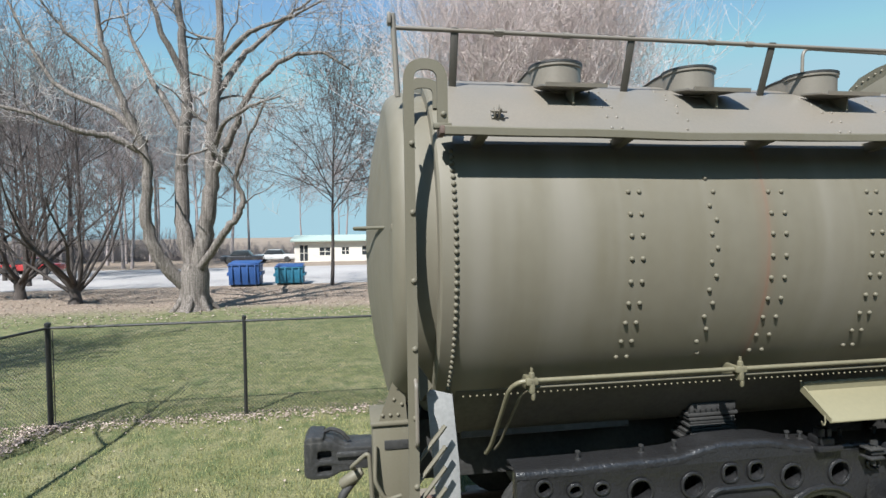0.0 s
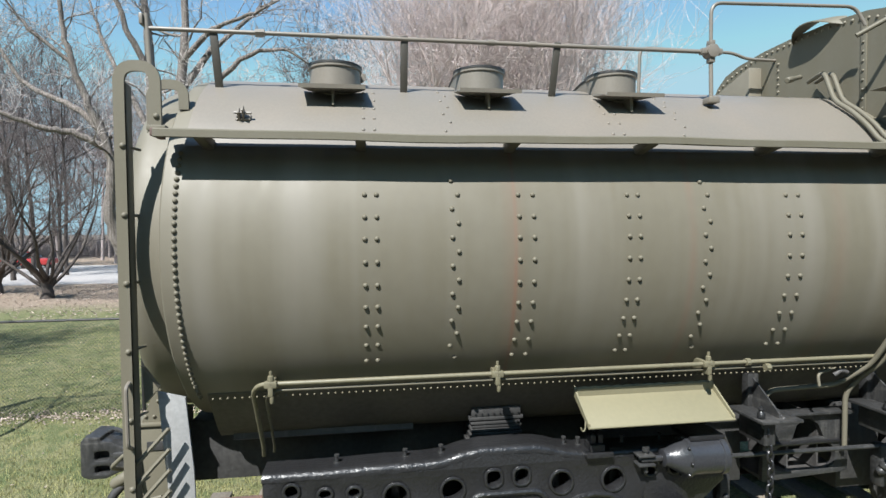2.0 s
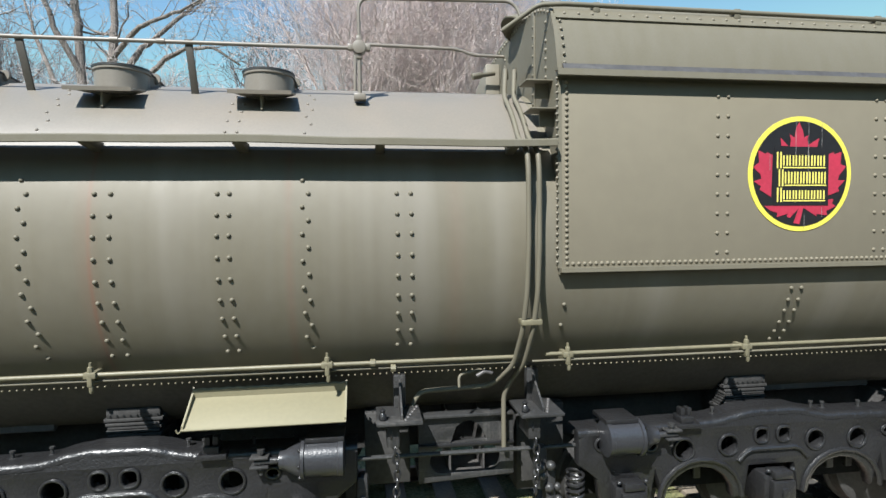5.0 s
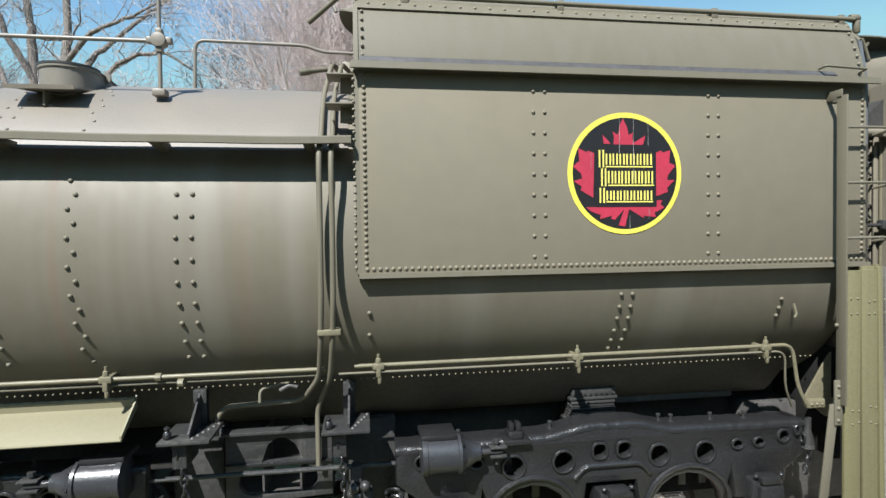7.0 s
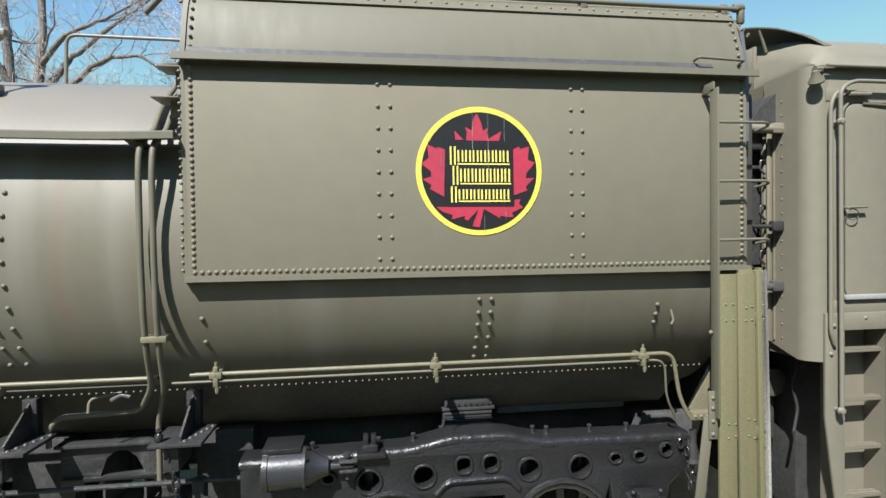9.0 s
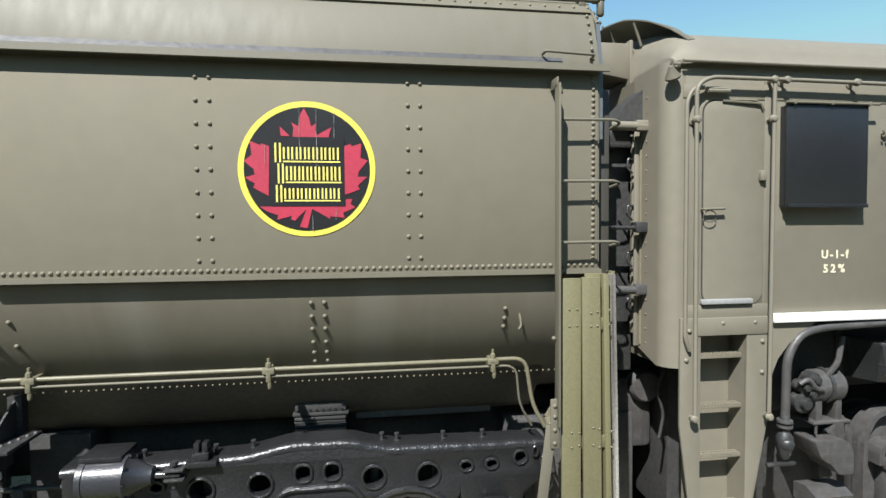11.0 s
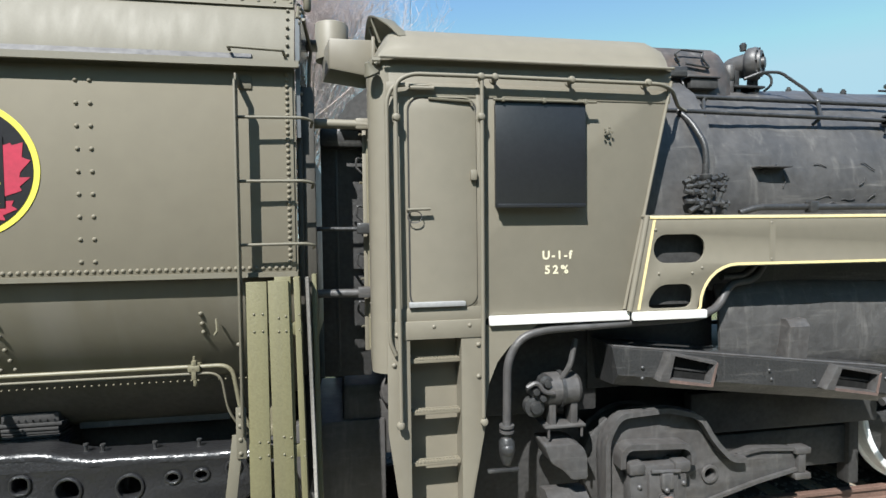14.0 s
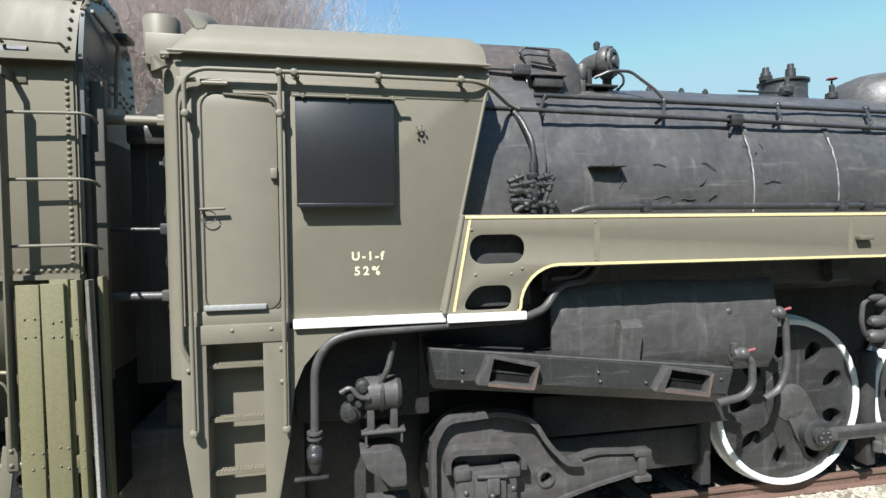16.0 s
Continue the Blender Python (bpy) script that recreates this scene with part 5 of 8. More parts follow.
    for k in range(6):
        piece("spring_leaf", leaf, nest, (cx + random.uniform(-0.008, 0.008), -0.72 + random.uniform(-0.008, 0.008), 1.287 + 0.03 * k))
    part("spring_cap", box(cx - 0.23, cx + 0.23, -0.84, -0.60, 1.46, 1.49, 0.006), SOOT_SHADE, nest)
    part("spring_block", box(cx - 0.21, cx + 0.21, -0.84, -0.6, 1.49, 1.57, 0.01), SOOT_SHADE, nest)
    part("bolster", box(cx - 0.2, cx + 0.2, -0.8, 0.8, 0.95, 1.40, 0.02), SOOT_SHADE, tender)
    # far side frame, plain
    part("far_frame", plate([outline], 1.10, 0.12), SOOT_SHADE, tender)


for tx in (2.735, 8.26):
    make_truck(tx)


def make_brake_cylinder(x0, x1, cone_left):
    prof = [(0.0, 0), (0.10, 0.0), (0.125, 0.01), (0.125, 0.05), (0.118, 0.055), (0.118, 0.30), (0.13, 0.305), (0.13, 0.33), (0.115, 0.34), (0.06, 0.46), (0.055, 0.50), (0.02, 0.51), (0.02, 0.60)]
    sgn = -1 if cone_left else 1
    base = x1 if cone_left else x0
    k = (x1 - x0) / 0.52
    bm = lathe([(r * 1.22, h * k) for r, h in prof], at(base, -1.27, 1.235) @ (ALONG_X if sgn > 0 else pose(0, 0, 0, 0, 0, 180) @ ALONG_X), 28)
    bmesh.ops.recalc_face_normals(bm, faces=bm.faces)
    c = part("brake_cylinder", bm, CYLINDER_GREY, tender, "glossy dark grey brake cylinder")
    rv = rivet_mesh(0.014, BLACK_GLOSS)
    fx = base + sgn * 0.32 * k
    for j in range(8):
        a = 2 * math.pi * j / 8
        piece("bolt", rv, c, (fx + sgn * 0.02, -1.27 + 0.15 * math.cos(a), 1.235 + 0.15 * math.sin(a)), (0, sgn * math.pi / 2, 0))
    tip = base + sgn * 0.60 * k
    bm = box(tip - 0.09, tip + 0.09, -1.30, -1.24, 1.22, 1.25, 0.008)
    add_box(bm, tip + sgn * 0.05 - 0.07, tip + sgn * 0.05 + 0.07, -1.32, -1.22, 1.19, 1.21, 0.006)
    add_box(bm, tip + sgn * 0.05 - 0.07, tip + sgn * 0.05 + 0.07, -1.32, -1.22, 1.262, 1.28, 0.006)
    lathe_into(bm, [(0.018, 1.13), (0.018, 1.30), (0.028, 1.30), (0.028, 1.33)], at(tip + sgn * 0.04, -1.27, 0), 8)
    part("push_rod", bm, BLACK, c)
    part("mount_plate", box(min(base, base + sgn * 0.3 * k), max(base, base + sgn * 0.3 * k), -1.33, -1.05, 1.37, 1.41, 0.008), BLACK_GLOSS, c)


make_brake_cylinder(3.95, 4.47, True)
make_brake_cylinder(6.62, 7.12, False)


def make_chain(p0, drop, n, parent, swing=0.1):
    link = pipe([(0.024 * math.cos(a), 0, 0.042 * math.sin(a)) for a in [2 * math.pi * k / 12 for k in range(13)]], 0.010, 0, 6)
    me = mesh_of(link, "chain_link", BLACK_GLOSS)
    for k in range(n):
        s = k / max(1, n - 1)
        piece("chain_link", me, parent, (p0[0] + swing * math.sin(s * 2.4), p0[1], p0[2] - drop * s), (0, 0.3 * swing, math.pi / 2 * (k % 2)))


def make_chain_bracket(x):
    bm = box(x - 0.20, x + 0.16, -1.42, -1.0, 1.50, 1.525, 0.004)
    br = part("chain_bracket", bm, BLACK, tender, "black bolted bracket with hanging chain")
    g = bmesh.new()
    add_box(g, x - 0.008, x + 0.008, -1.36, -1.02, 1.525, 1.56)
    for v in g.verts:
        if v.co.y > -1.1 and v.co.z > 1.54:
            v.co.z += 0.24
    part("gusset", g, BLACK, br)
    part("upright", box(x - 0.05, x + 0.05, -1.06, -0.98, 1.50, 1.80, 0.006), BLACK, br)
    part("lower_plate", box(x - 0.12, x - 0.02, -1.34, -1.05, 1.30, 1.5, 0.005), BLACK, br)
    rv = rivet_mesh(0.016, GREY_IRON)
    for k in range(6):
        piece("bolt", rv, br, (x + 0.03 + 0.022 * k, -1.36 + 0.06 * k, 1.525))
    part("eye_bolt", lathe([(0.014, 0), (0.03, 0.01), (0.03, 0.04), (0.016, 0.06), (0.024, 0.08), (0, 0.1)], at(x - 0.15, -1.34, 1.525), 10), BLACK_GLOSS, br)
    make_chain((x - 0.10, -1.32, 1.47), 0.60, 10, br, 0.06)


make_chain_bracket(4.92)
make_chain_bracket(6.07)


def make_underframe():
    part("under_gap_box", box(9.9, 11.1, -0.75, 0.75, 0.3, 1.3, 0.02), GREY_IRON, tender)
    part("centre_sill", box(0.2, 10.4, -0.45, 0.45, 0.95, 1.46, 0.01), SOOT_SHADE, tender, "dark centre sill")
    xs = 5.08
    pl = plate([[(xs, 0.82), (xs + 0.84, 0.86), (xs + 0.84, 1.40), (xs, 1.40)], rounded(xs + 0.10, xs + 0.72, 0.90, 1.12, 0.10), [(xs + 0.28, 1.16), (xs + 0.60, 1.18), (xs + 0.54, 1.30), (xs + 0.47, 1.35), (xs + 0.40, 1.35), (xs + 0.33, 1.30)]], -0.98, 0.05, 0.005)
    bo = part("cross_bearer", pl, BLACK, tender, "black cast cross bearer with slots")
    for x in (xs + 0.28, xs + 0.58):
        part("web", box(x - 0.008, x + 0.008, -0.93, -0.45, 0.88, 1.36), GREY_IRON, bo)
    part("web_floor", box(xs, xs + 0.84, -0.93, -0.45, 0.83, 0.86), GREY_IRON, bo)
    part("bearer_flange", box(xs - 0.02, xs + 0.86, -1.03, -0.9, 1.40, 1.425, 0.004), BLACK, bo)
    part("bearer_rib", box(xs, xs + 0.84, -1.0, -0.97, 1.135, 1.16, 0.004), BLACK_GLOSS, bo)
    # added dark boxes stand in for the shade between the trucks
    part("dark_box", box(4.62, 5.02, -0.78, -0.5, 0.75, 1.40, 0.01), SOOT_SHADE, tender)
    part("dark_box", box(6.0, 6.45, -0.78, -0.5, 0.6, 1.40, 0.01), SOOT_SHADE, tender)
    # coil spring and brake hanger beside the front truck
    pts = [(6.42 + 0.07 * math.cos(a), -1.15 + 0.07 * math.sin(a), 0.62 + a * 0.0085) for a in [k * 0.35 for k in range(100)]]
    part("coil_spring", pipe(pts, 0.014, 0, 6), BLACK_GLOSS, tender)
    for x, z in ((6.12, 0.95), (6.2, 0.75), (4.6, 0.8)):
        rig = part("brake_rigging", box(x - 0.05, x + 0.05, -1.16, -1.04, z - 0.18, z + 0.2, 0.03), BLACK, tender, "lumpy black brake rigging")
        for k in range(5):
            bm = bmesh.new()
            bmesh.ops.create_icosphere(bm, subdivisions=2, radius=random.uniform(0.03, 0.05), matrix=at(x + random.uniform(-0.07, 0.07), -1.15 + random.uniform(-0.05, 0.05), z + random.uniform(-0.14, 0.14)))
            part("rigging_knuckle", bm, BLACK, rig)
    for x0, x1 in ((4.5, 6.6), (3.4, 3.9)):
        part("brake_rod", pipe([(x0, -1.12, 1.14), (x1, -1.12, 1.13)], 0.02, 0, 8), BLACK, tender)
    part("hose", pipe([(5.55, -1.2, 1.80), (5.62, -1.2, 1.84), (5.68, -1.2, 1.82)], 0.018, 0.02), GREY_IRON, tender)
    part("loop_pipe", pipe([(5.40, -1.22, 1.72), (5.40, -1.2, 1.82), (5.60, -1.15, 1.84)], 0.012, 0.05), OLIVE, tender)
    # small platform with fittings on the rear truck, by the cylinders
    for x in (3.46, 7.42):
        bm = box(x - 0.11, x + 0.11, -1.26, -1.06, 1.26, 1.30, 0.006)
        add_box(bm, x - 0.07, x + 0.05, -1.24, -1.1, 1.30, 1.36, 0.01)
        add_box(bm, x - 0.06, x - 0.02, -1.22, -1.14, 1.36, 1.43, 0.006)
        add_box(bm, x + 0.0, x + 0.04, -1.22, -1.14, 1.36, 1.43, 0.006)
        part("slack_adjuster", bm, BLACK_GLOSS, tender)
    # front-end chain and hoses
    make_chain((10.0, -1.22, 1.20), 0.36, 6, tender, 0.12)
    part("front_lump", lathe([(0.03, 0), (0.06, 0.03), (0.05, 0.12), (0.03, 0.18), (0.03, 0.3)], at(10.12, -1.2, 1.0), 12), BLACK, tender)


make_underframe()

# ---- wooden barrier between tender and cab ----
def make_barrier():
    b = thing("wooden_barrier", (10.28, -1.62, 0), "olive-painted plank barrier standing between tender and cab", "barrier")
    for x0, x1, y, z1, lean, m in ((10.075, 10.222, -1.62, 2.645, 0.004, BOARD), (10.23, 10.372, -1.62, 2.65, 0.03, BOARD), (10.27, 10.385, -1.585, 2.675, 0.03, BOARD),
                                   (10.405, 10.448, -1.60, 2.67, 0.05, BOARD), (10.487, 10.512, -1.58, 2.665, 0.06, BARE_WOOD), (10.525, 10.56, -1.47, 2.68, 0.03, BOARD)):
        d = 0.028 if x1 - x0 > 0.07 else 0.09
        bm = box(x0, x1, y, y + d, 0.0, z1, 0.004)
        for v in bm.verts:
            v.co.x += lean * (z1 - v.co.z) / z1 + 0.003 * noise.noise(Vector((x0, 0, v.co.z)))
        part("plank", bm, m, b, "grey edge plank with flaking white paint" if m is BARE_WOOD else "")
    for z in (2.25, 1.35, 0.35):
        part("batten", box(10.09, 10.46, -1.588, -1.55, z, z + 0.09, 0.004), BOARD, b)
    nail = rivet_mesh(0.008, PIPE_PAINT)
    for x in (10.13, 10.19, 10.30, 10.35, 10.445):
        for z in (2.28, 2.40, 1.38, 1.5, 0.4):
            piece("nail", nail, b, (x + (0.02 if z < 2 else 0), -1.622, z + random.uniform(-0.02, 0.02)), Vector(FACE).to_track_quat("Z", "Y").to_euler())


make_barrier()

# ---- the locomotive ----
loco = thing("locomotive", (14.5, 0, 0.2), "preserved steam locomotive with an olive cab and black boiler", "locomotive")
CY = -1.50
FACE_TURN = Vector(FACE).to_track_quat("Z", "Y").to_euler()


def make_cab():
    outline = [(11.12, 2.30), (13.03, 2.30), (13.45, 4.17), (13.45, 4.31), (11.12, 4.31)]
    door = rounded(11.27, 11.79, 2.40, 4.00, 0.10)
    cab = part("cab_side", plate([outline], CY, 0.03, 0.004), OLIVE_CAB, loco, "olive riveted cab side sheet")
    # rounded rear corner and rear wall
    prof = []
    for k in range(9):
        a = math.pi / 2 * k / 8
        prof.append((11.12 - 0.15 * math.sin(a), CY + 0.15 * (1 - math.cos(a))))
    prof.append((10.97, -0.98))
    inner = [(10.99, -0.98), (10.99, -1.35)] + [(11.12 - 0.13 * math.sin(math.pi / 2 * k / 8), CY + 0.02 + 0.13 * (1 - math.cos(math.pi / 2 * k / 8))) for k in range(7, -1, -1)]
    loop = prof + inner
    bm = bmesh.new()
    lo = [bm.verts.new((x, y, 1.90 + max(0.0, y + 1.3) * 0.35)) for x, y in loop]
    hi = [bm.verts.new((x, y, 4.31)) for x, y in loop]
    for i in range(len(loop)):
        j = (i + 1) % len(loop)
        bm.faces.new((lo[i], lo[j], hi[j], hi[i]))
    bmesh.ops.recalc_face_normals(bm, faces=bm.faces)
    part("corner_sheet", bm, OLIVE_CAB, cab, "", 50)
    part("corner_bead", pipe([(10.968, -1.10, 2.02), (10.966, -1.10, 3.95), (10.966, -1.04, 4.05), (10.966, -0.98, 4.10)], 0.011, 0.05, 6), PIPE_PAINT, cab)
    part("flange_strip", box(10.925, 10.97, -1.075, -1.058, 2.0, 3.95, 0.004), OLIVE_CAB, cab)
    # rear wing flange with its row of hooks and bolts
    spots = [(Vector((10.968, -1.19, 2.05 + k * 0.12)), (-1, 0, 0)) for k in range(18)]
    rivet_row("corner_rivets", spots, 0.007, OLIVE_CAB, cab)
    wing = part("wing_flange", box(10.93, 10.975, -1.03, -0.99, 2.1, 4.05, 0.006), OLIVE_CAB, cab)
    for k in range(9):
        z = 2.2 + 0.2 * k
        part("wing_hook", pipe([(10.94, -1.04, z), (10.88, -1.05, z + 0.01), (10.87, -1.05, z - 0.07), (10.92, -1.05, z - 0.12)] if k % 2 else [(10.94, -1.04, z), (10.90, -1.06, z)], 0.010, 0.02, 6), BLACK if k % 2 else OLIVE, wing)
    # roof
    rp = [(-1.55, 4.275), (-1.555, 4.30), (-1.50, 4.325), (-1.47, 4.40), (-1.40, 4.50), (-1.27, 4.59), (-1.05, 4.675), (-0.7, 4.77), (-0.35, 4.83), (0, 4.85)]
    sec = rp + [(-y, z) for y, z in reversed(rp[:-1])]
    n = 24
    bm = bmesh.new()
    rows = []
    for k in range(n + 1):
        u = k / n
        x = 11.05 + (13.44 - 11.05) * u
        # rounded rear edge
        e = min(1.0, (x - 11.05) / 0.22)
        drop = 0.20 * (1 - math.sqrt(max(0.0, 1 - (1 - e) ** 2)))
        f = max(0.0, (x - 13.36) / 0.08)
        rows.append([bm.verts.new((x, y * (1 - 0.02 * (1 - e) - 0.02 * f), z - drop * max(0.0, min(1.0, (z - 4.30) / 0.3)) - 0.03 * f * max(0, z - 4.3) * 3)) for y, z in sec])
    for a, b in zip(rows, rows[1:]):
        for j in range(len(sec) - 1):
            bm.faces.new((a[j], b[j], b[j + 1], a[j + 1]))
    bm.faces.new(rows[0])
    bm.faces.new(list(reversed(rows[-1])))
    bmesh.ops.recalc_face_normals(bm, faces=bm.faces)
    roof = part("cab_roof", bm, OLIVE_CAB, loco, "curved olive cab roof", 50)
    part("eave_bead", pipe([(11.06, -1.555, 4.29), (13.44, -1.555, 4.29)], 0.012, 0, 8), OLIVE_CAB, roof)
    # arched ventilator visor at the roof's rear
    def roof_z(y):
        for (y0, z0), (y1, z1) in zip(rp[2:], rp[3:]):
            if y0 <= -abs(y) <= y1:
                return z0 + (z1 - z0) * (-abs(y) - y0) / (y1 - y0)
        return 4.85
    bm = bmesh.new()
    rows = []
    for k in range(41):
        s = -1 + 2 * k / 40
        y = 1.38 * s
        z = roof_z(y)
        rear, lift = 11.0 + 0.22 * abs(s) ** 5, 0.155 * (1 - abs(s) ** 4)
        rows.append([bm.verts.new(p) for p in ((rear, y, z + lift - 0.012), (rear, y, z + lift), (11.12 + 0.11 * abs(s), y, z + lift * 0.75), (11.27, y, z + 0.005), (11.27, y, z - 0.01), (11.12 + 0.11 * abs(s), y, z + lift * 0.75 - 0.012))])
    for a, b in zip(rows, rows[1:]):
        for j in range(6):
            bm.faces.new((a[j], b[j], b[(j + 1) % 6], a[(j + 1) % 6]))
    bmesh.ops.recalc_face_normals(bm, faces=bm.faces)
    vis = part("roof_visor", bm, OLIVE, roof, "arched ventilator visor", 50)
    for y in (-0.85, -0.4, 0.1, 0.5):
        part("visor_strut", pipe([(11.10, y, roof_z(y) - 0.1), (11.03, y, roof_z(y) + 0.105)], 0.014, 0, 6), OLIVE, vis)
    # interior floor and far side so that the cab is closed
    part("far_side", box(11.12, 13.3, 1.47, 1.50, 2.30, 4.31), SOOT_SHADE, cab)
    part("front_wall", box(13.0, 13.04, -1.47, 1.47, 2.3, 4.28), SOOT_SHADE, cab)
    part("cab_floor", box(11.05, 13.0, -1.46, 1.46, 2.22, 2.29), SOOT_SHADE, cab)
    # faint vertical joint ribs on the side
    part("joint_strip", box(11.795, 11.855, CY - 0.008, CY + 0.002, 2.30, 4.18, 0.002), OLIVE_CAB, cab)
    part("belt_strip", box(11.12, 11.86, CY - 0.010, CY + 0.002, 2.29, 2.40, 0.002), OLIVE_CAB, cab)
    part("front_edge_bead", pipe([(13.03, CY - 0.004, 2.33), (13.45, CY - 0.004, 4.2)], 0.014, 0, 8), OLIVE_CAB, cab)
    part("eave_strip", box(11.10, 13.44, CY - 0.006, CY + 0.002, 4.02, 4.12, 0.002), OLIVE_CAB, cab)
    # dark joint round the door
    wide = rounded(11.245, 11.805, 2.39, 4.025, 0.115)
    part("door_rim", plate([wide, rounded(11.258, 11.802, 2.39, 4.012, 0.108)], CY - 0.009, 0.009, 0.003), OLIVE_CAB, cab, "", 30)
    part("door_joint", plate([rounded(11.258, 11.802, 2.39, 4.012, 0.108)], CY - 0.003, 0.002), SOOT_SHADE, cab)
    # door
    dm = part("cab_door", plate([door], CY - 0.014, 0.016, 0.004), OLIVE_CAB, loco, "narrow round-cornered cab door, closed", 40)
    part("door_handle", pipe([(11.25, CY - 0.02, 3.155), (11.25, CY - 0.06, 3.155), (11.42, CY - 0.06, 3.16)], 0.011, 0.015, 8), OLIVE, dm)
    part("padlock_loop", pipe([(11.30 + 0.055 * math.cos(a), CY - 0.05, 3.10 + 0.045 * math.sin(a)) for a in [k * 0.5 for k in range(13)]], 0.004, 0, 6), GREY_IRON, dm)
    part("door_latch", box(11.74, 11.79, CY - 0.05, CY - 0.01, 3.38, 3.46, 0.008), OLIVE_CAB, dm)
    part("top_hinge", pipe([(11.28, CY - 0.04, 4.07), (11.46, CY - 0.05, 4.07)], 0.016, 0, 8), OLIVE_CAB, dm)
    part("drip_bar", pipe([(11.42, CY - 0.02, 4.0), (11.74, CY - 0.03, 3.985), (11.76, CY - 0.03, 3.95)], 0.010, 0.01, 6), OLIVE, dm)
    part("threshold", box(11.25, 11.69, CY - 0.04, CY - 0.003, 2.408, 2.448, 0.006), STEP_GREY, dm, "pale grey painted threshold strip")
    # shutter
    sh = part("window_shutter", box(11.93, 12.665, CY - 0.075, CY - 0.06, 3.17, 3.985, 0.003), SHUTTER, loco, "dark blue-black hung window shutter")
    part("shutter_rail", pipe([(11.91, CY - 0.09, 3.99), (12.75, CY - 0.09, 3.99)], 0.010, 0, 8), OLIVE, sh)
    part("shutter_sill", box(11.94, 12.655, CY - 0.10, CY - 0.055, 3.165, 3.195, 0.004), SHUTTER, sh)
    for x in (11.99, 12.32, 12.66):
        part("shutter_clip", box(x - 0.012, x + 0.012, CY - 0.10, CY, 3.975, 4.01, 0.003), OLIVE, sh)
    for sx in (11.945, 12.645):
        part("shutter_stay", box(sx - 0.006, sx + 0.006, CY - 0.065, CY, 3.18, 3.97), SHUTTER, sh)
    rv = rivet_mesh(0.010, OLIVE_CAB)
    for x, z in ((12.695, 3.42), (12.695, 3.80), (12.69, 3.6)):
        piece("bolt", rv, cab, (x, CY - 0.001, z), FACE_TURN)
    bm = lathe([(0.018, 0), (0.02, 0.03), (0, 0.04)], at(12.875, CY, 3.77) @ TO_VIEW, 8)
    for k in range(5):
        a = 2 * math.pi * k / 5
        add_box(bm, 12.875 + 0.035 * math.cos(a) - 0.008, 12.875 + 0.035 * math.cos(a) + 0.008, CY - 0.045, CY - 0.03, 3.77 + 0.035 * math.sin(a) - 0.008, 3.77 + 0.035 * math.sin(a) + 0.008, 0.002)
    part("star_wheel", bm, OLIVE, cab)
    # white lower strip
    part("white_strip", box(11.88, 13.06, CY - 0.045, CY - 0.001, 2.245, 2.318, 0.008), WHITE, cab, "white strip along the cab's lower edge")
    # lamp on the rear corner
    bm = lathe([(0.055, 0), (0.06, 0.015), (0.03, 0.07), (0.02, 0.10), (0, 0.105)], at(11.0, -1.52, 4.155) @ pose(0, 0, 0, 20, -25, 0), 14)
    lathe_into(bm, [(0.03, -0.03), (0.03, 0.03)], at(11.03, -1.50, 4.27) @ ALONG_X, 8)
    part("corner_lamp", bm, OLIVE, cab, "small bell-shaped corner lamp")
    part("lamp_neck", pipe([(11.02, -1.52, 4.24), (11.05, -1.5, 4.28), (11.08, -1.5, 4.29)], 0.014, 0.02, 6), OLIVE, cab)


def make_lettering():
    for body, x, z, size in (("U-1-f", 12.45, 2.757, 0.092), ("52%", 12.445, 2.640, 0.092)):
        cu = bpy.data.curves.new("class_lettering", "FONT")
        cu.body, cu.size, cu.align_x, cu.extrude, cu.offset, cu.space_character = body, size, "CENTER", 0.0008, 0.0030, 1.30 if body[0] == "U" else 1.48
        ob = new("class_lettering", cu)
        bpy.context.view_layer.update()
        me = bpy.data.meshes.new_from_object(ob.evaluated_get(bpy.context.evaluated_depsgraph_get()))
        bpy.data.objects.remove(ob)
        bm = bmesh.new()
        bm.from_mesh(me)
        bmesh.ops.transform(bm, matrix=at(x, CY - 0.003, z) @ TO_VIEW, verts=bm.verts)
        part("class_lettering", bm, PALE, loco, "cream class lettering", 0)


def ball_mount(x, y, z, r, depth):
    """A ball clamp on a short stem that runs back to the sheet."""
    return lathe([(0.0, -r), (r * 0.7, -r * 0.7), (r, 0), (r * 0.7, r * 0.7), (r * 0.45, r * 0.9), (r * 0.45, depth * 0.85), (r * 0.9, depth * 0.9), (r * 0.9, depth)], at(x, y, z) @ pose(0, 0, 0, -90, 0, 0), 12)


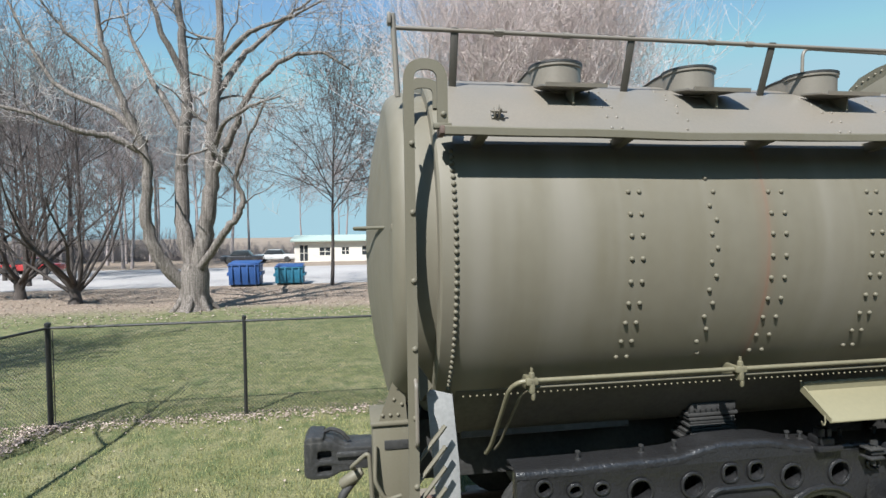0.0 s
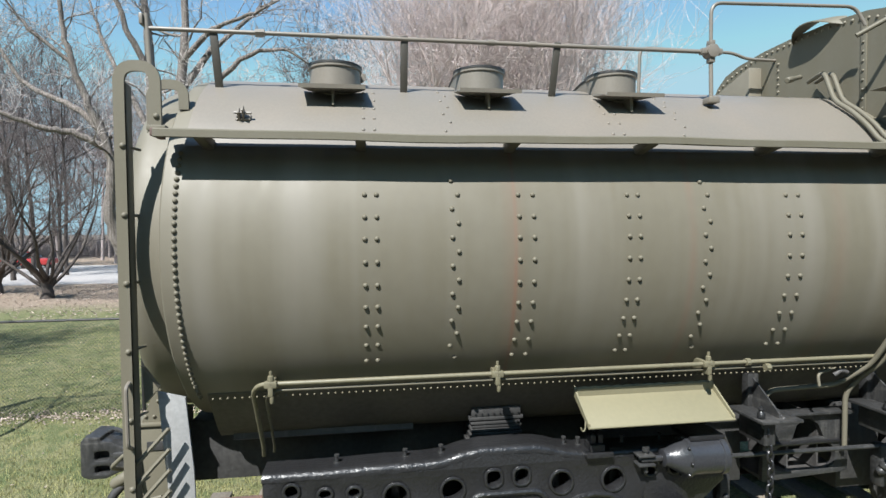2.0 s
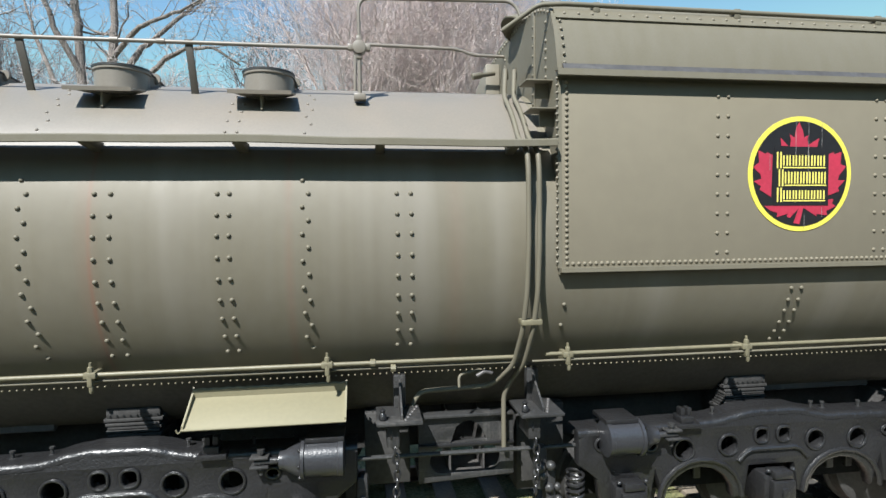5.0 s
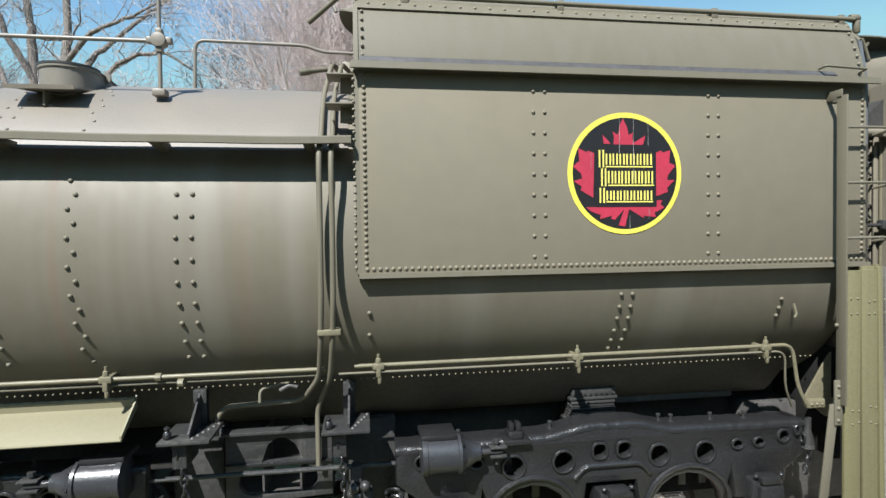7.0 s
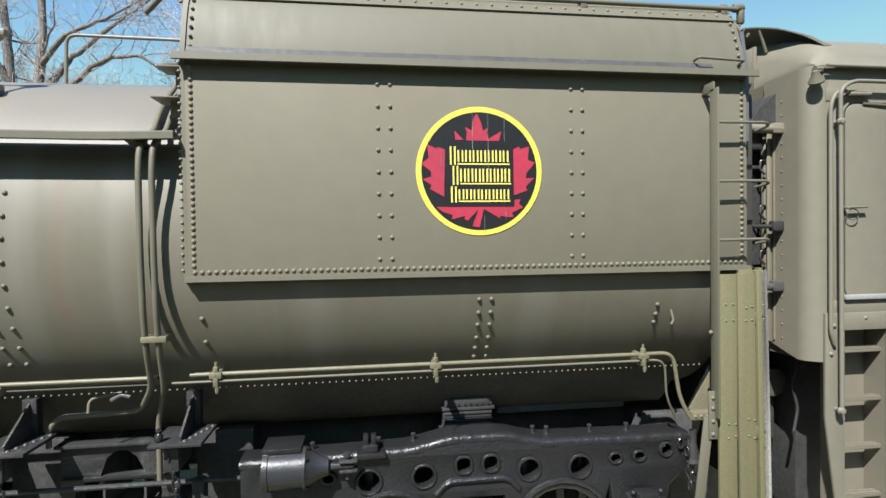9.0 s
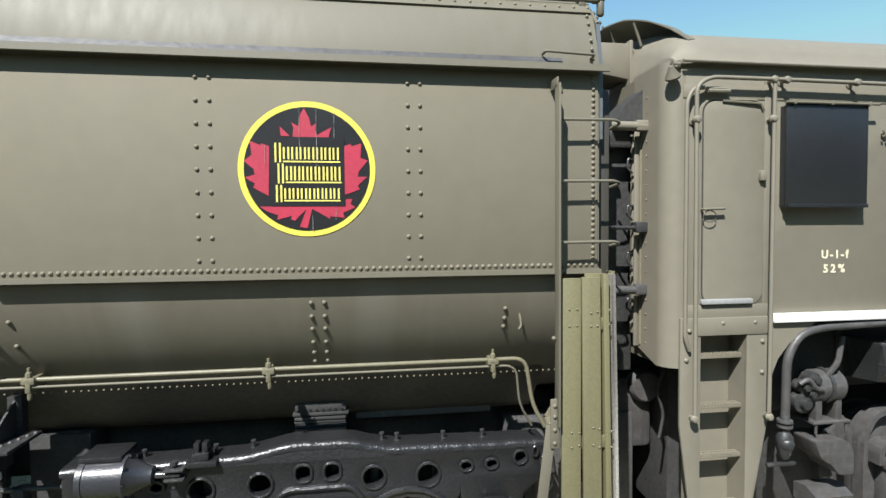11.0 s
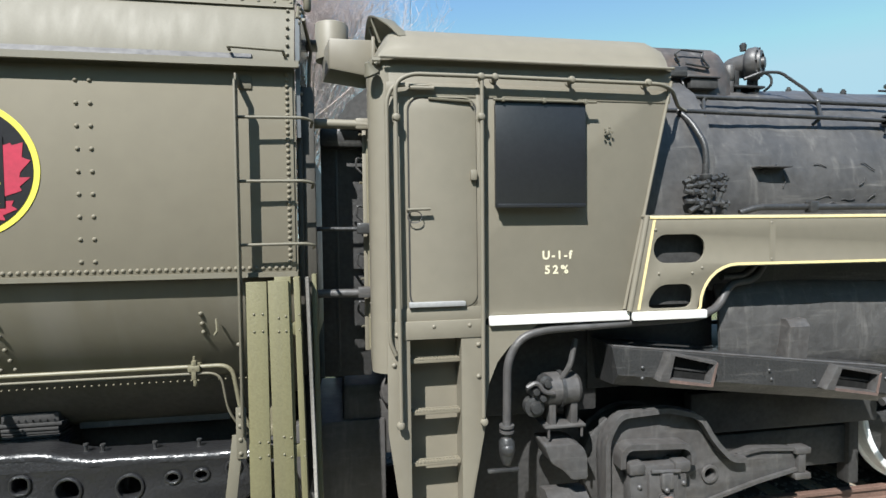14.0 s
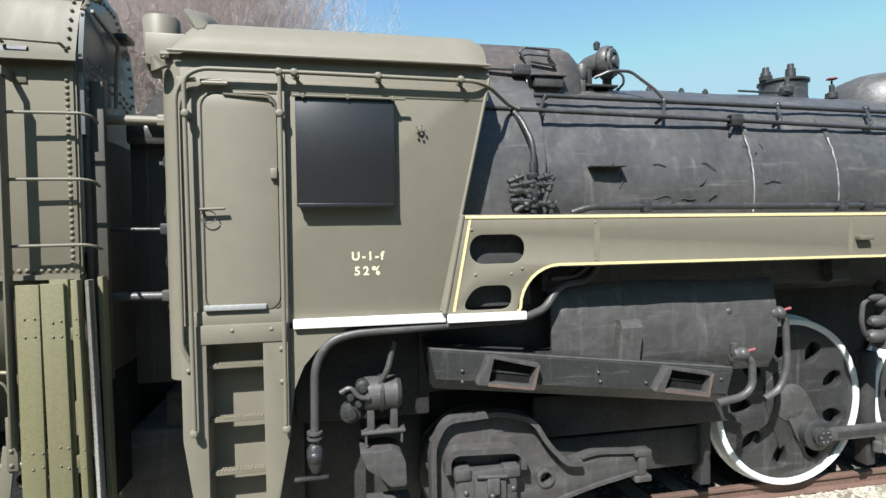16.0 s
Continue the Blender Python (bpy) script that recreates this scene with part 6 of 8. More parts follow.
def make_cab_pipes():
    hr = part("cab_handrail", pipe([(11.815, -1.53, 1.50), (11.815, -1.575, 1.53), (11.825, -1.575, 4.14)], 0.016, 0.02), OLIVE_CAB, loco, "tall olive pipe handrail beside the cab door")
    for z in (3.86, 1.50):
        part("ball_mount", ball_mount(11.82, -1.572, z, 0.034, 0.07), OLIVE_CAB, hr)
    part("long_pipe", pipe([(11.175, -1.575, 1.52), (11.165, -1.575, 4.10), (11.28, -1.575, 4.165), (12.0, -1.575, 4.165), (13.32, -1.575, 4.155), (13.46, -1.5, 4.13), (13.75, -1.15, 4.06), (14.1, -1.02, 4.03)], 0.0165, 0.14), OLIVE_CAB, hr)
    part("outer_pipe", pipe([(11.145, -1.54, 2.05), (11.10, -1.55, 2.15), (11.10, -1.55, 3.98), (11.15, -1.55, 4.08), (11.24, -1.55, 4.09)], 0.0165, 0.09), OLIVE_CAB, hr)
    for x in (11.82, 11.93, 12.55, 13.2):
        part("ball_mount", ball_mount(x, -1.575, 4.163, 0.032, 0.075), OLIVE_CAB, hr)
    for z in (3.84, 1.52):
        part("ball_mount", ball_mount(11.17, -1.575, z, 0.034, 0.07), OLIVE_CAB, hr)
    part("upper_hinge_pipe", pipe([(11.27, -1.53, 4.085), (11.42, -1.54, 4.09), (11.45, -1.54, 4.07)], 0.018, 0.02, 8), OLIVE_CAB, hr)


def make_cab_steps():
    outline = [(11.08, 2.30), (11.08, 1.45), (11.20, 0.55), (11.68, 0.55), (11.845, 1.45), (11.845, 2.30)]
    # side wall with the recess cut through
    hole = rounded(11.255, 11.655, 0.62, 2.22, 0.05)
    st = part("step_plate", plate([outline, hole], CY - 0.02, 0.024, 0.003), OLIVE_CAB, loco, "olive tapering step plate below the cab door", 30)
    part("step_back", box(11.25, 11.66, -1.30, -1.285, 0.6, 2.24), OLIVE_CAB, st)
    part("step_cheek", box(11.655, 11.665, -1.50, -1.29, 0.6, 2.24), OLIVE_CAB, st)
    part("step_cheek", box(11.245, 11.255, -1.50, -1.29, 0.6, 2.24), OLIVE_CAB, st)
    for z in (2.0, 1.592, 1.185, 0.78):
        bm = box(11.258, 11.652, -1.465, -1.385, z - 0.04, z - 0.008, 0.004)
        for k in range(14):
            for s in range(2):
                add_box(bm, 11.270 + k * 0.027, 11.286 + k * 0.027, -1.468 + s * 0.04, -1.448 + s * 0.04, z - 0.014, z + 0.0)
        part("tread", bm, PANEL_OLIVE, st, "", 30)
    rv = rivet_mesh(0.018, OLIVE_CAB)
    for x, z in ((11.155, 2.20), (11.44, 2.255), (11.72, 2.255), (11.135, 2.08), (11.13, 1.97), (11.79, 2.1), (11.79, 1.85)):
        piece("bolt", rv, st, (x, CY - 0.022, z), FACE_TURN)
    part("lap_strip", box(11.19, 11.85, CY - 0.028, CY - 0.019, 2.16, 2.298, 0.002), OLIVE_CAB, st)
    # skirt with the concave cut behind the steps
    sk = [(11.845, 2.245), (12.30, 2.245), (12.18, 2.16), (12.05, 2.07), (11.95, 1.95), (11.88, 1.78), (11.85, 1.55)]
    part("cab_skirt", plate([sk], CY - 0.004, 0.02), OLIVE_CAB, st)


make_cab()
make_lettering()
make_cab_pipes()
make_cab_steps()


def make_gap_fittings():
    """What stands behind the cab, between it and the tender."""
    bm = bmesh.new()
    add_box(bm, 10.58, 11.06, -0.75, -0.30, 4.36, 4.69, 0.015)
    for v in bm.verts:
        if v.co.z < 4.45 and v.co.x < 10.8:
            v.co.z += 0.06
        if v.co.x < 10.7 and v.co.y < -0.6:
            v.co.x += 0.08
    duct = part("rear_duct", bm, OLIVE_CAB, loco, "boxy olive duct on the cab's rear")
    part("duct_lip", box(11.03, 11.06, -0.78, -0.28, 4.30, 4.71, 0.005), OLIVE_CAB, duct)
    part("vent_drum", lathe([(0.155, 4.62), (0.157, 4.95), (0.15, 4.96), (0.135, 4.94), (0, 4.93)], at(10.675, -0.30, 0.0), 24), OLIVE_CAB, loco, "short open vent drum")
    part("cab_back_wall", box(11.0, 11.04, -1.40, 1.40, 1.9, 4.3), OLIVE, loco)
    # plate coloured dark to stand in for the gap's shade
    dia = part("diaphragm", box(10.58, 10.98, -0.92, -0.88, 1.75, 3.82, 0.006), SOOT_SHADE, loco, "diaphragm plate between cab and tender, coloured dark for the gap's shade")
    part("diaphragm_post", box(10.70, 10.72, -0.935, -0.92, 1.8, 3.7, 0.003), BLACK, dia)
    part("diaphragm_top", box(10.58, 11.0, -1.02, -0.85, 3.70, 3.86, 0.03), BLACK, dia)
    for z, r, m in ((3.86, 0.038, OLIVE_CAB), (2.50, 0.035, GREY_IRON), (3.02, 0.018, BLACK)):
        rod = part("buffer_rod", pipe([(10.45, -1.18, z), (10.97, -1.18, z - 0.005)], r, 0, 12), m, loco)
        part("rod_end", box(10.87, 11.0, -1.215, -1.145, z - 0.045, z + 0.045, 0.015), m, rod)
    # gangway cover
    bm = bmesh.new()
    vs = [bm.verts.new(p) for p in ((10.82, -1.12, 4.05), (11.0, -1.12, 4.2), (11.0, -1.12, 3.9), (10.72, -1.12, 3.9))]
    bm.faces.new(vs)
    r = bmesh.ops.extrude_face_region(bm, geom=bm.faces[:])
    bmesh.ops.translate(bm, vec=(0, 0.3, 0), verts=[v for v in r["geom"] if isinstance(v, bmesh.types.BMVert)])
    bmesh.ops.recalc_face_normals(bm, faces=bm.faces)
    part("gangway_cover", bm, SOOT_SHADE, loco)
    # enlarged dark box fills the low gap as painted shade
    part("drawbar_box", box(11.35, 11.9, -0.9, 0.9, 0.35, 2.2, 0.02), SOOT_SHADE, loco)
    part("draft_gear", box(10.72, 11.3, -0.72, 0.72, 0.95, 1.62, 0.05), GREY_IRON, loco)
    part("draft_drum", lathe([(0, -0.04), (0.13, -0.03), (0.15, 0.0), (0.15, 0.1)], at(11.2, -0.78, 1.55) @ TO_VIEW @ pose(0, 0, 0, 180, 0, 0), 20), GREY_IRON, loco)
    part("ash_pipe", pipe([(11.22, -1.12, 1.95), (11.12, -1.12, 1.62), (11.18, -1.12, 1.40), (11.14, -1.12, 1.2)], 0.014, 0.05), SOOT_SHADE, loco)


make_gap_fittings()


def make_running_board():
    Y = -1.57
    c = []
    for k in range(9):
        a = radians(180 - 90 * k / 8)
        c.append((14.02 + 0.36 * math.cos(a) - 0.0, 2.325 + 0.34 * math.sin(a)))
    outline = [(13.05, 2.31), (13.645, 2.31)] + c[1:] + [(19.5, 2.665), (19.5, 3.10), (13.20, 3.10)]
    h1 = rounded(13.255, 13.715, 2.705, 2.94, 0.11)
    h2 = round_corners([(13.175, 2.335), (13.60, 2.335), (13.605, 2.53), (13.29, 2.53)], 0.10)
    rb = part("running_board", plate([outline, h1, h2], Y, 0.02, 0.003), OLIVE_CAB, loco, "olive running board skirt lined in cream", 30)
    part("board_top", box(13.18, 19.5, Y + 0.001, -0.95, 3.08, 3.10, 0.003), OLIVE_CAB, rb)
    part("line_top", box(13.22, 19.5, Y - 0.006, Y - 0.0005, 3.068, 3.092, 0.002), CREAM, rb, "cream lining")
    inner = [(13.672, 2.315)] + [(14.02 + 0.335 * math.cos(radians(180 - 90 * k / 8)), 2.34 + 0.335 * math.sin(radians(180 - 90 * k / 8))) for k in range(9)] + [(19.5, 2.676)]
    lo = [(p[0] - 0.028 if i == 0 else 14.02 + 0.357 * math.cos(radians(180 - 90 * (i - 1) / 8)) if 0 < i < 10 else p[0], p[1] if i == 0 else 2.34 + 0.357 * math.sin(radians(180 - 90 * (i - 1) / 8)) if 0 < i < 10 else 2.697) for i, p in enumerate(inner)]
    part("line_bottom", plate([inner + lo[::-1]], Y - 0.006, 0.005), CREAM, rb)
    part("line_slant", plate([[(13.108, 2.33), (13.130, 2.33), (13.270, 3.06), (13.248, 3.06)]], Y - 0.006, 0.005), CREAM, rb)
    part("slant_edge", pipe([(13.045, Y + 0.01, 2.32), (13.20, Y + 0.01, 3.09)], 0.024, 0, 10), OLIVE_CAB, rb)
    part("white_strip", box(13.065, 13.72, Y - 0.03, Y + 0.02, 2.245, 2.312, 0.008), WHITE, rb, "white lower strip")
    for x in (14.35, 16.9):
        part("joint_strip", box(x - 0.025, x + 0.025, Y - 0.004, Y + 0.002, 2.69, 3.06), OLIVE_CAB, rb)
    part("bracket_stub", box(16.95, 17.10, Y - 0.06, Y, 2.84, 2.88, 0.006), OLIVE, rb)
    part("back_sheet", box(13.1, 13.8, -1.46, -1.45, 2.35, 3.08), SOOT_SHADE, rb)
    rv = rivet_mesh(0.012, OLIVE_CAB)
    for x, z in ((13.27, 2.98), (13.69, 2.66), (13.3, 2.62), (13.6, 2.62), (14.34, 2.72), (14.34, 3.03)):
        piece("bolt", rv, rb, (x, Y, z), FACE_TURN)


make_running_board()

BZ, BR = 3.31, 1.22


def on_boiler(a, x, off=0.0):
    return Vector((x, -(BR + off) * math.cos(radians(a)), BZ + (BR + off) * math.sin(radians(a))))


def make_boiler():
    n, seg = 230, 150
    bm = bmesh.new()
    rows = []
    for i in range(n + 1):
        x = 13.0 + 7.0 * i / n
        ringv = []
        for j in range(seg):
            a = 2 * math.pi * j / seg
            r = BR + 0.016 * noise.noise(Vector((x * 1.3, math.cos(a) * 2, math.sin(a) * 2))) + 0.010 * noise.noise(Vector((x * 4, math.cos(a) * 6, math.sin(a) * 6)))
            fold = noise.noise(Vector((x * 3.1 + 9, math.cos(a) * 3.5, math.sin(a) * 4.0)))
            r += 0.016 * max(0.0, 1 - abs(fold) * 7) * max(0.0, noise.noise(Vector((x * 0.9, a, 4))) + 0.25)
            ringv.append(bm.verts.new((x, -r * math.cos(a), BZ + r * math.sin(a))))
        rows.append(ringv)
    for a, b in zip(rows, rows[1:]):
        for j in range(seg):
            bm.faces.new((a[j], b[j], b[(j + 1) % seg], a[(j + 1) % seg]))
    bm.faces.new(rows[0])
    bm.faces.new(list(reversed(rows[-1])))
    bmesh.ops.recalc_face_normals(bm, faces=bm.faces)
    bo = part("boiler", bm, BOILER_BLACK, loco, "dented black boiler jacket", 60)
    for x in (16.19, 17.16, 19.0):
        band = bmesh.new()
        rr = []
        for j in range(40):
            a = 40 - 90 * j / 39
            rr.append([band.verts.new(on_boiler(a, x + d, o)) for d, o in ((-0.035, 0.004), (-0.03, 0.017), (0.03, 0.017), (0.035, 0.004))])
        for u, v in zip(rr, rr[1:]):
            for j in range(3):
                band.faces.new((u[j], u[j + 1], v[j + 1], v[j]))
        bmesh.ops.recalc_face_normals(band, faces=band.faces)
        part("jacket_band", band, BOILER_BLACK, bo, "", 60)
        part("band_edge", pipe([on_boiler(a, x - 0.028 + 0.006 * math.sin(a), 0.017) for a in range(-9, 29, 3)], 0.0075, 0, 6), CHALK, bo, "scraped pale band edge")
    # folded flaps and dents of the torn jacket
    rr = random.Random(7)
    creases = [(rr.uniform(14.3, 17.9), rr.uniform(-8, 24), rr.uniform(0.05, 0.16), rr.choice((2, 30, -30, 60, 85)) + rr.uniform(-12, 12)) for _ in range(16)]
    for x, a, w, t in (*creases, (15.22, -5, 0.22, 2), (15.62, 5, 0.09, 40), (15.70, 12, 0.12, -25), (14.80, -6, 0.09, -25), (15.72, -2, 0.07, 35), (15.18, 12, 0.10, -10)):
        m = Matrix.Translation(on_boiler(a, x, 0.006)) @ out_tank(a).to_track_quat("Z", "Y").to_matrix().to_4x4() @ pose(0, 0, 0, 0, 0, t)
        f = bmesh.new()
        add_box(f, -w * 0.6, w * 0.6, -0.003, 0.005, -0.004, 0.005, 0.002, m)
        bmesh.ops.subdivide_edges(f, edges=[e for e in f.edges if e.calc_length() > w * 0.5], cuts=4)
        for v in f.verts:
            v.co.z += 0.012 * math.sin(v.co.x * 37 + a)
            v.co.x += 0.010 * math.sin(v.co.z * 55 + x)
        part("jacket_flap", f, BOILER_BLACK, bo)
    f = bmesh.new()
    add_box(f, 14.45, 14.78, -1.31, -1.18, 3.53, 3.545, 0.003)
    part("small_shelf", f, BOILER_BLACK, bo)
    # firebox end, wider, by the cab
    sec = [(-1.30, 3.08), (-1.28, 3.6), (-1.18, 3.95), (-0.98, 4.25), (-0.7, 4.45), (-0.35, 4.58), (0, 4.62)]
    sec = sec + [(-y, z) for y, z in reversed(sec[:-1])]
    part("firebox_wrapper", sweep_x(sec, 13.0, 14.02, closed=True), BOILER_BLACK, bo, "", 40)
    # pipe along the foot of the jacket
    fp = part("foot_pipe", pipe([(14.25, -1.30, 3.12), (14.4, -1.33, 3.17), (19.4, -1.33, 3.17)], 0.03, 0.08, 10), BLACK, bo)
    for x in (14.95, 17.05, 17.35):
        part("pipe_clip", box(x - 0.04, x + 0.04, -1.38, -1.30, 3.12, 3.22, 0.01), BLACK, fp)
    # handrails with stanchions
    up = part("boiler_handrail", pipe([(13.95, -0.93, 4.235), (19.5, -0.90, 4.19)], 0.023, 0, 10), BLACK, loco, "black boiler handrail pipes on stanchions")
    part("lower_rail", pipe([(13.5, -1.12, 4.06), (16.05, -1.09, 4.02), (19.5, -1.06, 3.955)], 0.021, 0, 10), BLACK, up)
    for x in (14.1, 15.35, 16.65, 17.75):
        part("stanchion", pipe([(x + 0.06, -0.92, 4.225), (x - 0.06, -1.09, 4.04), (x - 0.12, -1.05, 3.97)], 0.017, 0.02, 8), BLACK, up)
        bm = bmesh.new()
        bmesh.ops.create_icosphere(bm, subdivisions=2, radius=0.036, matrix=at(x + 0.06, -0.92, 4.225))
        part("ball_mount", bm, BLACK, up)
    bm = box(16.0, 16.13, -1.14, -1.05, 3.96, 4.08, 0.02)
    lathe_into(bm, [(0.04, -0.07), (0.045, 0), (0.04, 0.07)], at(16.07, -1.1, 4.02) @ ALONG_X, 10)
    part("rail_joint", bm, BLACK, up)
    part("drop_link", pipe([(16.05, -1.1, 4.0), (15.98, -1.12, 3.88)], 0.014, 0, 6), BLACK, up)


make_boiler()


def make_boiler_top():
    # turret housing
    sec = [(-0.72, 4.28), (-0.70, 4.66), (-0.62, 4.79), (-0.45, 4.85), (0.45, 4.85), (0.62, 4.79), (0.70, 4.66), (0.72, 4.28)]
    bm = sweep_x(sec, 13.40, 14.66, closed=True, cuts=12)
    for v in bm.verts:
        e = max(0.0, (v.co.x - 14.42) / 0.24)
        if v.co.z > 4.5:
            v.co.z -= 0.12 * e * e
        v.co.y *= 1 - 0.10 * e * e
    tu = part("turret_housing", bm, RUSTY_BLACK, loco, "black rounded turret housing behind the cab", 50)
    part("housing_vent", box(14.12, 14.42, -0.78, -0.70, 4.36, 4.46, 0.01), SOOT_SHADE, tu)
    part("vent_lip", box(14.10, 14.44, -0.80, -0.71, 4.46, 4.475, 0.004), BLACK, tu)
    part("housing_grab", pipe([(14.04, -0.72, 4.625), (13.98, -0.73, 4.70), (14.05, -0.72, 4.745), (14.30, -0.72, 4.73), (14.27, -0.73, 4.68), (14.36, -0.73, 4.575), (14.10, -0.73, 4.61)], 0.011, 0.02, 6), BLACK, tu, "bent black grab iron")
    part("housing_pipe", pipe([(13.6, -0.73, 4.52), (14.02, -0.75, 4.52), (14.05, -0.76, 4.40), (14.0, -0.9, 4.25)], 0.012, 0.03, 6), BLACK, tu)
    part("housing_box", box(13.9, 14.08, -0.80, -0.72, 4.46, 4.56, 0.015), BLACK, tu)
    # turbo generator
    turn = at(14.97, -0.52, 4.69) @ pose(0, 0, 0, 0, 0, -52) @ ALONG_X
    g = lathe([(0.0, -0.25), (0.05, -0.25), (0.075, -0.235), (0.10, -0.19), (0.115, -0.12), (0.125, -0.03), (0.16, -0.01), (0.17, 0.01), (0.17, 0.07), (0.16, 0.09), (0.135, 0.10), (0.13, 0.125), (0.095, 0.13), (0.09, 0.115), (0.06, 0.115), (0.055, 0.15), (0.03, 0.155), (0, 0.155)], turn, 28)
    gen = part("generator", g, GREY_IRON, loco, "black turbo generator on the boiler")
    bm = box(14.74, 15.10, -0.60, -0.40, 4.435, 4.46, 0.006)
    for fx in (14.78, 15.00):
        add_box(bm, fx, fx + 0.06, -0.57, -0.43, 4.30, 4.44, 0.008)
        add_box(bm, fx - 0.01, fx + 0.05, -0.56, -0.46, 4.45, 4.62, 0.008)
    part("generator_foot", bm, BLACK, gen)
    bm = lathe([(0, -0.10), (0.045, -0.095), (0.06, -0.07), (0.06, 0.05), (0.045, 0.07), (0, 0.07)], at(14.72, -0.54, 4.60), 14)
    add_box(bm, 14.69, 14.75, -0.58, -0.50, 4.33, 4.53, 0.01)
    part("governor_case", bm, GREY_IRON, gen)
    for k in range(8):
        a = 2 * math.pi * k / 8
        part("casing_bolt", lathe([(0.012, 0), (0.012, 0.018)], turn @ at(0.15 * math.cos(a), 0.15 * math.sin(a), 0.088), 6), BLACK, gen)
    part("generator_cap", lathe([(0.03, 0), (0.035, 0.06), (0.02, 0.08), (0, 0.085)], at(14.90, -0.52, 4.835), 10), BLACK, gen)
    part("generator_pipe", pipe([(14.80, -0.66, 4.50), (14.95, -0.72, 4.56), (15.15, -0.74, 4.56), (15.35, -0.85, 4.36), (15.42, -0.9, 4.25)], 0.016, 0.05, 8), BLACK, gen)
    part("generator_pipe", pipe([(15.06, -0.60, 4.60), (15.13, -0.64, 4.55), (15.14, -0.64, 4.46), (15.08, -0.60, 4.40)], 0.013, 0.04, 8), BLACK, gen)
    # safety valve turret
    sv = part("valve_turret", lathe([(0.34, 4.42), (0.29, 4.47), (0.26, 4.52), (0.255, 4.70), (0.28, 4.71), (0.28, 4.735), (0.2, 4.75), (0, 4.76)], at(17.60, -0.05, 0.0), 28), BLACK, loco, "black safety valve turret")
    for dx, h in ((-0.14, 0.16), (0.08, 0.22)):
        part("pop_valve", lathe([(0.07, 0), (0.075, 0.05), (0.06, 0.06), (0.055, h - 0.06), (0.04, h - 0.05), (0.035, h), (0, h + 0.01)], at(17.58 + dx * 1.6, -0.05, 4.74), 14), BLACK, sv)
    part("whistle_valve", lathe([(0.06, 4.42), (0.05, 4.5), (0.07, 4.52), (0.07, 4.6), (0.03, 4.63), (0.03, 4.7)], at(17.42, -0.3, 0), 12), BLACK, sv)
    part("whistle_pipe", pipe([(17.25, -0.38, 4.50), (17.4, -0.34, 4.53), (17.5, -0.25, 4.62), (17.6, -0.2, 4.66)], 0.03, 0.05, 8), BLACK, sv)
    part("whistle_nut", lathe([(0.045, -0.05), (0.045, 0.05)], at(17.33, -0.36, 4.53) @ ALONG_X, 6), BLACK, sv)
    part("whistle_rod", pipe([(16.6, -0.5, 4.48), (17.2, -0.42, 4.50)], 0.012, 0, 6), BLACK, sv)
    vv = part("top_valve", lathe([(0.05, 4.42), (0.04, 4.50), (0.07, 4.52), (0.07, 4.58), (0.03, 4.60), (0.03, 4.68), (0.012, 4.69), (0.012, 4.76), (0, 4.76)], at(18.15, -0.2, 0), 12), BLACK, loco, "small valve with a red hand wheel")
    part("hand_wheel", lathe([(0.03, 0), (0.055, 0), (0.06, 0.008), (0.055, 0.016), (0.03, 0.016)], at(18.15, -0.2, 4.75), 14), RED_HANDLE, vv)
    part("steam_dome", lathe([(0.62, 4.35), (0.60, 4.5), (0.55, 4.68), (0.45, 4.79), (0.28, 4.86), (0, 4.88)], at(19.05, 0, 0), 36), BOILER_BLACK, loco, "black rounded steam dome")
    # wash-out plugs along the crown
    for x in (15.6, 16.0, 16.3):
        part("plug", lathe([(0.03, 0), (0.03, 0.03), (0.018, 0.035), (0.018, 0.05)], at(x, -0.35, 4.475), 8), BLACK, loco)
    # lagged fittings between cab and jacket
    fit = part("injector_valve", lathe([(0.035, 3.12), (0.035, 3.16), (0.055, 3.165), (0.055, 3.19), (0.04, 3.20), (0.06, 3.26), (0.062, 3.34), (0.04, 3.40), (0.055, 3.42), (0.055, 3.45), (0.03, 3.46), (0.03, 3.55)], at(13.87, -1.36, 0), 16), BLACK, loco, "cluster of black boiler check valves")
    for x, z, a, ln in ((13.88, 3.22, 90, 0.16), (13.9, 3.36, 80, 0.2), (13.95, 3.30, 100, 0.18), (14.12, 3.20, 90, 0.14), (14.1, 3.42, 75, 0.12), (13.92, 3.18, 60, 0.18), (13.86, 3.30, 95, 0.14), (14.14, 3.30, 20, 0.22), (14.17, 3.16, 0, 0.10), (13.97, 3.24, 15, 0.2), (14.08, 3.36, 90, 0.16), (13.84, 3.40, 70, 0.12)):
        bm = lathe([(0.022, -ln / 2), (0.022, 0), (0.036, 0.005), (0.036, 0.03), (0.02, 0.035), (0.02, ln / 2), (0.03, ln / 2), (0.03, ln / 2 + 0.02)], at(x - 0.15, -1.40, z) @ pose(0, 0, 0, 0, a, 0), 8)
        part("valve_stem", bm, BLACK, fit)
    part("feed_pipe", pipe([(13.88, -1.36, 3.5), (13.88, -1.34, 3.72), (13.82, -1.22, 3.94), (13.76, -1.12, 4.05)], 0.026, 0.08, 12), BLACK, fit)


make_boiler_top()


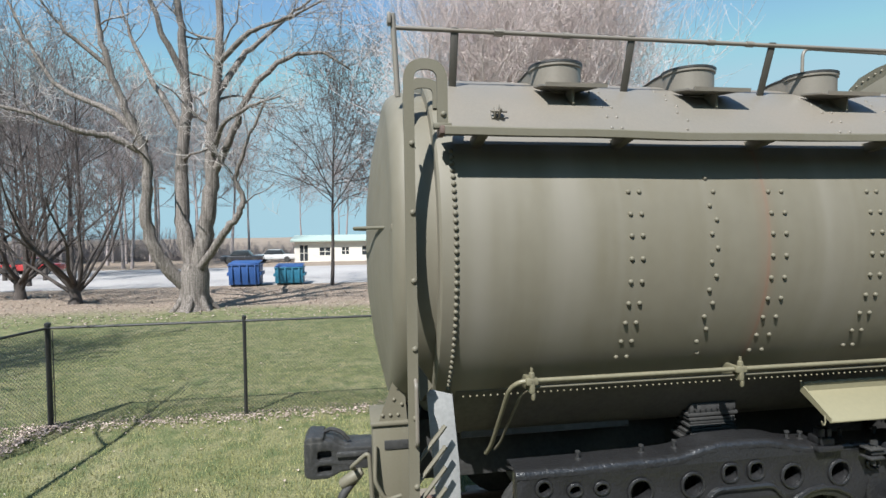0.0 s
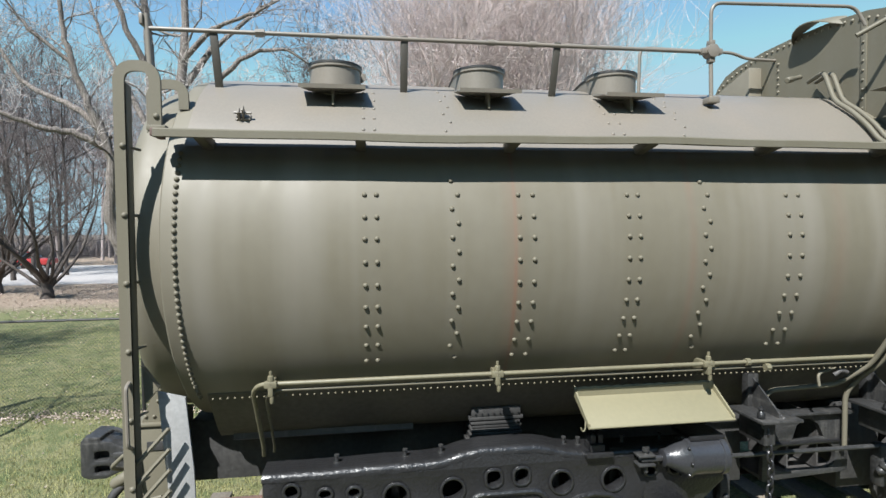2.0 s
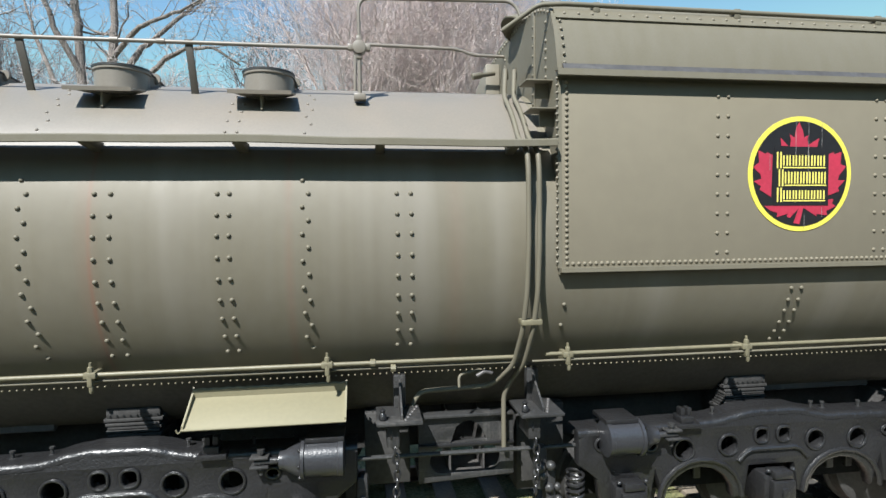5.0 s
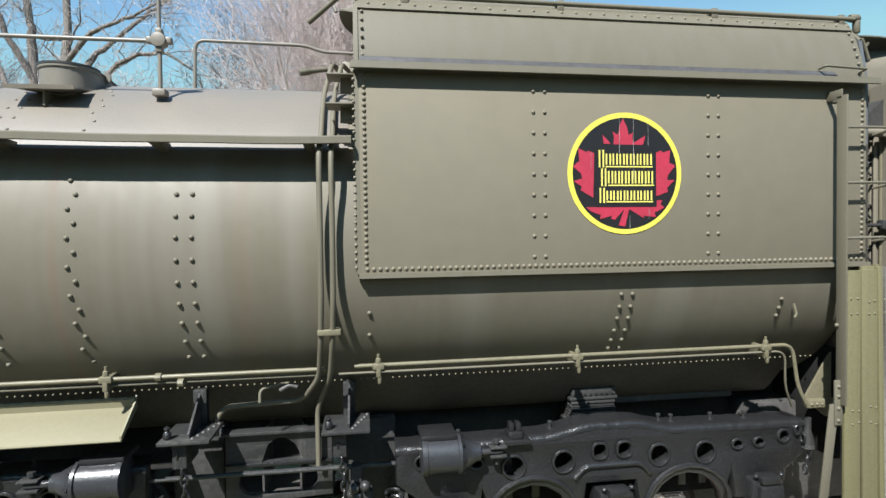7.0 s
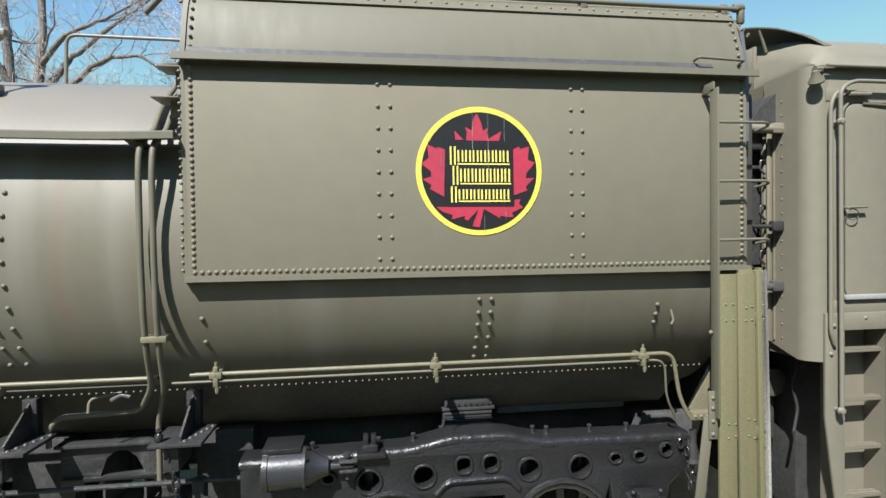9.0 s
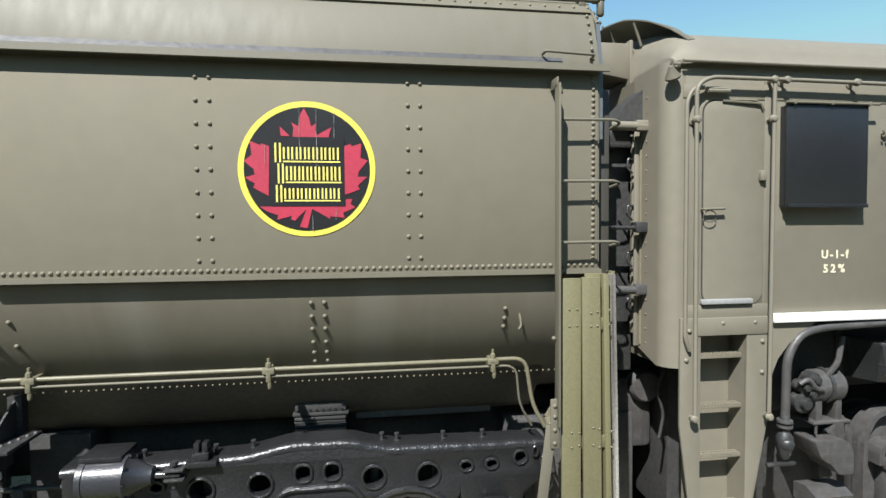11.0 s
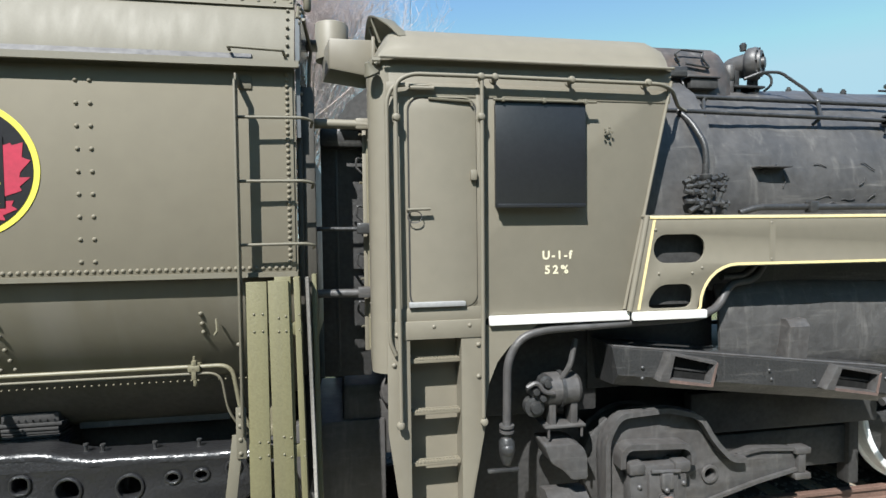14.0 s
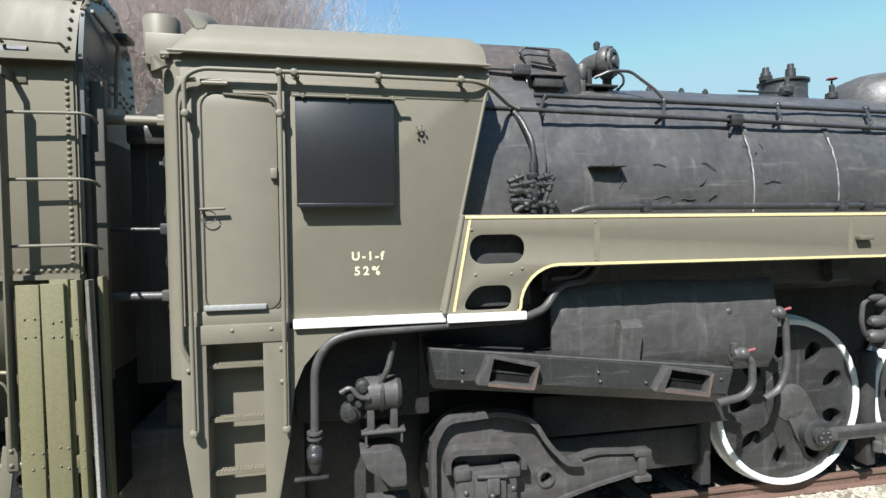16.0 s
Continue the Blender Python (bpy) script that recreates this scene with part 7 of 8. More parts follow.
def make_under_cab():
    # large bent pipe below the white strip
    bp = part("overflow_pipe", pipe([(12.02, -1.50, 1.30), (12.03, -1.50, 1.95), (12.14, -1.50, 2.14), (12.35, -1.50, 2.19), (13.7, -1.50, 2.235), (13.95, -1.42, 2.30), (14.06, -1.38, 2.44), (14.15, -1.35, 2.50), (14.4, -1.3, 2.52), (14.5, -1.3, 2.66)], 0.034, 0.10, 12), GREY_IRON, loco, "thick bent grey pipe under the cab")
    for z in (1.42, 1.38):
        part("pipe_flange", lathe([(0.06, 0), (0.06, 0.02)], at(12.02, -1.50, z), 12), GREY_IRON, bp)
    bm = lathe([(0.03, 1.12), (0.05, 1.16), (0.065, 1.24), (0.065, 1.30), (0.04, 1.34)], at(12.02, -1.50, 0), 12)
    bmesh.ops.create_icosphere(bm, subdivisions=2, radius=0.062, matrix=at(12.02, -1.52, 1.25))
    part("check_valve", bm, BLACK, bp)
    part("valve_arm", box(11.86, 12.12, -1.52, -1.48, 1.06, 1.09, 0.01), BLACK, bp)
    part("thin_pipe", pipe([(14.0, -1.4, 2.56), (14.25, -1.36, 2.57), (14.38, -1.34, 2.66)], 0.028, 0.06, 10), BLACK, bp)
    # stoker engine / pump
    pm = part("stoker_engine", lathe([(0, -0.17), (0.11, -0.165), (0.14, -0.13), (0.14, 0.13), (0.11, 0.165), (0, 0.17)], at(12.55, -1.28, 1.64) @ ALONG_X, 24), GREY_IRON, loco, "grey cylindrical stoker engine under the cab")
    part("flange", lathe([(0.155, -0.015), (0.155, 0.015)], at(12.55, -1.28, 1.64) @ ALONG_X, 24), BLACK, pm)
    part("exhaust_pipe", pipe([(12.54, -1.36, 1.74), (12.60, -1.40, 1.86), (12.66, -1.38, 2.08)], 0.024, 0.05, 8), GREY_IRON, pm)
    for x, z, r in ((12.30, 1.52, 0.085), (12.30, 1.66, 0.055), (12.40, 1.72, 0.06), (12.36, 1.60, 0.05)):
        bm = lathe([(0, -0.06), (r, -0.05), (r, 0.03), (r * 0.6, 0.04), (r * 0.5, 0.08), (0, 0.085)], at(x, -1.35, z) @ TO_VIEW, 14)
        part("valve_body", bm, BLACK, pm)
    part("curl_pipe", pipe([(12.45, -1.42, 1.64), (12.36, -1.44, 1.66), (12.30, -1.43, 1.75), (12.22, -1.42, 1.70)], 0.02, 0.05, 8), GREY_IRON, pm)
    bm = box(12.38, 12.74, -1.40, -1.12, 1.335, 1.36, 0.006)
    for fx in (12.43, 12.62):
        add_box(bm, fx, fx + 0.06, -1.37, -1.2, 1.35, 1.56, 0.008)
    lathe_into(bm, [(0.012, 0), (0.012, 0.09)], at(12.71, -1.38, 1.25), 6)
    lathe_into(bm, [(0.012, 0), (0.012, 0.09)], at(12.42, -1.38, 1.25), 6)
    part("engine_foot", bm, GREY_IRON, pm)
    # curved sheet-metal chute under the engine
    prof = [(12.36, 1.215), (12.62, 1.215), (12.70, 1.18), (12.735, 1.10), (12.74, 0.905), (12.60, 0.905), (12.53, 0.99), (12.42, 1.06)]
    part("engine_hood", plate([round_corners(prof, 0.03)], -1.44, 0.30, 0.01), GREY_IRON, pm, "", 40)
    part("chute_foot", sweep_x([(-1.40, 0.70), (-1.28, 0.76), (-1.15, 0.74), (-1.15, 0.60), (-1.36, 0.58)], 12.42, 12.78, closed=True), GREY_IRON, pm)
    # cab underside, dark cradle; dark boxes stand in for the shade there
    part("firebox_corner", box(12.9, 14.15, -1.08, -0.9, 1.55, 2.5, 0.02), SOOT_SHADE, loco)
    part("cradle", box(11.9, 16.0, -0.62, 0.62, 0.95, 1.75, 0.02), SOOT_SHADE, loco)
    part("under_cab_box", box(11.85, 13.0, -1.05, 1.05, 1.35, 2.2, 0.02), SOOT_SHADE, loco)
    # added dark box that hides bright ground and paints shade under the cab
    part("ash_hopper", box(11.9, 12.95, -0.80, 0.95, 0.30, 1.36, 0.02), SOOT_SHADE, loco)


make_under_cab()


def make_firebox_side():
    """Grate side, ash pan ledge with its two air pockets."""
    bm = sweep_x([(-1.13, 2.66), (-1.20, 2.52), (-1.27, 2.40), (-1.31, 2.25), (-1.32, 2.1), (-1.32, 1.95), (-1.31, 1.85), (-1.29, 1.75), (-1.20, 1.60)], 14.05, 16.35, cuts=70)
    bmesh.ops.solidify(bm, geom=bm.faces[:], thickness=0.03)
    for v in bm.verts:
        v.co.y += 0.020 * noise.noise(Vector((v.co.x * 2, v.co.z * 3, 1))) + 0.012 * abs(noise.noise(Vector((v.co.x * 6 + v.co.z * 3, v.co.z * 5, 7))))
    fb = part("firebox_side", bm, FIREBOX_GREY, loco, "dusty grey firebox side sheet", 50)
    part("upper_jacket", box(14.0, 19.4, -1.22, -1.10, 2.42, 3.08, 0.02), BLACK, fb)
    part("frame_wall", box(16.3, 20.0, -0.66, -0.60, 1.3, 2.9), SOOT_SHADE, fb)
    post = sweep_x([(-1.40, 1.78), (-1.44, 1.80), (-1.44, 2.10), (-1.38, 2.16), (-1.24, 2.16), (-1.24, 1.78)], 14.62, 14.82, closed=True)
    for v in post.verts:
        v.co.x += 0.12 * (v.co.z - 1.80)
    part("firebox_lug", post, GREY_IRON, fb)
    bm = bmesh.new()
    rows = []
    for k in range(2):
        x, low = ((12.93, 0.05), (15.72, -0.06))[k]
        t, b = ((2.025, 1.78), (1.69, 1.46))[k]
        rows.append([bm.verts.new((x + (low if z < t - 0.1 else 0.0), y, z)) for y, z in ((-1.46, t), (-1.49, t - 0.015), (-1.49, b), (-1.40, b - 0.10), (-1.0, b - 0.14), (-1.0, t))])
    for j in range(6):
        bm.faces.new((rows[0][j], rows[1][j], rows[1][(j + 1) % 6], rows[0][(j + 1) % 6]))
    bm.faces.new(rows[0])
    bm.faces.new(list(reversed(rows[1])))
    bmesh.ops.recalc_face_normals(bm, faces=bm.faces)
    ap = part("ash_pan_ledge", bm, BLACK, loco, "sloping black ash pan ledge with two open pockets", 20)
    part("ledge_rim", pipe([(12.94, -1.47, 2.02), (15.72, -1.47, 1.693)], 0.014, 0, 6), GREY_IRON, ap)
    for o in ([(13.302, 1.732), (13.780, 1.661), (13.831, 1.869), (13.399, 1.964)], [(14.885, 1.568), (15.408, 1.485), (15.448, 1.693), (15.004, 1.771)]):
        (ax, az), (bx, bz), (cx, cz), (dx, dz) = o
        i = [(ax + 0.095, az + 0.015), (bx - 0.018, bz + 0.032), (cx - 0.026, cz - 0.026), (dx + 0.045, dz - 0.030)]
        p = part("air_pocket", plate([o, i], -1.58, 0.10, 0.003), GREY_IRON, ap, "open air pocket with rusty edges", 25)
        # near-black sheet paints the pocket's shade on the uncut ledge
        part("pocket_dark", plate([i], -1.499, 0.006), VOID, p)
        part("rusty_sill", plate([[(ax + 0.09, az - 0.014), (bx, bz - 0.004), (bx, bz + 0.018), (ax + 0.09, az + 0.012)]], -1.588, 0.075), RUST, p)
        part("rusty_cheek", plate([[(bx - 0.012, bz + 0.03), (bx + 0.006, bz), (cx + 0.004, cz - 0.01), (cx - 0.018, cz - 0.03)]], -1.586, 0.07), RUST, p)
        part("pocket_bar", plate([[(ax + 0.12, az + 0.085), (bx + 0.0, bz + 0.10), (bx, bz + 0.112), (ax + 0.125, az + 0.10)]], -1.51, 0.012), BLACK, p)
    rv = rivet_mesh(0.017, BLACK)
    for x, z in ((13.2, 1.83), (13.2, 1.74), (14.4, 1.74), (14.42, 1.66), (14.85, 1.62), (15.6, 1.60)):
        piece("bolt", rv, ap, (x, -1.492, z), FACE_TURN)
    part("rear_frame", box(14.0, 16.1, -0.98, -0.86, 1.0, 1.40, 0.02), SOOT_SHADE, loco)


make_firebox_side()


def make_trailing_truck():
    y = -1.22
    out = [(12.98, 0.5), (12.96, 1.05), (13.02, 1.22), (13.12, 1.33), (13.3, 1.38), (13.62, 1.375), (13.86, 1.33), (13.97, 1.20), (14.02, 1.05), (14.12, 0.92), (14.25, 0.87), (14.5, 0.93), (14.9, 0.90), (15.0, 0.86), (15.0, 0.70), (14.5, 0.62), (14.2, 0.54), (14.0, 0.48)]
    hole = ring(14.02, 0.74, 0.055)
    tr = part("trailing_truck", plate([round_corners(out, 0.05), hole], y, 0.12, 0.02), GREY_IRON, loco, "grey cast trailing truck frame", 40)
    # flange that follows the frame's arch and runs out along its tail
    def flange(pts, w, y0, y1):
        bm = bmesh.new()
        path = fillet([(x, 0, z) for x, z in pts], 0.09, 5)
        rows = []
        for i, p in enumerate(path):
            t = (path[min(i + 1, len(path) - 1)] - path[max(i - 1, 0)]).normalized()
            nrm = Vector((-t.z, 0, t.x))
            rows.append([bm.verts.new((p.x + nrm.x * a, yy, p.z + nrm.z * a)) for a, yy in ((-w / 2, y0), (w / 2, y0), (w / 2, y1), (-w / 2, y1))])
        for u, v in zip(rows, rows[1:]):
            for j in range(4):
                bm.faces.new((u[j], u[(j + 1) % 4], v[(j + 1) % 4], v[j]))
        bm.faces.new(rows[0])
        bm.faces.new(list(reversed(rows[-1])))
        bmesh.ops.recalc_face_normals(bm, faces=bm.faces)
        return bm
    part("arch_flange", flange([(12.985, 0.5), (12.985, 1.16), (13.10, 1.36), (13.58, 1.385), (13.88, 1.30), (14.02, 1.07), (14.20, 0.88), (14.34, 0.875)], 0.045, y - 0.09, y + 0.02), GREY_IRON, tr, "", 30)
    part("tail_flange", flange([(14.30, 0.89), (14.52, 0.935), (14.90, 0.905)], 0.03, y - 0.03, y + 0.02), GREY_IRON, tr, "", 30)
    part("foot_flange", flange([(14.0, 0.50), (14.5, 0.63), (14.92, 0.71)], 0.03, y - 0.03, y + 0.02), GREY_IRON, tr, "", 30)
    part("hole_boss", plate([ring(14.02, 0.74, 0.085), ring(14.02, 0.74, 0.055)], y - 0.02, 0.03, 0.006), GREY_IRON, tr)
    bm = box(13.17, 13.71, -1.36, -1.20, 0.36, 0.93, 0.03)
    add_box(bm, 13.15, 13.30, -1.38, -1.2, 0.86, 0.96, 0.02)
    add_box(bm, 13.58, 13.73, -1.38, -1.2, 0.85, 0.95, 0.02)
    part("journal_box", bm, GREY_IRON, tr)
    part("box_yoke", flange([(13.10, 0.92), (13.10, 1.04), (13.16, 1.10), (13.70, 1.075), (13.77, 1.02), (13.77, 0.90)], 0.05, -1.36, -1.2), GREY_IRON, tr, "", 30)
    bm = box(13.32, 13.60, -1.40, -1.35, 0.46, 0.88, 0.02)
    add_box(bm, 13.42, 13.53, -1.44, -1.39, 0.74, 0.88, 0.015)
    add_box(bm, 13.40, 13.55, -1.43, -1.39, 0.58, 0.70, 0.03)
    part("box_lid", bm, GREY_IRON, tr)
    part("lid_wear", box(13.435, 13.515, -1.445, -1.425, 0.60, 0.68, 0.006), RUST, tr, "rusty worn patch")
    part("lid_pin", pipe([(13.33, -1.41, 0.90), (13.60, -1.41, 0.885)], 0.016, 0, 8), GREY_IRON, tr)
    rv = rivet_mesh(0.022, GREY_IRON)
    for x, z in ((13.25, 0.75), (13.25, 0.5), (13.67, 0.75), (13.67, 0.5), (13.46, 0.74)):
        piece("bolt", rv, tr, (x, -1.362 if x != 13.46 else -1.44, z), FACE_TURN)
    bm = box(14.88, 15.05, -1.27, -1.15, 0.86, 0.92, 0.012)
    add_box(bm, 14.88, 15.05, -1.27, -1.15, 0.62, 0.68, 0.012)
    add_box(bm, 14.92, 15.0, -1.26, -1.16, 0.68, 0.86, 0.01)
    part("frame_shackle", bm, GREY_IRON, tr)
    part("wheel", lathe([(0.05, -0.9), (0.50, -0.89), (0.53, -0.87), (0.54, -0.76), (0.57, -0.75), (0.57, -0.72), (0.1, -0.7)], at(13.46, 0, 0.74) @ TO_VIEW @ pose(0, 0, 0, 180, 0, 0), 32), SOOT_SHADE, tr)
    part("cross_tie", box(13.6, 15.9, -0.9, -0.6, 0.55, 0.95, 0.02), SOOT_SHADE, loco)


make_trailing_truck()


def make_driver(cx, rod=True):
    cz, R = 1.10, 0.895
    def fan(n, rc, half_r, half_t, off):
        hs = []
        for k in range(n):
            c = 2 * math.pi * k / n + off
            ux, uz = math.cos(c), math.sin(c)
            hs.append([(cx + ux * (rc + half_r * math.cos(b)) - uz * half_t * math.sin(b) * (1 + 0.2 * math.cos(b)), cz + uz * (rc + half_r * math.cos(b)) + ux * half_t * math.sin(b) * (1 + 0.2 * math.cos(b))) for b in [2 * math.pi * i / 16 for i in range(16)]])
        return hs
    wh = part("driving_wheel", plate([ring(cx, cz, 0.83, n=64)] + fan(9, 0.59, 0.125, 0.085, 0.35), -0.86, 0.10, 0.018), BLACK, loco, "black disc driving wheel with a white tyre", 40)
    part("tyre", lathe([(0.825, -0.06), (0.83, 0.0), (0.842, 0.012), (0.882, 0.012), (R, 0.0), (R, -0.13), (R + 0.03, -0.135), (R + 0.03, -0.165), (0.825, -0.165), (0.825, -0.06)], at(cx, -0.87, cz) @ pose(0, 0, 0, 90, 0, 0), 72, False), TIRE_WHITE, wh, "whitewashed steel tyre", 30)
    part("back_disc", lathe([(0, -0.02), (0.86, -0.02), (0.86, 0.02), (0, 0.02)], at(cx, -0.70, cz) @ TO_VIEW, 48), SOOT_SHADE, wh)
    part("counterweight", plate([[(cx - 0.30, cz - 0.02)] + [(cx + 0.36 * math.cos(a), cz + 0.36 * math.sin(a)) for a in [radians(150 - 60 * k / 6) for k in range(7)]] + [(cx + 0.20, cz - 0.25), (cx - 0.12, cz - 0.5)]], -0.88, 0.04, 0.02), BLACK, wh)
    part("hub", lathe([(0.20, 0), (0.20, 0.02), (0.16, 0.04), (0.10, 0.05), (0, 0.05)], at(cx, -0.87, cz) @ pose(0, 0, 0, 90, 0, 0), 28), GREY_IRON, wh)
    px, pz = cx + 0.24, cz - 0.33
    part("crank_web", plate([round_corners([(cx - 0.2, cz + 0.15), (cx + 0.15, cz + 0.15), (px + 0.15, pz + 0.05), (px + 0.1, pz - 0.15), (px - 0.15, pz - 0.12)], 0.1)], -0.91, 0.05, 0.01), GREY_IRON, wh)
    part("crank_pin", lathe([(0.17, 0), (0.17, 0.08), (0.14, 0.10), (0.10, 0.10), (0.10, 0.14), (0.08, 0.15), (0.08, 0.17), (0, 0.17)], at(px, -0.91, pz) @ pose(0, 0, 0, 90, 0, 0), 24), BLACK, wh)
    rv = rivet_mesh(0.014, GREY_IRON)
    for k in range(6):
        a = math.pi * k / 3
        piece("bolt", rv, wh, (px + 0.055 * math.cos(a), -1.082, pz + 0.055 * math.sin(a)), FACE_TURN)
    return px, pz


def make_drivers():
    p1 = make_driver(16.93)
    p2 = make_driver(18.90)
    bm = box(p1[0], p2[0], -1.04, -0.97, p1[1] - 0.065, p1[1] + 0.065, 0.01)
    rod = part("coupling_rod", bm, GREY_IRON, loco, "grey steel coupling rod")
    part("rod_groove", box(p1[0] + 0.2, p2[0] - 0.2, -1.046, -1.035, p1[1] - 0.03, p1[1] + 0.03, 0.004), BLACK, rod)
    part("rod_oil_cup", lathe([(0.05, 0.06), (0.05, 0.16), (0.02, 0.18), (0, 0.18)], at(p1[0] + 0.75, -1.0, p1[1] - 0.30), 10), GREY_IRON, rod)
    part("main_frame", box(15.9, 20, -0.62, 0.62, 0.75, 1.6, 0.02), SOOT_SHADE, loco)
    # added solid on the open far side, keeps sky light from under the engine
    part("far_wall", box(10.6, 20, 1.10, 1.16, 0.22, 1.7), SOOT_SHADE, loco)
    part("far_drivers", lathe([(0.95, -0.05), (0.95, 0.05)], at(16.93, 0.8, 1.13) @ TO_VIEW, 40), SOOT_SHADE, loco)
    # brake hanger and spring rigging ahead of the wheel
    for x in (17.9, 15.86):
        part("brake_hanger", box(x - 0.06, x + 0.06, -0.95, -0.80, 0.35, 1.6, 0.02), SOOT_SHADE, loco)


make_drivers()


def make_side_fittings():
    """Injector pipes with red handles, lubricator and pumps behind the running board."""
    a = part("injector_pipe", pipe([(16.30, -1.25, 2.14), (16.50, -1.25, 2.12), (16.53, -1.25, 1.60), (16.45, -1.25, 1.38), (16.27, -1.25, 1.30)], 0.034, 0.10, 12), GREY_IRON, loco, "grey bent injector pipes with red handles")
    part("second_pipe", pipe([(15.78, -1.48, 1.80), (15.91, -1.5, 1.77), (15.92, -1.5, 1.52), (15.82, -1.5, 1.43), (15.55, -1.5, 1.39)], 0.034, 0.09, 12), GREY_IRON, a)
    for x, z, yy in ((16.38, 2.14, -1.27), (15.80, 1.82, -1.48)):
        bm = lathe([(0.05, -0.08), (0.06, -0.06), (0.06, 0.05), (0.04, 0.08)], at(x, yy, z) @ ALONG_X, 12)
        bmesh.ops.create_icosphere(bm, subdivisions=2, radius=0.065, matrix=at(x + 0.02, yy - 0.01, z))
        lathe_into(bm, [(0.03, 0), (0.03, 0.10)], at(x - 0.06, yy, z), 8)
        part("valve_body", bm, GREY_IRON, a)
        part("red_handle", pipe([(x + 0.05, yy - 0.04, z + 0.03), (x + 0.11, yy - 0.06, z + 0.05)], 0.014, 0, 8), RED_HANDLE, a, "red painted handle")
    bm = box(15.83, 16.02, -1.25, -1.12, 1.95, 2.02, 0.01)
    bmesh.ops.create_icosphere(bm, subdivisions=2, radius=0.045, matrix=at(15.84, -1.27, 2.18))
    lathe_into(bm, [(0.02, 1.7), (0.02, 2.2)], at(15.9, -1.26, 0), 8)
    part("small_bracket", bm, GREY_IRON, a)
    bm = sweep_x([(-1.30, 2.66), (-1.32, 2.45), (-1.28, 2.42), (-1.15, 2.42), (-1.15, 2.66)], 16.98, 17.18, closed=True)
    part("lubricator_box", bm, GREY_IRON, loco, "grey box hung under the running board")
    rr = random.Random(11)
    pmp = part("pump", lathe([(0.05, 1.70), (0.12, 1.72), (0.12, 1.95), (0.14, 1.96), (0.14, 2.0), (0.10, 2.02), (0.10, 2.3), (0.12, 2.32), (0.08, 2.4)], at(17.75, -1.22, 0.0), 20), GREY_IRON, loco, "grey pump with pipe unions")
    for dx, z, r in ((-0.16, 2.0, 0.06), (-0.18, 1.85, 0.07), (-0.1, 2.2, 0.06), (-0.2, 2.25, 0.05)):
        bm = lathe([(r * 0.5, -0.1), (r, -0.05), (r, 0.05), (r * 0.5, 0.1)], at(17.75 + dx, -1.26, z) @ ALONG_X, 12)
        part("union", bm, GREY_IRON, pmp)
    part("pump_pipe", pipe([(17.55, -1.26, 2.25), (17.42, -1.25, 2.2), (17.40, -1.25, 2.0), (17.45, -1.25, 1.86), (17.58, -1.25, 1.84)], 0.024, 0.06, 8), GREY_IRON, pmp)


make_side_fittings()

# ---- grounds beyond the train ----
class Wood:
    """Collects tapered limbs and writes them as one mesh."""
    def __init__(self, seed):
        self.rnd = random.Random(seed)
        self.verts, self.faces = [], []

    def limb(self, pts, radii, sides):
        base = len(self.verts)
        pts = [Vector(p) for p in pts]
        t0 = (pts[1] - pts[0]).normalized()
        n = t0.orthogonal().normalized()
        prev = t0
        for i, p in enumerate(pts):
            t = (pts[min(i + 1, len(pts) - 1)] - pts[max(i - 1, 0)]).normalized()
            n = (prev.rotation_difference(t) @ n).normalized()
            prev = t
            b = t.cross(n)
            for j in range(sides):
                a = 2 * math.pi * j / sides
                q = p + (n * math.cos(a) + b * math.sin(a)) * radii[i]
                self.verts.append((q.x, q.y, q.z))
        for i in range(len(pts) - 1):
            for j in range(sides):
                k = (j + 1) % sides
                self.faces.append((base + i * sides + j, base + i * sides + k, base + (i + 1) * sides + k, base + (i + 1) * sides + j))

    def mesh(self, name, material):
        me = bpy.data.meshes.new(name)
        me.from_pydata(self.verts, [], self.faces)
        me.polygons.foreach_set("use_smooth", [True] * len(me.polygons))
        me.materials.append(material)
        return me


def wander(rnd, p, d, length, steps, bend, lift):
    pts = [Vector(p)]
    d = Vector(d).normalized()
    for _ in range(steps):
        d = (d + Vector((rnd.uniform(-bend, bend), rnd.uniform(-bend, bend), rnd.uniform(-bend, bend) + lift))).normalized()
        pts.append(pts[-1] + d * (length / steps))
    return pts


def sprout(big, fine, pts, r0, r1, level, rnd, spec, thin=0.004):
    """Side shoots of a limb, level after level."""
    lengths, counts, bend, lift = spec
    if level >= len(lengths):
        return
    n = counts[level]
    for k in range(n):
        s = (0.25 + 0.75 * (k + rnd.random()) / n) * (len(pts) - 1)
        i = min(int(s), len(pts) - 2)
        p = pts[i].lerp(pts[i + 1], s - i)
        along = (pts[i + 1] - pts[i]).normalized()
        side = Vector((rnd.uniform(-1, 1), rnd.uniform(-1, 1), rnd.uniform(-0.5, 0.9)))
        d = along * rnd.uniform(0.3, 0.9) + side.normalized() * 0.9
        ln = lengths[level] * rnd.uniform(0.55, 1.2)
        rr = max(thin, (r0 + (r1 - r0) * s / (len(pts) - 1)) * rnd.uniform(0.4, 0.62))
        steps = 5 if level < 2 else 3
        sub = wander(rnd, p, d, ln, steps, bend, lift)
        tip = max(thin * 0.7, rr * 0.35)
        rad = [rr + (tip - rr) * j / steps for j in range(steps + 1)]
        (big if level == 0 else fine).limb(sub, rad, 6 if level == 0 else (4 if level == 1 else 3))
        sprout(big, fine, sub, rr, tip, level + 1, rnd, spec, thin)


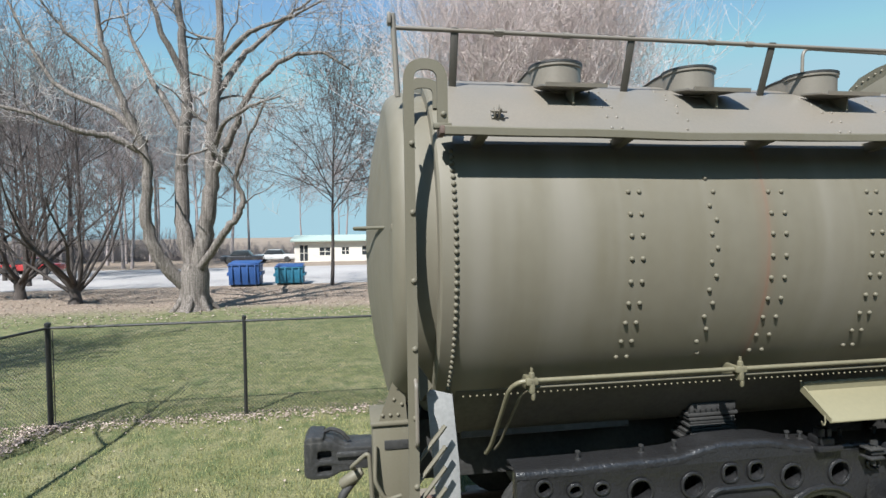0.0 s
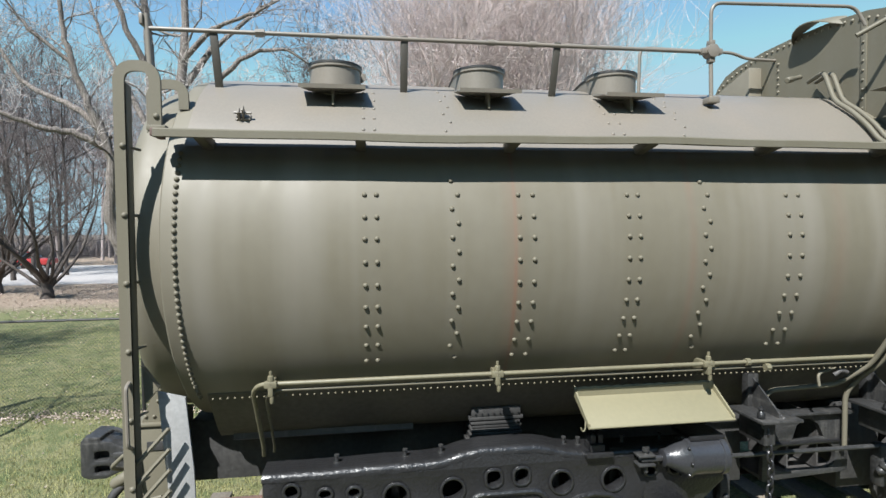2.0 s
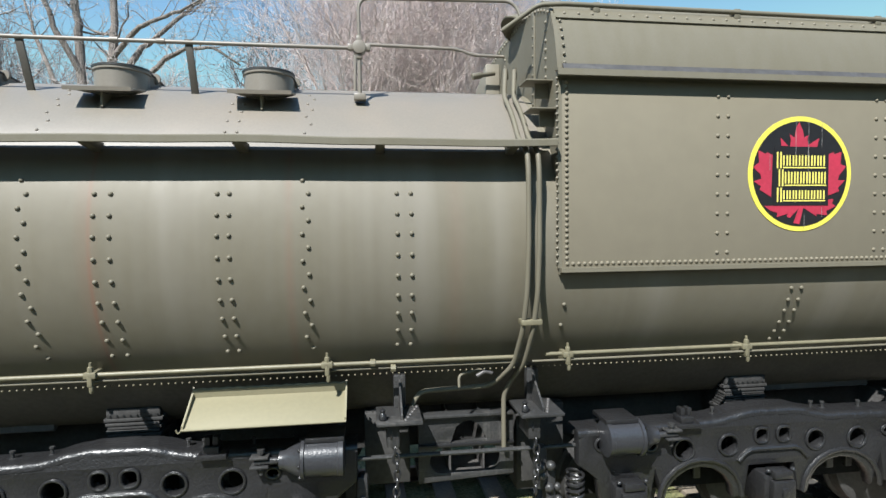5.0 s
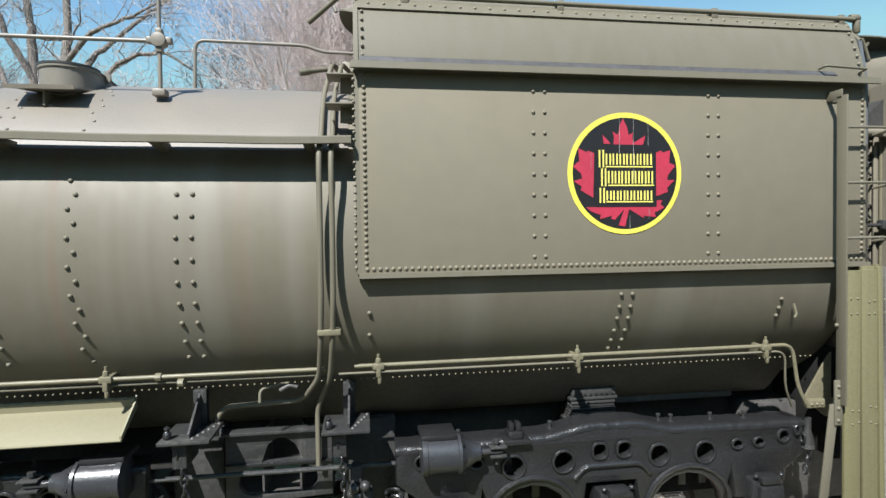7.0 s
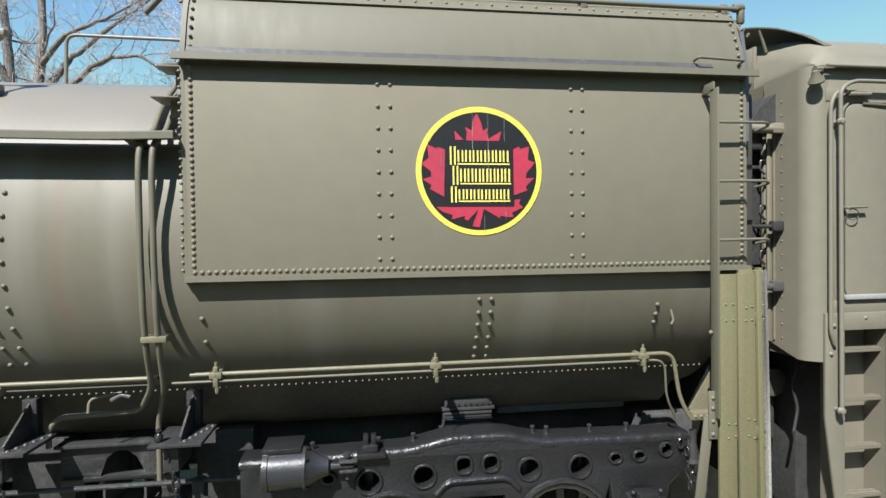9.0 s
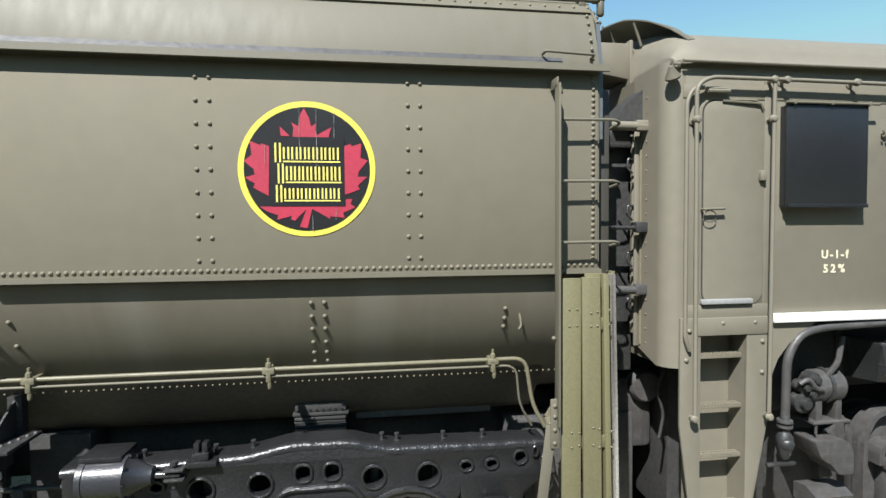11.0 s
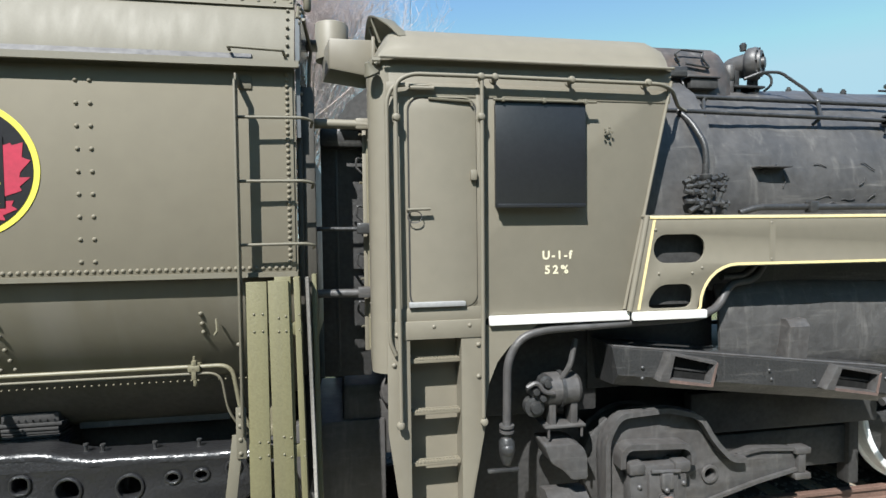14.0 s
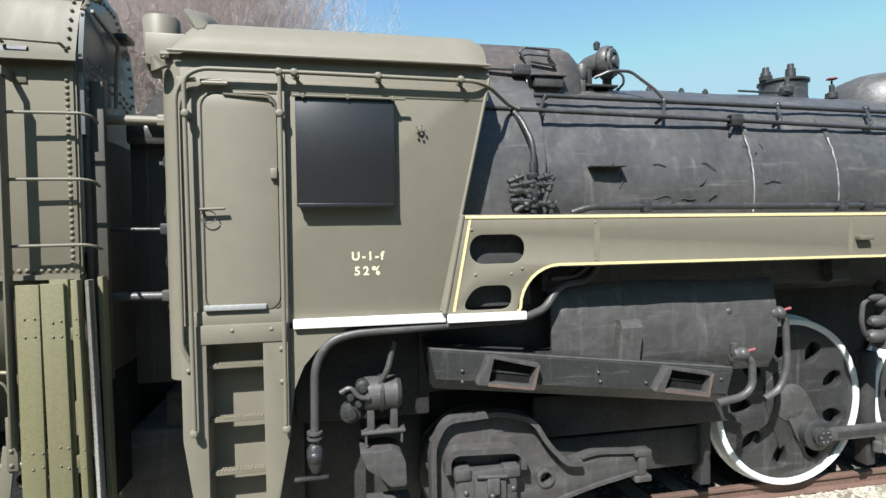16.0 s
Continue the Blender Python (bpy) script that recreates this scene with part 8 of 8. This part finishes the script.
def finish_tree(at_place, big, fine, bark, twig, label, category="tree", group="", name="bare_tree"):
    t = thing(name, at_place, label, category, group)
    for nm, w, m in (("trunk", big, bark), ("crown", fine, twig)):
        ob = new(nm, w.mesh(nm, m))
        ob.parent = t
    return t


def make_maple():
    big, fine = Wood(21), Wood(22)
    rnd = big.rnd
    trunk = [(0, 0, -0.1), (0.0, 0, 0.25), (0.03, 0, 0.8), (0.05, 0, 1.5), (0.1, 0, 1.9)]
    big.limb(trunk, [0.85, 0.62, 0.56, 0.58, 0.45], 14)
    for k in range(7):
        a = k * 0.9 + 0.2
        big.limb([(0.35 * math.cos(a), 0.35 * math.sin(a), 0.7), (0.65 * math.cos(a), 0.65 * math.sin(a), 0.2), (1.0 * math.cos(a), 1.0 * math.sin(a), -0.08)], [0.2, 0.16, 0.08], 6)
    limbs = (
        ([(-0.25, -0.1, 1.0), (-1.1, -0.4, 2.0), (-1.65, -0.5, 3.6), (-1.4, -0.6, 5.2), (-1.5, -0.7, 6.6), (-2.3, -0.9, 8.6), (-2.9, -1.0, 10.8), (-3.1, -1.0, 13.5)], 0.34, 0.09),
        ([(-1.45, -0.6, 6.3), (-2.6, -1.0, 7.0), (-3.5, -1.4, 7.0), (-4.8, -1.8, 7.6), (-6.6, -2.0, 8.0), (-9.0, -2.2, 7.7)], 0.17, 0.05),
        ([(-1.5, -0.6, 6.8), (-3.0, -0.2, 8.2), (-5.0, 0.3, 9.0), (-6.2, 0.4, 11.0), (-7.2, 0.5, 13.4)], 0.17, 0.05),
        ([(0.05, 0.1, 1.6), (-0.45, 0.3, 3.4), (-0.55, 0.5, 5.6), (-0.2, 0.5, 8.5), (-0.35, 0.6, 11.5), (-0.8, 0.8, 15.0)], 0.40, 0.16),
        ([(0.2, -0.1, 1.5), (0.6, -0.2, 3.4), (0.9, -0.3, 5.4), (0.95, -0.2, 8.0), (1.3, 0.0, 11.0), (1.2, 0.1, 15.0)], 0.42, 0.16),
        ([(0.35, -0.3, 1.8), (1.2, -0.7, 2.9), (2.0, -1.0, 3.8), (2.3, -1.0, 4.6), (1.9, -1.1, 5.3), (2.5, -1.3, 6.8), (3.2, -1.4, 8.3)], 0.20, 0.06),
        ([(0.9, -0.3, 5.4), (1.9, -0.8, 7.4), (2.9, -1.2, 9.2), (4.2, -1.3, 10.2), (5.6, -1.4, 10.4), (6.6, -1.6, 9.6)], 0.19, 0.05),
        ([(1.0, -0.2, 8.6), (2.2, 0.4, 10.8), (4.0, 0.8, 12.6), (5.6, 1.0, 14.0)], 0.17, 0.05),
        ([(-0.25, 0.5, 9.6), (-1.0, 0.0, 11.4), (-1.6, -0.4, 13.6), (-1.8, -0.4, 15.5)], 0.16, 0.06),
        ([(1.1, -0.1, 10.0), (2.6, -1.0, 11.2), (4.4, -1.6, 11.6), (6.2, -1.8, 12.6)], 0.14, 0.04),
        ([(-0.4, 0.4, 7.4), (-1.8, 1.4, 9.6), (-3.0, 2.2, 12.0), (-3.8, 2.6, 14.5)], 0.16, 0.05),
        ([(-2.6, -0.9, 9.6), (-4.2, -1.2, 11.0), (-5.6, -1.2, 13.2)], 0.10, 0.04),
        ([(0.9, -0.3, 6.2), (1.6, -1.6, 7.4), (3.0, -2.4, 8.0), (4.0, -2.8, 8.2)], 0.13, 0.04),
    )
    for pts, r0, r1 in limbs:
        p = fillet(pts, 0.6, 4)
        n = len(p)
        p = [q + Vector((rnd.uniform(-0.05, 0.05), rnd.uniform(-0.05, 0.05), rnd.uniform(-0.05, 0.05))) if 0 < i < n - 1 else q for i, q in enumerate(p)]
        big.limb(p, [(r0 + (r1 - r0) * i / (n - 1)) * 0.84 for i in range(n)], 9)
        sprout(big, fine, p[n // 4:], r0 * 0.34, r1 * 0.6, 0, rnd, ((2.3, 1.3, 0.7), (8, 6, 3), 0.45, 0.06), 0.008)
    finish_tree((-6.9, 18.7, 0), big, fine, BARK, TWIG, "large bare old tree with several thick grey trunks")


make_maple()


def make_vase_tree(place, seed, height, spread, stems, label, bark, twig, counts, group=""):
    big, fine = Wood(seed), Wood(seed + 1)
    rnd = big.rnd
    for k in range(stems):
        a = rnd.uniform(0, 2 * math.pi)
        out = rnd.uniform(0.05, 1.0) ** 0.8
        d = Vector((math.cos(a) * out * spread, math.sin(a) * out * spread, height * 0.55))
        p0 = Vector((math.cos(a) * 0.3 * out, math.sin(a) * 0.3 * out, -0.05))
        ln = height * rnd.uniform(0.5, 0.75) * (1 - 0.15 * out)
        pts = wander(rnd, p0, d, ln, 7, 0.10, 0.05)
        r0 = rnd.uniform(0.045, 0.09) * min(1.0, height / 11)
        big.limb(pts, [r0 * (1 - 0.7 * i / 7) for i in range(8)], 6)
        sprout(big, fine, pts[2:], r0 * 0.7, r0 * 0.3, 0, rnd, ((height * 0.26, height * 0.15, height * 0.09), counts, 0.16, 0.14), 0.0055)
    return finish_tree(place, big, fine, bark, twig, label, group=group)


make_vase_tree((6.9, 17.0, 0), 31, 19.0, 6.4, 64, "wide bare tree with dense upright reddish twigs", PINK_TWIG, PINK_TWIG, (9, 7, 5))


def make_lot_tree(place, seed, height):
    """Short forked trunk, arching stems and a dense twiggy crown."""
    big, fine = Wood(seed), Wood(seed + 1)
    rnd = big.rnd
    big.limb([(0, 0, -0.1), (0.03, 0, 0.3), (-0.04, 0, 0.7), (0.0, 0.02, 1.1)], [0.34, 0.24, 0.22, 0.20], 9)
    for k in range(11):
        a = 2 * math.pi * k / 11 + rnd.uniform(-0.3, 0.3)
        out = 0.45 + 0.75 * (k % 2) + rnd.uniform(0, 0.3)
        p0 = Vector((0.12 * math.cos(a), 0.12 * math.sin(a), rnd.uniform(0.5, 1.1)))
        pts = wander(rnd, p0, (math.cos(a) * out, math.sin(a) * out, 0.75), height * rnd.uniform(0.6, 0.85), 8, 0.20, 0.13)
        r0 = rnd.uniform(0.07, 0.12)
        big.limb(pts, [r0 * (1 - 0.8 * i / 8) for i in range(9)], 6)
        sprout(big, fine, pts[1:], r0 * 0.6, r0 * 0.2, 0, rnd, ((height * 0.28, height * 0.17, height * 0.10), (6, 5, 3), 0.24, 0.09), 0.010)
    return finish_tree(place, big, fine, DARK_BARK, LOT_TWIG, "small bare forked tree with dense dark twigs", group="small trees by the lot")


make_lot_tree((-13.1, 22.3, 0), 41, 7.5)
make_lot_tree((-16.9, 25.0, 0), 45, 8.5)
make_lot_tree((-20.5, 24.0, 0), 47, 9.0)


def make_plain_tree(place, seed, height, group, label, twig, counts=(9, 6, 5), width=0.32, thin=0.004, lift=0.10, bark=None):
    big, fine = Wood(seed), Wood(seed + 1)
    rnd = big.rnd
    pts = wander(rnd, (0, 0, -0.1), (0.05, 0, 1), height * 0.8, 9, 0.06, 0.04)
    r0 = height * 0.009
    big.limb(pts, [r0 * (1 - 0.85 * i / 9) for i in range(10)], 8)
    sprout(big, fine, pts[2:], r0 * 0.8, r0 * 0.2, 0, rnd, ((height * width, height * 0.17, height * 0.09), counts, 0.2, lift), thin)
    return finish_tree(place, big, fine, bark or (FAR_TWIG if twig is FAR_TWIG else DARK_BARK), twig, label, group=group)


make_plain_tree((-1.7, 28.0, 0), 61, 13.0, "", "bare grey spreading tree beside the parking lot", LOT_TWIG, (32, 11, 6), 0.46, 0.013, 0.0, DARK_BARK)
make_plain_tree((-12.6, 5.0, 0), 65, 10.5, "", "bare tree on the lawn casting branch shadows", DARK_BARK, (22, 9, 5), 0.27, 0.016)


def make_sapling():
    big, fine = Wood(91), Wood(92)
    p = [Vector(q) for q in ((0, 0, -0.05), (-0.4, 0.4, 1.4), (-1.2, 0.85, 3.0), (-1.75, 1.55, 4.8), (-2.3, 1.8, 6.0), (-3.1, 2.4, 8.0))]
    big.limb(p, [0.05, 0.045, 0.04, 0.034, 0.028, 0.012], 8)
    sprout(big, fine, p[2:], 0.06, 0.03, 0, big.rnd, ((1.6, 0.7), (5, 3), 0.25, 0.05), 0.012)
    finish_tree((-4.2, -1.0, 0), big, fine, DARK_BARK, DARK_BARK, "slender leaning bare young tree on the lawn")


make_sapling()
rt = random.Random(77)
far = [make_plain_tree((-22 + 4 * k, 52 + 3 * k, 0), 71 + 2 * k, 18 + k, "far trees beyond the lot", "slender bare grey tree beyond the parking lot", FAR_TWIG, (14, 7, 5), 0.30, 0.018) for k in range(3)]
for k in range(26):
    copy_thing(far[k % 3], pose(-58 + 1.75 * k + rt.uniform(-1, 1), rt.uniform(52, 66), 0, 0, 0, rt.uniform(0, 360)))
for k in range(12):
    copy_thing(far[k % 3], pose(-9 + 4.5 * k + rt.uniform(-2, 2), rt.uniform(82, 100), 0, 0, 0, rt.uniform(0, 360)))
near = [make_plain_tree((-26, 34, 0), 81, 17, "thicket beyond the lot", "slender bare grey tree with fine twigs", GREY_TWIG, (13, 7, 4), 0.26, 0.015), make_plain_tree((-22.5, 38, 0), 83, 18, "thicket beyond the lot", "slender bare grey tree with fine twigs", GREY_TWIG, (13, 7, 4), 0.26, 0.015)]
for k in range(15):
    copy_thing(near[k % 2], pose(-40 + 1.5 * k + rt.uniform(-1, 1), rt.uniform(32, 46), 0, 0, 0, rt.uniform(0, 360)))


def make_hedge():
    rnd = random.Random(5)
    w = Wood(6)
    for k in range(6500):
        x, y = rnd.uniform(-75, 45), rnd.uniform(68, 76)
        pts = wander(rnd, (x, y, 0), (rnd.uniform(-0.5, 0.5), rnd.uniform(-0.5, 0.5), 1), rnd.uniform(0.8, 3.4) * (1.4 if x < -18 else 0.8), 3, 0.35, 0.03)
        w.limb(pts, [0.04, 0.03, 0.02, 0.012], 3)
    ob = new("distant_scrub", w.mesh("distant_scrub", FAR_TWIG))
    tagged(ob, "grey-brown leafless scrub along the far side", "scrub", kind="stuff")


make_hedge()


# ---- fence ----
def make_fence():
    f = thing("chain_link_fence", (0, 4.53, 0), "black chain-link fence with round posts across the lawn", "fence")
    H = 1.62
    X0, Y0 = -5.1, 4.53
    X1 = 18.9
    corner_end = (-5.6, 2.4)
    def post(x, y, r):
        p = part("post", lathe([(r, -0.05), (r, H + 0.02), (r * 1.2, H + 0.025), (r * 1.1, H + 0.06), (0, H + 0.08)], at(x, y, 0), 12), FENCE_BLACK, f)
    for k in range(9):
        post(X0 + 3.0 * k, Y0, 0.042 if k == 0 else 0.03)
    post(corner_end[0], corner_end[1], 0.03)
    part("top_rail", pipe([(X0, Y0, H - 0.02), (X1, Y0, H - 0.02)], 0.021, 0, 8), FENCE_BLACK, f)
    part("top_rail", pipe([(X0, Y0, H - 0.02), (corner_end[0], corner_end[1], H - 0.02)], 0.021, 0, 8), FENCE_BLACK, f)
    part("tension_bar", box(X0 + 0.07, X0 + 0.085, Y0 - 0.02, Y0 - 0.015, 0.06, H - 0.06), FENCE_BLACK, f)
    for z in (0.2, 0.5, 0.8, 1.1, 1.4):
        part("band", pipe([(X0, Y0, z), (X0 + 0.09, Y0 - 0.02, z)], 0.010, 0, 6), FENCE_BLACK, f)
    # woven wire
    w = Wood(9)
    pitch = 0.062
    def weave(a, b, z0, z1):
        a, b = Vector(a), Vector(b)
        ln = (b - a).length
        u = (b - a) / ln
        h = z1 - z0
        n = int((ln + h) / pitch)
        for k in range(n):
            s = k * pitch - h
            lo, hi = max(0, -s), min(h, ln - s)
            if hi <= lo:
                continue
            w.limb([a + u * (s + lo) + Vector((0, 0, z0 + lo)), a + u * (s + hi) + Vector((0, 0, z0 + hi))], [0.0027, 0.0027], 3)
            w.limb([a + u * (s + lo) + Vector((0, -0.004, z1 - lo)), a + u * (s + hi) + Vector((0, -0.004, z1 - hi))], [0.0027, 0.0027], 3)
    weave((X0, Y0 - 0.02, 0), (X1, Y0 - 0.02, 0), 0.03, H - 0.01)
    weave((X0, Y0, 0), (corner_end[0], corner_end[1], 0), 0.03, H - 0.01)
    ob = new("woven_wire", w.mesh("woven_wire", FENCE_BLACK))
    ob.parent = f
    ob.matrix_parent_inverse = place_of(f).inverted()
    ob["kind"] = "stuff"


make_fence()


# ---- dumpsters, building, vehicles, pole ----
def make_dumpster(x, y, w, h, d, m, label, lid):
    t = thing("dumpster", (x + w / 2, y + d / 2, 0.03), label, "dumpster", "dumpsters on the lot")
    bm = box(x, x + w, y, y + d, 0.12, h, 0.03)
    for v in bm.verts:
        if v.co.z < 0.5:
            v.co.y = y + d / 2 + (v.co.y - y - d / 2) * 0.85
    body = part("body", bm, m, t)
    for k in range(4):
        part("rib", box(x + w * (0.1 + 0.25 * k), x + w * (0.1 + 0.25 * k) + 0.08, y - 0.05, y + 0.02, 0.3, h - 0.05, 0.01), m, t)
    part("rim", box(x - 0.04, x + w + 0.04, y - 0.05, y + d + 0.05, h - 0.08, h, 0.02), m, t)
    bm = box(x, x + w, y, y + d, h, h + 0.06, 0.02)
    for v in bm.verts:
        if v.co.y > y + d / 2:
            v.co.z += 0.12
    part("lid", bm, lid, t)
    for sx in (x - 0.1, x + w + 0.02):
        part("fork_pocket", box(sx, sx + 0.1, y + 0.1, y + d - 0.1, h * 0.5, h * 0.65, 0.01), m, t)
    for sx in (x + 0.1, x + w - 0.2):
        part("foot", box(sx, sx + 0.1, y + 0.15, y + d - 0.15, 0.03, 0.13), SOOT_SHADE, t)


make_dumpster(-7.75, 28.5, 1.75, 1.35, 1.5, DUMP_BLUE, "dark blue steel dumpster on the parking lot", DUMP_BLUE)
make_dumpster(-5.15, 28.9, 1.65, 1.1, 1.4, DUMP_TEAL, "teal blue low dumpster on the parking lot", DUMP_BLUE)


def make_building():
    t = thing("low_building", (2, 62, 0), "low white building with a pale green roof", "building")
    x0, x1, y0, y1, h = -7.2, 12, 58, 66, 2.3
    ops = [(-6.6, -5.7, 0.1, 1.9), (-4.4, -3.2, 0.7, 1.6), (-1.9, -1.1, 0.8, 1.6), (0.4, 2.6, 0.7, 1.7), (4.6, 6.6, 0.7, 1.7)]
    holes = [[(a, c), (b, c), (b, d), (a, d)] for a, b, c, d in ops]
    part("wall", plate([[(x0, 0), (x1, 0), (x1, h), (x0, h)]] + holes, y0, 0.25), HOUSE_WHITE, t, "", 0)
    part("side_wall", box(x0, x0 + 0.25, y0 + 0.25, y1, 0, h), HOUSE_WHITE, t)
    part("back_wall", box(x0, x1, y1 - 0.25, y1, 0, h), HOUSE_WHITE, t)
    bm = sweep_x([(y0 - 0.5, h), (y0 - 0.5, h + 0.15), ((y0 + y1) / 2, h + 0.75), (y1 + 0.5, h + 0.15), (y1 + 0.5, h)], x0 - 0.4, x1 + 0.4, closed=True)
    part("roof", bm, ROOF_GREEN, t, "pale green metal roof", 0)
    for hh in holes:
        a, c = hh[0]
        b, d = hh[2]
        w = part("window", box(a, b, y0 + 0.1, y0 + 0.13, c, d), GLASS_DARK, t)
        part("mullion", box((a + b) / 2 - 0.04, (a + b) / 2 + 0.04, y0 + 0.04, y0 + 0.10, c, d), HOUSE_WHITE, w)
        part("transom", box(a, b, y0 + 0.045, y0 + 0.095, (c + d) / 2 - 0.03, (c + d) / 2 + 0.03), HOUSE_WHITE, w)


make_building()


def make_car(x, y, color, label, turn=0):
    t = thing("parked_car", (x, y, 0.03), label, "car", "cars on the far lot")
    m = mat("car_paint", color, 0.25, vary=0.03, bump=0.0, coat=0.5)
    bm = box(x - 2.2, x + 2.2, y - 0.85, y + 0.85, 0.35, 0.9, 0.12)
    part("body", bm, m, t)
    bm = box(x - 1.2, x + 1.0, y - 0.75, y + 0.75, 0.88, 1.42, 0.1)
    for v in bm.verts:
        if v.co.z > 1.2:
            v.co.x = x + (v.co.x - x) * 0.7
    part("cabin", bm, GLASS_DARK, t)
    part("roof_panel", box(x - 0.75, x + 0.6, y - 0.66, y + 0.66, 1.40, 1.45, 0.02), m, t)
    for sx in (-1.35, 1.35):
        for sy in (-0.8, 0.8):
            part("wheel", lathe([(0.33, -0.1), (0.33, 0.1)], at(x + sx, y + sy, 0.36) @ TO_VIEW, 16), SOOT_SHADE, t)


make_car(-12.6, 57.0, (0.03, 0.03, 0.035), "black car parked far off on the lot")
make_car(-9.4, 59.0, (0.6, 0.6, 0.6), "white car parked far off on the lot")
make_car(-27.5, 46.0, (0.35, 0.03, 0.03), "red car parked behind the bare trees")


def make_pole(x, y):
    t = thing("utility_pole", (x, y, 0), "grey wooden utility pole beyond the lot", "pole")
    part("shaft", lathe([(0.16, -0.1), (0.12, 8.5), (0, 8.55)], at(x, y, 0), 10), BARK, t)
    part("cross_arm", box(x - 0.9, x + 0.9, y - 0.06, y + 0.06, 7.6, 7.75), BARK, t)


make_pole(-19.0, 50.0)


# ---- grass, leaves ----
def blade():
    bm = bmesh.new()
    bm.faces.new([bm.verts.new(p) for p in ((-0.09, 0, 0), (0.09, 0, 0), (0.25, 0.1, 1.0))])
    return bm


def leaf_flake():
    bm = bmesh.new()
    bm.faces.new([bm.verts.new(p) for p in ((-0.5, 0, 0.1), (0, -0.35, 0.3), (0.5, 0, 0.15), (0, 0.35, 0.45))])
    return bm


rg = random.Random(12)
spots = []
while len(spots) < 90000:
    y = 0.6 + 13.0 * rg.random() ** 1.6
    x = rg.uniform(-4.0 - 0.8 * y, 1.5)
    if noise.noise(Vector((x * 0.8, y * 0.8, 0))) < -0.35 and rg.random() < 0.6:
        continue
    spots.append((x, y, -0.003, rg.uniform(0.025, 0.06), rg.uniform(0, 6.28)))
scatter("grass_blades", blade(), spots, GRASS_BLADE, "short spring lawn grass with yellowed blades", "grass")
spots = []
for k in range(9800):
    if k < 3000:
        x = rg.uniform(-8, 6)
        spots.append((x, 4.42 + rg.gauss(0, 0.16), 0.02, rg.uniform(0.025, 0.065), rg.uniform(0, 6.28)))
    elif k < 3700:
        s = rg.random()
        spots.append((-5.1 - 0.5 * s + rg.gauss(0, 0.15), 4.5 - 2.1 * s, 0.03, rg.uniform(0.03, 0.075), rg.uniform(0, 6.28)))
    elif k < 4300:
        spots.append((rg.uniform(-9, 1), rg.uniform(0.5, 14), 0.03, rg.uniform(0.03, 0.06), rg.uniform(0, 6.28)))
    else:
        spots.append((rg.uniform(-24, 2), 15 + 13 * rg.random(), 0.01, rg.uniform(0.05, 0.12), rg.uniform(0, 6.28)))
scatter("fallen_leaves", leaf_flake(), spots, LEAVES, "dry brown fallen leaves along the fence and under the trees", "leaves")
